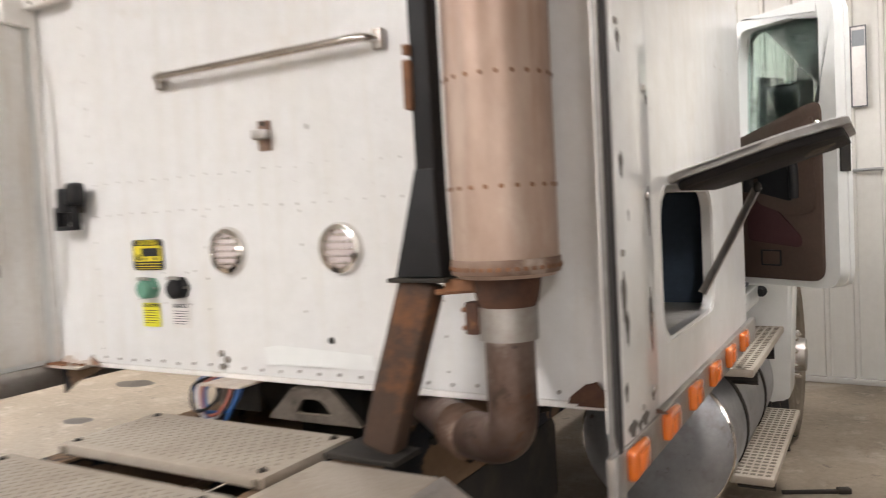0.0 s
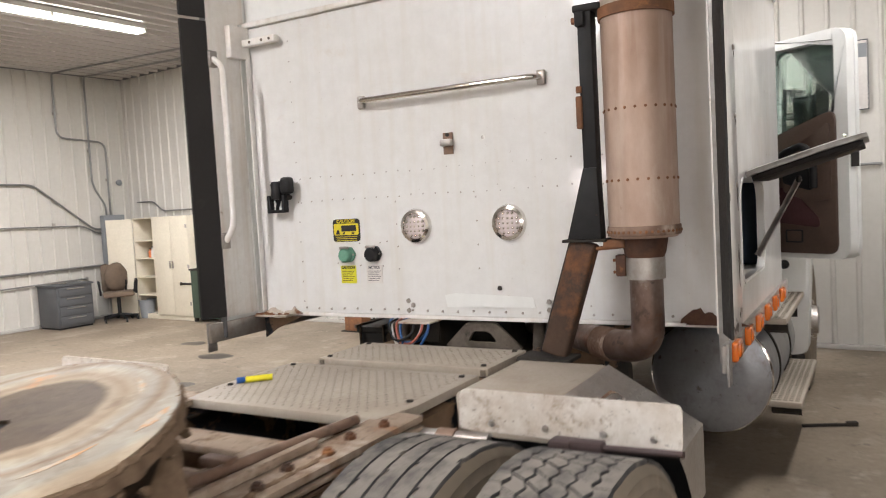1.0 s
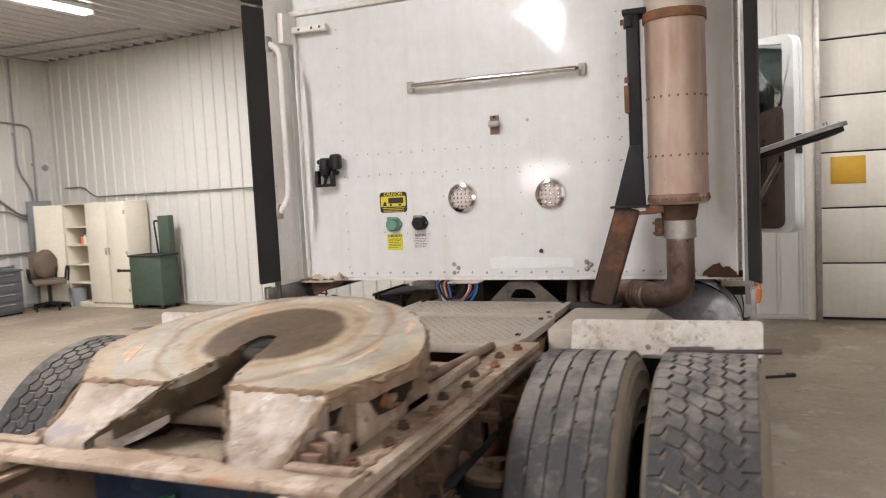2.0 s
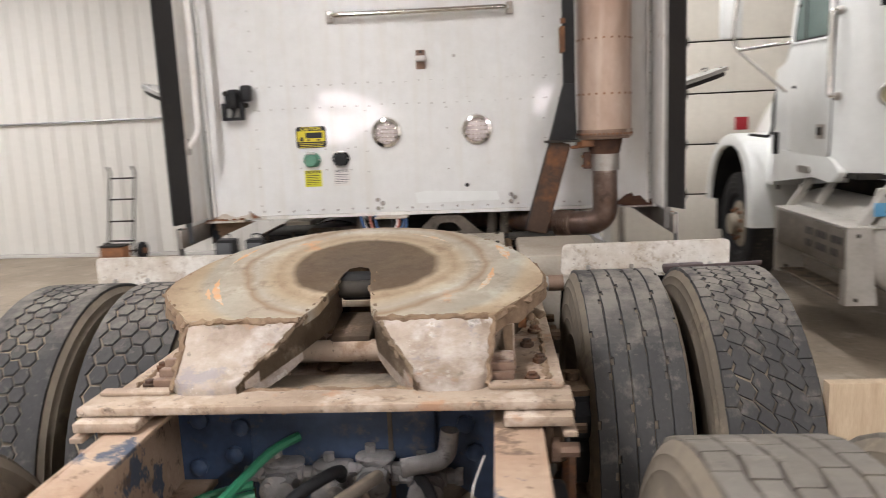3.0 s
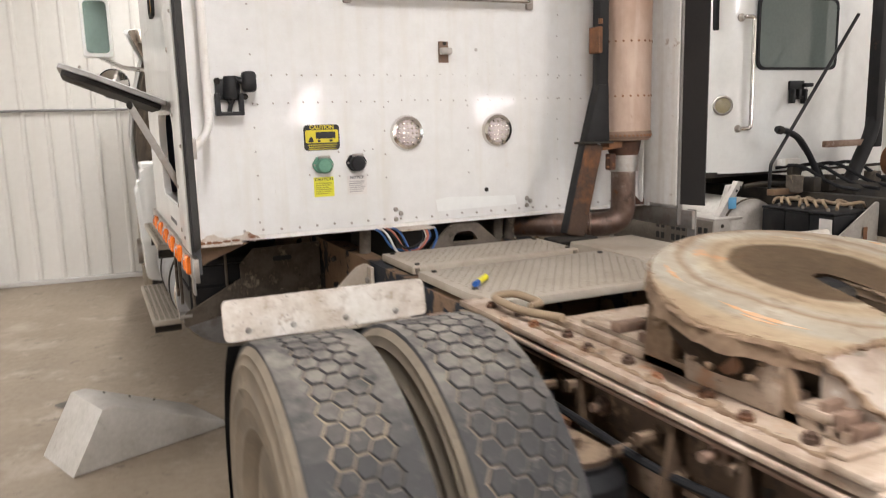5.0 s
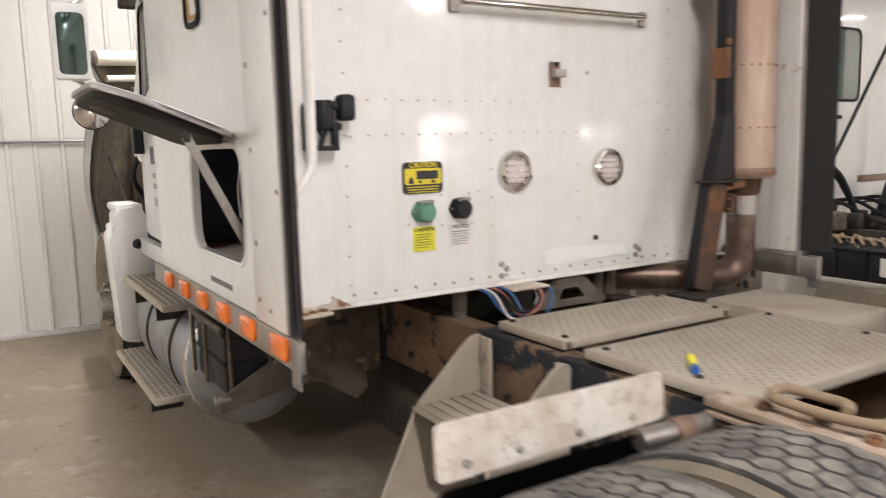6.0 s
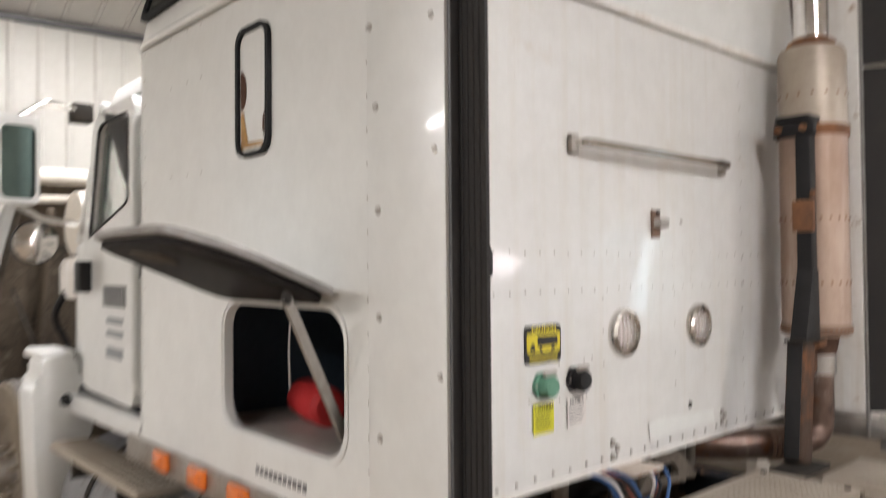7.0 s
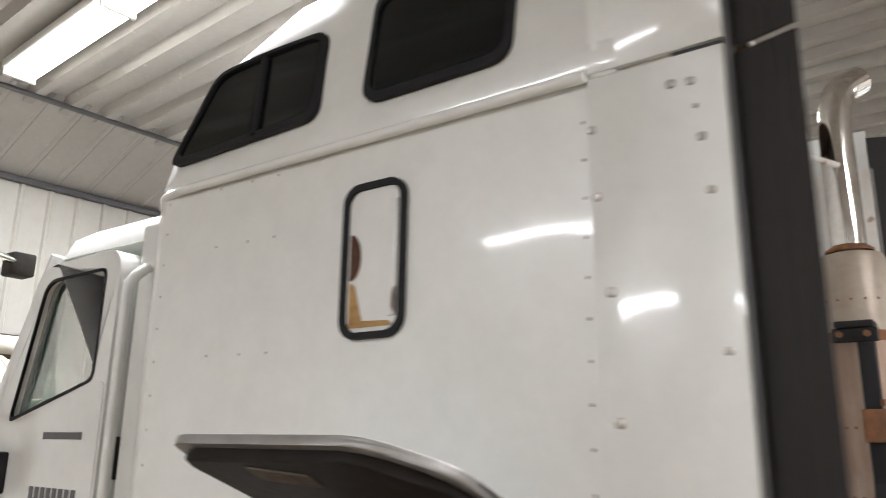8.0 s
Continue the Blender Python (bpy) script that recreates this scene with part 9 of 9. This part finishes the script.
# cab plan: flat side, broad rounded rear corner, flat back
plan = [(TX, 3.05), (TX, 1.98), (TX + 0.02, 1.87), (TX + 0.07, 1.77), (TX + 0.16, 1.68), (TX + 0.28, 1.615), (TX + 0.42, 1.575), (TX + 0.60, 1.56), (4.30, 1.56), (4.95, 1.62), (5.05, 1.8), (5.05, 3.05)]
WIN_B = soft_poly([(3.37, 1.94), (4.20, 1.94), (4.20, 2.46), (3.37, 2.46)], 0.07, 5)
bm = BM()
zs = (1.13, 1.2, 1.5, 1.9, 1.96, 2.2, 2.5, 2.75, 2.9, 2.97)
ins = (0.0, 0.0, 0.0, 0.0, 0.0, 0.005, 0.01, 0.03, 0.09, 0.22)
rows = []
for z, k in zip(zs, ins):
    front = 3.05 if z < 1.95 else 2.84 - 0.42 * (z - 1.96)      # the windscreen leans back above the cowl
    rows.append([bm.verts.new((x + k * (1 if x < 4 else -1), min(y + k * (1 if y < 2.4 else 0), front), z)) for x, y in plan])
for a, b in zip(rows, rows[1:]):
    for i in range(len(plan) - 1):
        bm.faces.new((a[i], a[i + 1], b[i + 1], b[i]))
bm.faces.new(rows[-1])
body = part("cab_body", bm, clean_white, T2, "white rounded day cab shell")
part("cab_underside", box(BM(), TX + 0.05, 5.0, 1.65, 3.0, 1.10, 1.14), dark_metal, T2)
# swept skirt below the door
bm = BM()
slab(bm, soft_poly([(3.06, 1.26), (1.95, 1.24), (1.80, 1.14), (1.92, 1.06), (2.25, 1.08), (3.06, 0.98)], 0.05, 4), 0.06, at_x(TX - 0.006, True))
part("cab_skirt", bm, clean_white, T2)
part("skirt_lamp", slab(BM(), round_rect(2.30, 2.52, 1.10, 1.155, 0.025, 4), 0.012, at_x(TX - 0.014, True)), dull_steel, T2)
# driver door
do = soft_poly([(2.72, 1.24), (1.99, 1.235), (1.965, 2.60), (2.45, 2.63), (2.60, 2.55), (2.76, 2.06)], 0.07, 5)
wi = soft_poly([(2.66, 2.09), (2.03, 2.075), (2.02, 2.545), (2.44, 2.565), (2.53, 2.51)], 0.04, 5)
door = part("door", slab(BM(), do, 0.012, at_x(TX - 0.010, True), 0.004), clean_white, T2, "closed white driver door")
part("door_gap", ring_slab(BM(), do, [(2.36 + (y - 2.36) * 1.035, 1.93 + (z - 1.93) * 1.018) for y, z in do], 0.004, at_x(TX - 0.0035, True)), rubber_black, door)
fr = part("window_frame", ring_slab(BM(), [(2.33 + (y - 2.33) * 1.06, 2.32 + (z - 2.32) * 1.07) for y, z in wi], wi, 0.012, at_x(TX - 0.018, True)), clean_white, door)
part("window_seal", ring_slab(BM(), wi, [(2.33 + (y - 2.33) * 0.95, 2.32 + (z - 2.32) * 0.94) for y, z in wi], 0.006, at_x(TX - 0.014, True)), rubber_black, door)
part("pane", slab(BM(), wi, 0.003, at_x(TX - 0.0125, True)), surface("cab_glass", (0.10, 0.145, 0.13), 0.06, bump=0.0, rough_var=0.02), door, "greenish cab side window", smooth=False)
part("vent_divider", box(BM(), TX - 0.02, TX - 0.012, 2.42, 2.435, 2.09, 2.56), rubber_black, door)
part("latch", slab(BM(), round_rect(2.06, 2.17, 1.365, 1.47, 0.008, 3), 0.012, at_x(TX - 0.022, True)), dull_steel, door)
part("latch_paddle", box(BM(), TX - 0.032, TX - 0.02, 2.08, 2.15, 1.39, 1.45, 0.006), dark_metal, door)
for z in (1.75, 2.35):
    part("door_bolt", ball(BM(), (TX - 0.016, 2.62 if z < 2 else 2.55, z), 0.014), dark_metal, door)
# grab rails
def rail(pts, name="grab_rail"):
    r = part(name, pipe(BM(), pts, 0.017, 0.03, 10), chrome, T2, "straight chrome grab rail")
    for p in (pts[0], pts[-1]):
        part("rail_foot", ball(BM(), p, 0.032, 2), dull_steel, r)


rail([(TX + 0.0, 1.90, 2.23), (TX - 0.055, 1.90, 2.23), (TX - 0.055, 1.90, 1.66), (TX, 1.90, 1.66)])
rail([(3.225, 1.60, 2.31), (3.225, 1.53, 2.31), (3.27, 1.515, 2.305), (3.275, 1.515, 1.48), (3.225, 1.53, 1.475), (3.225, 1.60, 1.475)])
for z in (2.46, 2.56):
    part("hook", ball(BM(), (TX - 0.02, 1.86, z), 0.022), plastic_black, T2)
# round corner lamp and its rim
part("fuel_door", lathe(BM(), [(0.062, 0), (0.062, 0.012), (0.05, 0.018), (0, 0.02)], Matrix.Translation((3.095, 1.632, 1.655)) @ Vector((-0.55, -0.83, 0)).to_track_quat("Z", "Y").to_matrix().to_4x4(), 24), lens_olive, T2, "round olive-cream lamp on the cab corner")
part("fuel_rim", lathe(BM(), [(0.058, 0.0), (0.076, 0.0), (0.076, 0.016), (0.066, 0.026), (0.058, 0.022)], Matrix.Translation((3.095, 1.632, 1.655)) @ Vector((-0.55, -0.83, 0)).to_track_quat("Z", "Y").to_matrix().to_4x4(), 24, True), dull_steel, T2)
part("roof_gutter", box(BM(), 3.03, 3.065, 1.66, 1.72, 2.22, 2.85, 0.008), rubber_black, T2)
# rear window
rw = part("rear_window_seal", ring_slab(BM(), [(3.785 + (x - 3.785) * 1.05, 2.20 + (z - 2.20) * 1.08) for x, z in WIN_B], WIN_B, 0.02, at_y(1.545)), rubber_black, T2, "black rubber rear window surround")
part("pane", slab(BM(), WIN_B, 0.004, at_y(1.55)), surface("rear_glass", (0.17, 0.205, 0.19), 0.08, bump=0.0, rough_var=0.02), rw, "grey-green rear window", smooth=False)
# hood and fender
bm = BM()
hs = [(3.06, 1.93, 1.0), (3.4, 1.87, 0.94), (4.0, 1.77, 0.84), (4.5, 1.66, 0.75), (4.9, 1.52, 0.66), (5.0, 1.38, 0.6)]
rows = []
for y, zt, hw in hs:
    c = 3.96
    rows.append([bm.verts.new((x, y, z)) for x, z in ((c - hw - 0.10, 0.95), (c - hw, zt - 0.25), (c - hw + 0.10, zt - 0.05), (c - hw + 0.3, zt), (c, zt + 0.03), (c + hw - 0.3, zt), (c + hw - 0.10, zt - 0.05), (c + hw, zt - 0.25), (c + hw + 0.1, 0.95))])
for a, b in zip(rows, rows[1:]):
    for k in range(8):
        bm.faces.new((a[k], a[k + 1], b[k + 1], b[k]))
bm.faces.new(rows[-1])
bm.faces.new(rows[0][::-1])
part("hood", bm, clean_white, T2, "white sloping hood")
for s in (-1, 1):
    cx = 3.96 + s * 1.0
    c_y, c_z = 4.0, 0.55
    arc = [(3.27, 0.55), (3.27, 0.75), (3.31, 0.98), (3.42, 1.18), (3.58, 1.31), (3.80, 1.375), (4.05, 1.37), (4.30, 1.31), (4.52, 1.17), (4.68, 0.95), (4.74, 0.70)]
    op = [(c_y + (y - c_y) * 0.82, c_z + (z - c_z) * 0.87) for y, z in arc]
    face = 3.96 + s * 1.20
    bm = BM()
    loops = [[bm.verts.new((x, y, z)) for y, z in pts] for x, pts in
             ((face - s * 0.42, arc), (face - s * 0.05, arc), (face - s * 0.012, [(c_y + (y - c_y) * 0.985, c_z + (z - c_z) * 0.985) for y, z in arc]), (face, [(c_y + (y - c_y) * 0.95, c_z + (z - c_z) * 0.955) for y, z in arc]),
              (face, op), (face - s * 0.03, [(c_y + (y - c_y) * 0.98, c_z + (z - c_z) * 0.98) for y, z in op]))]
    for la, lb in zip(loops, loops[1:]):
        for k in range(len(arc) - 1):
            bm.faces.new((la[k], la[k + 1], lb[k + 1], lb[k]))
    part("fender", bm, clean_white, T2, "rounded white front fender")
    bm = BM()
    loops = [[bm.verts.new((x, y, z)) for y, z in op] for x in (face - s * 0.032, face - s * 0.42)]
    for k in range(len(op) - 1):
        bm.faces.new((loops[0][k], loops[0][k + 1], loops[1][k + 1], loops[1][k]))
    part("wheel_arch", bm, rubber_black, T2, "black wheel arch liner")
    part("fender_gap", box(BM(), cx + s * 0.0 - 0.008, cx + 0.008, 3.18, 3.2, 0.9, 1.5), rubber_black, T2)
    w = wheel(3.95, cx - s * 0.02, 1, 20, "front tyre of the parked truck", True, s, T2, 0.50, rubber=tyre_dark)
    hbt = part("hub", lathe(BM(), [(0.27, 0.06), (0.26, 0.09), (0.18, 0.12), (0.11, 0.13), (0.10, 0.2), (0, 0.21)], pose(cx - s * 0.02, 3.95, 0.50, 0, 90 * s, 0), 28), hub_dust, T2, "dusty tan front wheel disc")
    for k in range(10):
        a = 2 * math.pi * k / 10
        part("wheel_nut", lathe(BM(), [(0.018, 0), (0.018, 0.03), (0, 0.04)], pose(cx - s * 0.02, 3.95, 0.50, 0, 90 * s, 0) @ pose(0.145 * math.cos(a), 0.145 * math.sin(a), 0.118), 8), rust, hbt)
    part("mud_strip", box(BM(), cx - 0.1, cx + 0.05, 4.62, 4.66, 0.35, 0.75, 0.005), rubber_black, T2)
# side trim curve between hood and cab
part("hood_seam", pipe(BM(), [(2.80, 3.45, 1.37), (2.83, 3.08, 1.36), (2.855, 3.055, 1.42), (2.86, 3.055, 1.66), (2.92, 3.055, 1.86), (3.08, 3.06, 1.945)], 0.013, 0.06, 8), rubber_black, T2)
part("hood_hook", pipe(BM(), [(2.93, 3.2, 1.62), (2.90, 3.2, 1.56), (2.90, 3.2, 1.48)], 0.008, 0.02, 6), dark_metal, T2)
part("hood_stop", box(BM(), 2.83, 2.86, 2.93, 2.99, 1.22, 1.40, 0.006), plastic_black, T2)
# mirrors on tubular arms
mr = part("mirror_frame", pipe(BM(), [(2.88, 2.62, 2.62), (2.55, 3.05, 2.64), (2.52, 3.08, 2.2), (2.55, 3.05, 2.08), (2.88, 2.72, 2.10)], 0.016, 0.04), chrome, T2, "tubular chrome mirror frame")
part("mirror_head", box(BM(), 2.42, 2.60, 3.09, 3.14, 2.18, 2.62, 0.02), clean_white, mr)
part("mirror_brace", pipe(BM(), [(2.55, 3.05, 2.08), (2.86, 2.8, 1.72)], 0.012), dull_steel, mr)

# step box with tank behind
sx = part("step_frame", box(BM(), 2.62, 2.80, 1.44, 2.60, 0.275, 0.295, 0.005), grey_dirty, T2, "dusty galvanised step frame with two treads")
part("upper_tread", box(BM(), 2.60, 2.88, 1.40, 2.64, 0.755, 0.775, 0.005), galv_box, sx)
for y in (1.40, 2.56):
    part("end_plate", slab(BM(), [(2.607, 0.756), (2.745, 0.756), (2.800, 0.27), (2.600, 0.27)], 0.012, at_y(y)), galv_box, sx)
    part("end_flange", box(BM(), 2.600, 2.612, y, y + 0.07, 0.27, 0.756, 0.003), galv_box, sx)
    for z in (0.72, 0.31):
        part("bolt", lathe(BM(), [(0.014, 0), (0.012, 0.007), (0, 0.009)], at_y(y - 0.0125) @ pose(2.665, z, 0), 8), dark_metal, sx)
    part("hanger_strap", slab(BM(), [(2.70, 0.775), (2.76, 0.775), (2.93, 1.02), (2.88, 1.03)], 0.05, at_y(y + 0.06)), galv_box, sx)
part("side_sheet", box(BM(), 2.598, 2.606, 1.415, 2.57, 0.50, 0.755, 0.002), dusty_sheet, sx, "dark dusty side sheet with black stencilled marks")
for z, n in ((0.70, 10), (0.615, 9)):
    for k in range(n):
        y = 2.02 - 0.058 * k
        if k not in (2, 6):
            part("print_bar", box(BM(), 2.5955, 2.598, y - 0.036, y, z - 0.05, z), ink, sx)
sx.matrix_basis = pose(0.09, -0.14, 0.07)
at2 = part("fuel_tank", lathe(BM(), [(0, 1.265), (0.16, 1.27), (0.25, 1.285), (0.282, 1.31), (0.29, 1.34), (0.29, 2.62), (0.26, 2.66), (0, 2.67)], pose(3.11, 0, 0.67, -90, 0, 0), 56), galv_box, T2, "dull grey round fuel tank with a domed end")
part("weld_rim", lathe(BM(), [(0.288, 1.325), (0.294, 1.332), (0.294, 1.342), (0.288, 1.348)], pose(3.11, 0, 0.67, -90, 0, 0), 56, True), grey_dirty, at2)
sk = part("stay_bracket", slab(BM(), soft_poly([(2.86, 0.86), (2.93, 1.07), (3.06, 1.07), (3.06, 1.045), (2.965, 1.04), (2.90, 0.85)], 0.012, 3), 0.05, at_y(1.36)), galv_box, T2, "grey drilled bracket with blue tape")
part("blue_tape", box(BM(), 2.868, 2.945, 1.3065, 1.3095, 0.90, 0.985, 0.001, None), sky_blue, sk)
for x, z in ((2.945, 1.03), (2.985, 1.055)):
    part("hole", lathe(BM(), [(0.011, 0), (0.011, 0.001), (0, 0.001)], at_y(1.3095) @ pose(x, z, 0), 10), ink, sk)
part("stay_bracket", slab(BM(), soft_poly([(2.84, 0.90), (2.95, 1.06), (3.0, 1.06), (2.90, 0.89)], 0.01, 3), 0.03, at_y(2.12)), galv_box, T2)
part("stay_rod", pipe(BM(), [(3.03, 1.33, 1.055), (3.2, 1.30, 1.075), (3.5, 1.28, 1.05)], 0.016, 0.06, 8), dark_metal, T2)
# frame rails and clutter behind the cab
for x in (3.53, 4.39):
    part("frame_rail", box(BM(), x - 0.045, x + 0.045, -2.6, 4.6, 0.74, 1.0, 0.01), dark_metal, T2, "dark frame rail of the parked truck")
part("crossmember", box(BM(), 3.57, 4.35, 0.5, 0.6, 0.76, 0.98, 0.01), dark_metal, T2)
part("deck_bar", box(BM(), 3.20, 4.6, 1.20, 1.27, 0.985, 1.03, 0.008), frame_side, T2)
part("gearbox", box(BM(), 3.7, 4.2, 0.9, 2.2, 0.7, 1.05, 0.08), dark_metal, T2)
random.seed(8)
for k in range(9):
    x0, y0 = 3.4 + 0.14 * k, 1.35 + random.uniform(-0.25, 0.15)
    part("fitting", box(BM(), x0 - 0.04, x0 + 0.04, y0 - 0.05, y0 + 0.05, 1.0, 1.06 + random.uniform(0.0, 0.07), 0.01), dark_metal if k % 3 else grey_dirty, T2)
for k in range(4):
    x0 = 3.55 + 0.2 * k
    part("loose_hose", pipe(BM(), [(x0, 1.5, 1.16), (x0 + 0.02, 1.30, 1.20), (x0 + 0.1, 1.05, 1.04), (x0 + 0.05, 0.8, 1.03)], 0.014, 0.12, 8), rubber_black, T2)
bx = part("battery_tray", box(BM(), 3.06, 3.46, 0.56, 1.20, 0.68, 0.715, 0.008), galv_box, T2, "battery tray with three black batteries")
for k in range(3):
    bt2 = part("battery", box(BM(), 3.08, 3.42, 0.585 + 0.203 * k, 0.782 + 0.203 * k, 0.715, 0.905, 0.01), plastic_black, bx)
    part("battery_lid", box(BM(), 3.073, 3.427, 0.582 + 0.203 * k, 0.785 + 0.203 * k, 0.905, 0.925, 0.006), plastic_black, bt2)
    for xx in (3.14, 3.36):
        part("terminal", rod(BM(), (xx, 0.684 + 0.203 * k, 0.925), (xx, 0.684 + 0.203 * k, 0.945), 0.012, 10), dull_steel, bt2)
part("battery_label", box(BM(), 3.0775, 3.08, 0.60, 0.70, 0.76, 0.88), label_white, bx, "pale printed battery label")
random.seed(15)
for k in range(8):
    y0 = 0.62 + 0.075 * k
    pts = [(3.14, y0, 0.945), (3.18 + random.uniform(-0.04, 0.04), y0 + 0.05, 0.975 + random.uniform(0, 0.03)), (3.28, y0 + random.uniform(-0.08, 0.1), 0.96), (3.36, y0 + random.uniform(-0.05, 0.12), 0.955 + random.uniform(0, 0.03)), (3.50, y0 + 0.06, 0.93)]
    part("battery_cable", pipe(BM(), pts, 0.011, 0.05, 7), rope_tan, bx)
part("tray_bracket", slab(BM(), soft_poly([(3.02, 0.66), (3.46, 0.66), (3.46, 0.975), (3.43, 0.985), (3.02, 0.74)], 0.012, 3), 0.010, at_y(0.545)), galv_box, bx, "dusty triangular end plate")
part("red_tag", box(BM(), 3.30, 3.34, 0.5315, 0.5345, 0.70, 0.82, 0.001), rust, bx)
# hose holder on the back panel, sloping support rod, bent hose, stack support
hh = part("hose_holder", box(BM(), 3.70, 3.86, 1.535, 1.56, 1.76, 1.835, 0.008), plastic_black, T2, "black skeletal hose holder on the cab back")
for x, z0 in ((3.715, 1.66), (3.775, 1.69), (3.845, 1.655)):
    part("prong", box(BM(), x - 0.013, x + 0.013, 1.50, 1.55, z0, 1.77, 0.005), plastic_black, hh)
part("prong_bar", box(BM(), 3.70, 3.86, 1.515, 1.54, 1.695, 1.715, 0.004), plastic_black, hh)
part("prong_tip", box(BM(), 3.83, 3.92, 1.50, 1.55, 1.785, 1.815, 0.005), plastic_black, hh)
part("support_rod", pipe(BM(), [(3.24, 1.28, 1.02), (3.245, 1.28, 1.21), (4.10, 1.28, 2.32)], 0.013, 0.02), plastic_black, T2, "black sloping support rod")
part("hose", pipe(BM(), [(3.31, 1.30, 1.47), (3.40, 1.29, 1.455), (3.53, 1.28, 1.40), (3.65, 1.27, 1.25), (3.74, 1.26, 1.08), (3.78, 1.26, 1.0)], 0.024, 0.12, 10), rubber_black, T2, "bent black rubber hose")
part("hose", pipe(BM(), [(3.55, 1.31, 1.39), (3.68, 1.31, 1.26), (3.80, 1.30, 1.12), (3.87, 1.30, 1.0)], 0.020, 0.12, 10), rubber_black, T2)
part("hose_clamp", lathe(BM(), [(0.030, -0.02), (0.032, 0), (0.030, 0.02)], pose(3.345, 1.297, 1.462, 0, 97, 0), 14), dark_metal, T2)
part("white_bracket", box(BM(), 3.50, 3.70, 1.40, 1.45, 1.18, 1.235, 0.006), channel_white, T2, "pale bracket below the cab back")
part("yoke", lathe(BM(), [(0.02, -0.03), (0.055, -0.025), (0.055, 0.025), (0.02, 0.03)], pose(3.60, 1.37, 1.14, 90, 0, 0), 18), dark_metal, T2)
part("stack_post", box(BM(), 4.30, 4.39, 1.22, 1.32, 1.30, 2.9, 0.01), strut_black, T2, "tall black stack support")
part("stack_leg", pipe(BM(), [(4.345, 1.27, 1.52), (4.30, 1.26, 1.40), (4.04, 1.24, 1.0)], 0.055, 0.06, 12), strut_black, T2)
part("stand_bar", box(BM(), 3.79, 4.31, 1.25, 1.29, 1.315, 1.365, 0.006), rusty_pipe, T2, "rusty flat stand bar")
part("red_air_tank", rod(BM(), (4.62, 1.0, 1.18), (4.62, 1.3, 1.18), 0.13, 20), rust, T2, "rust-red air tank")
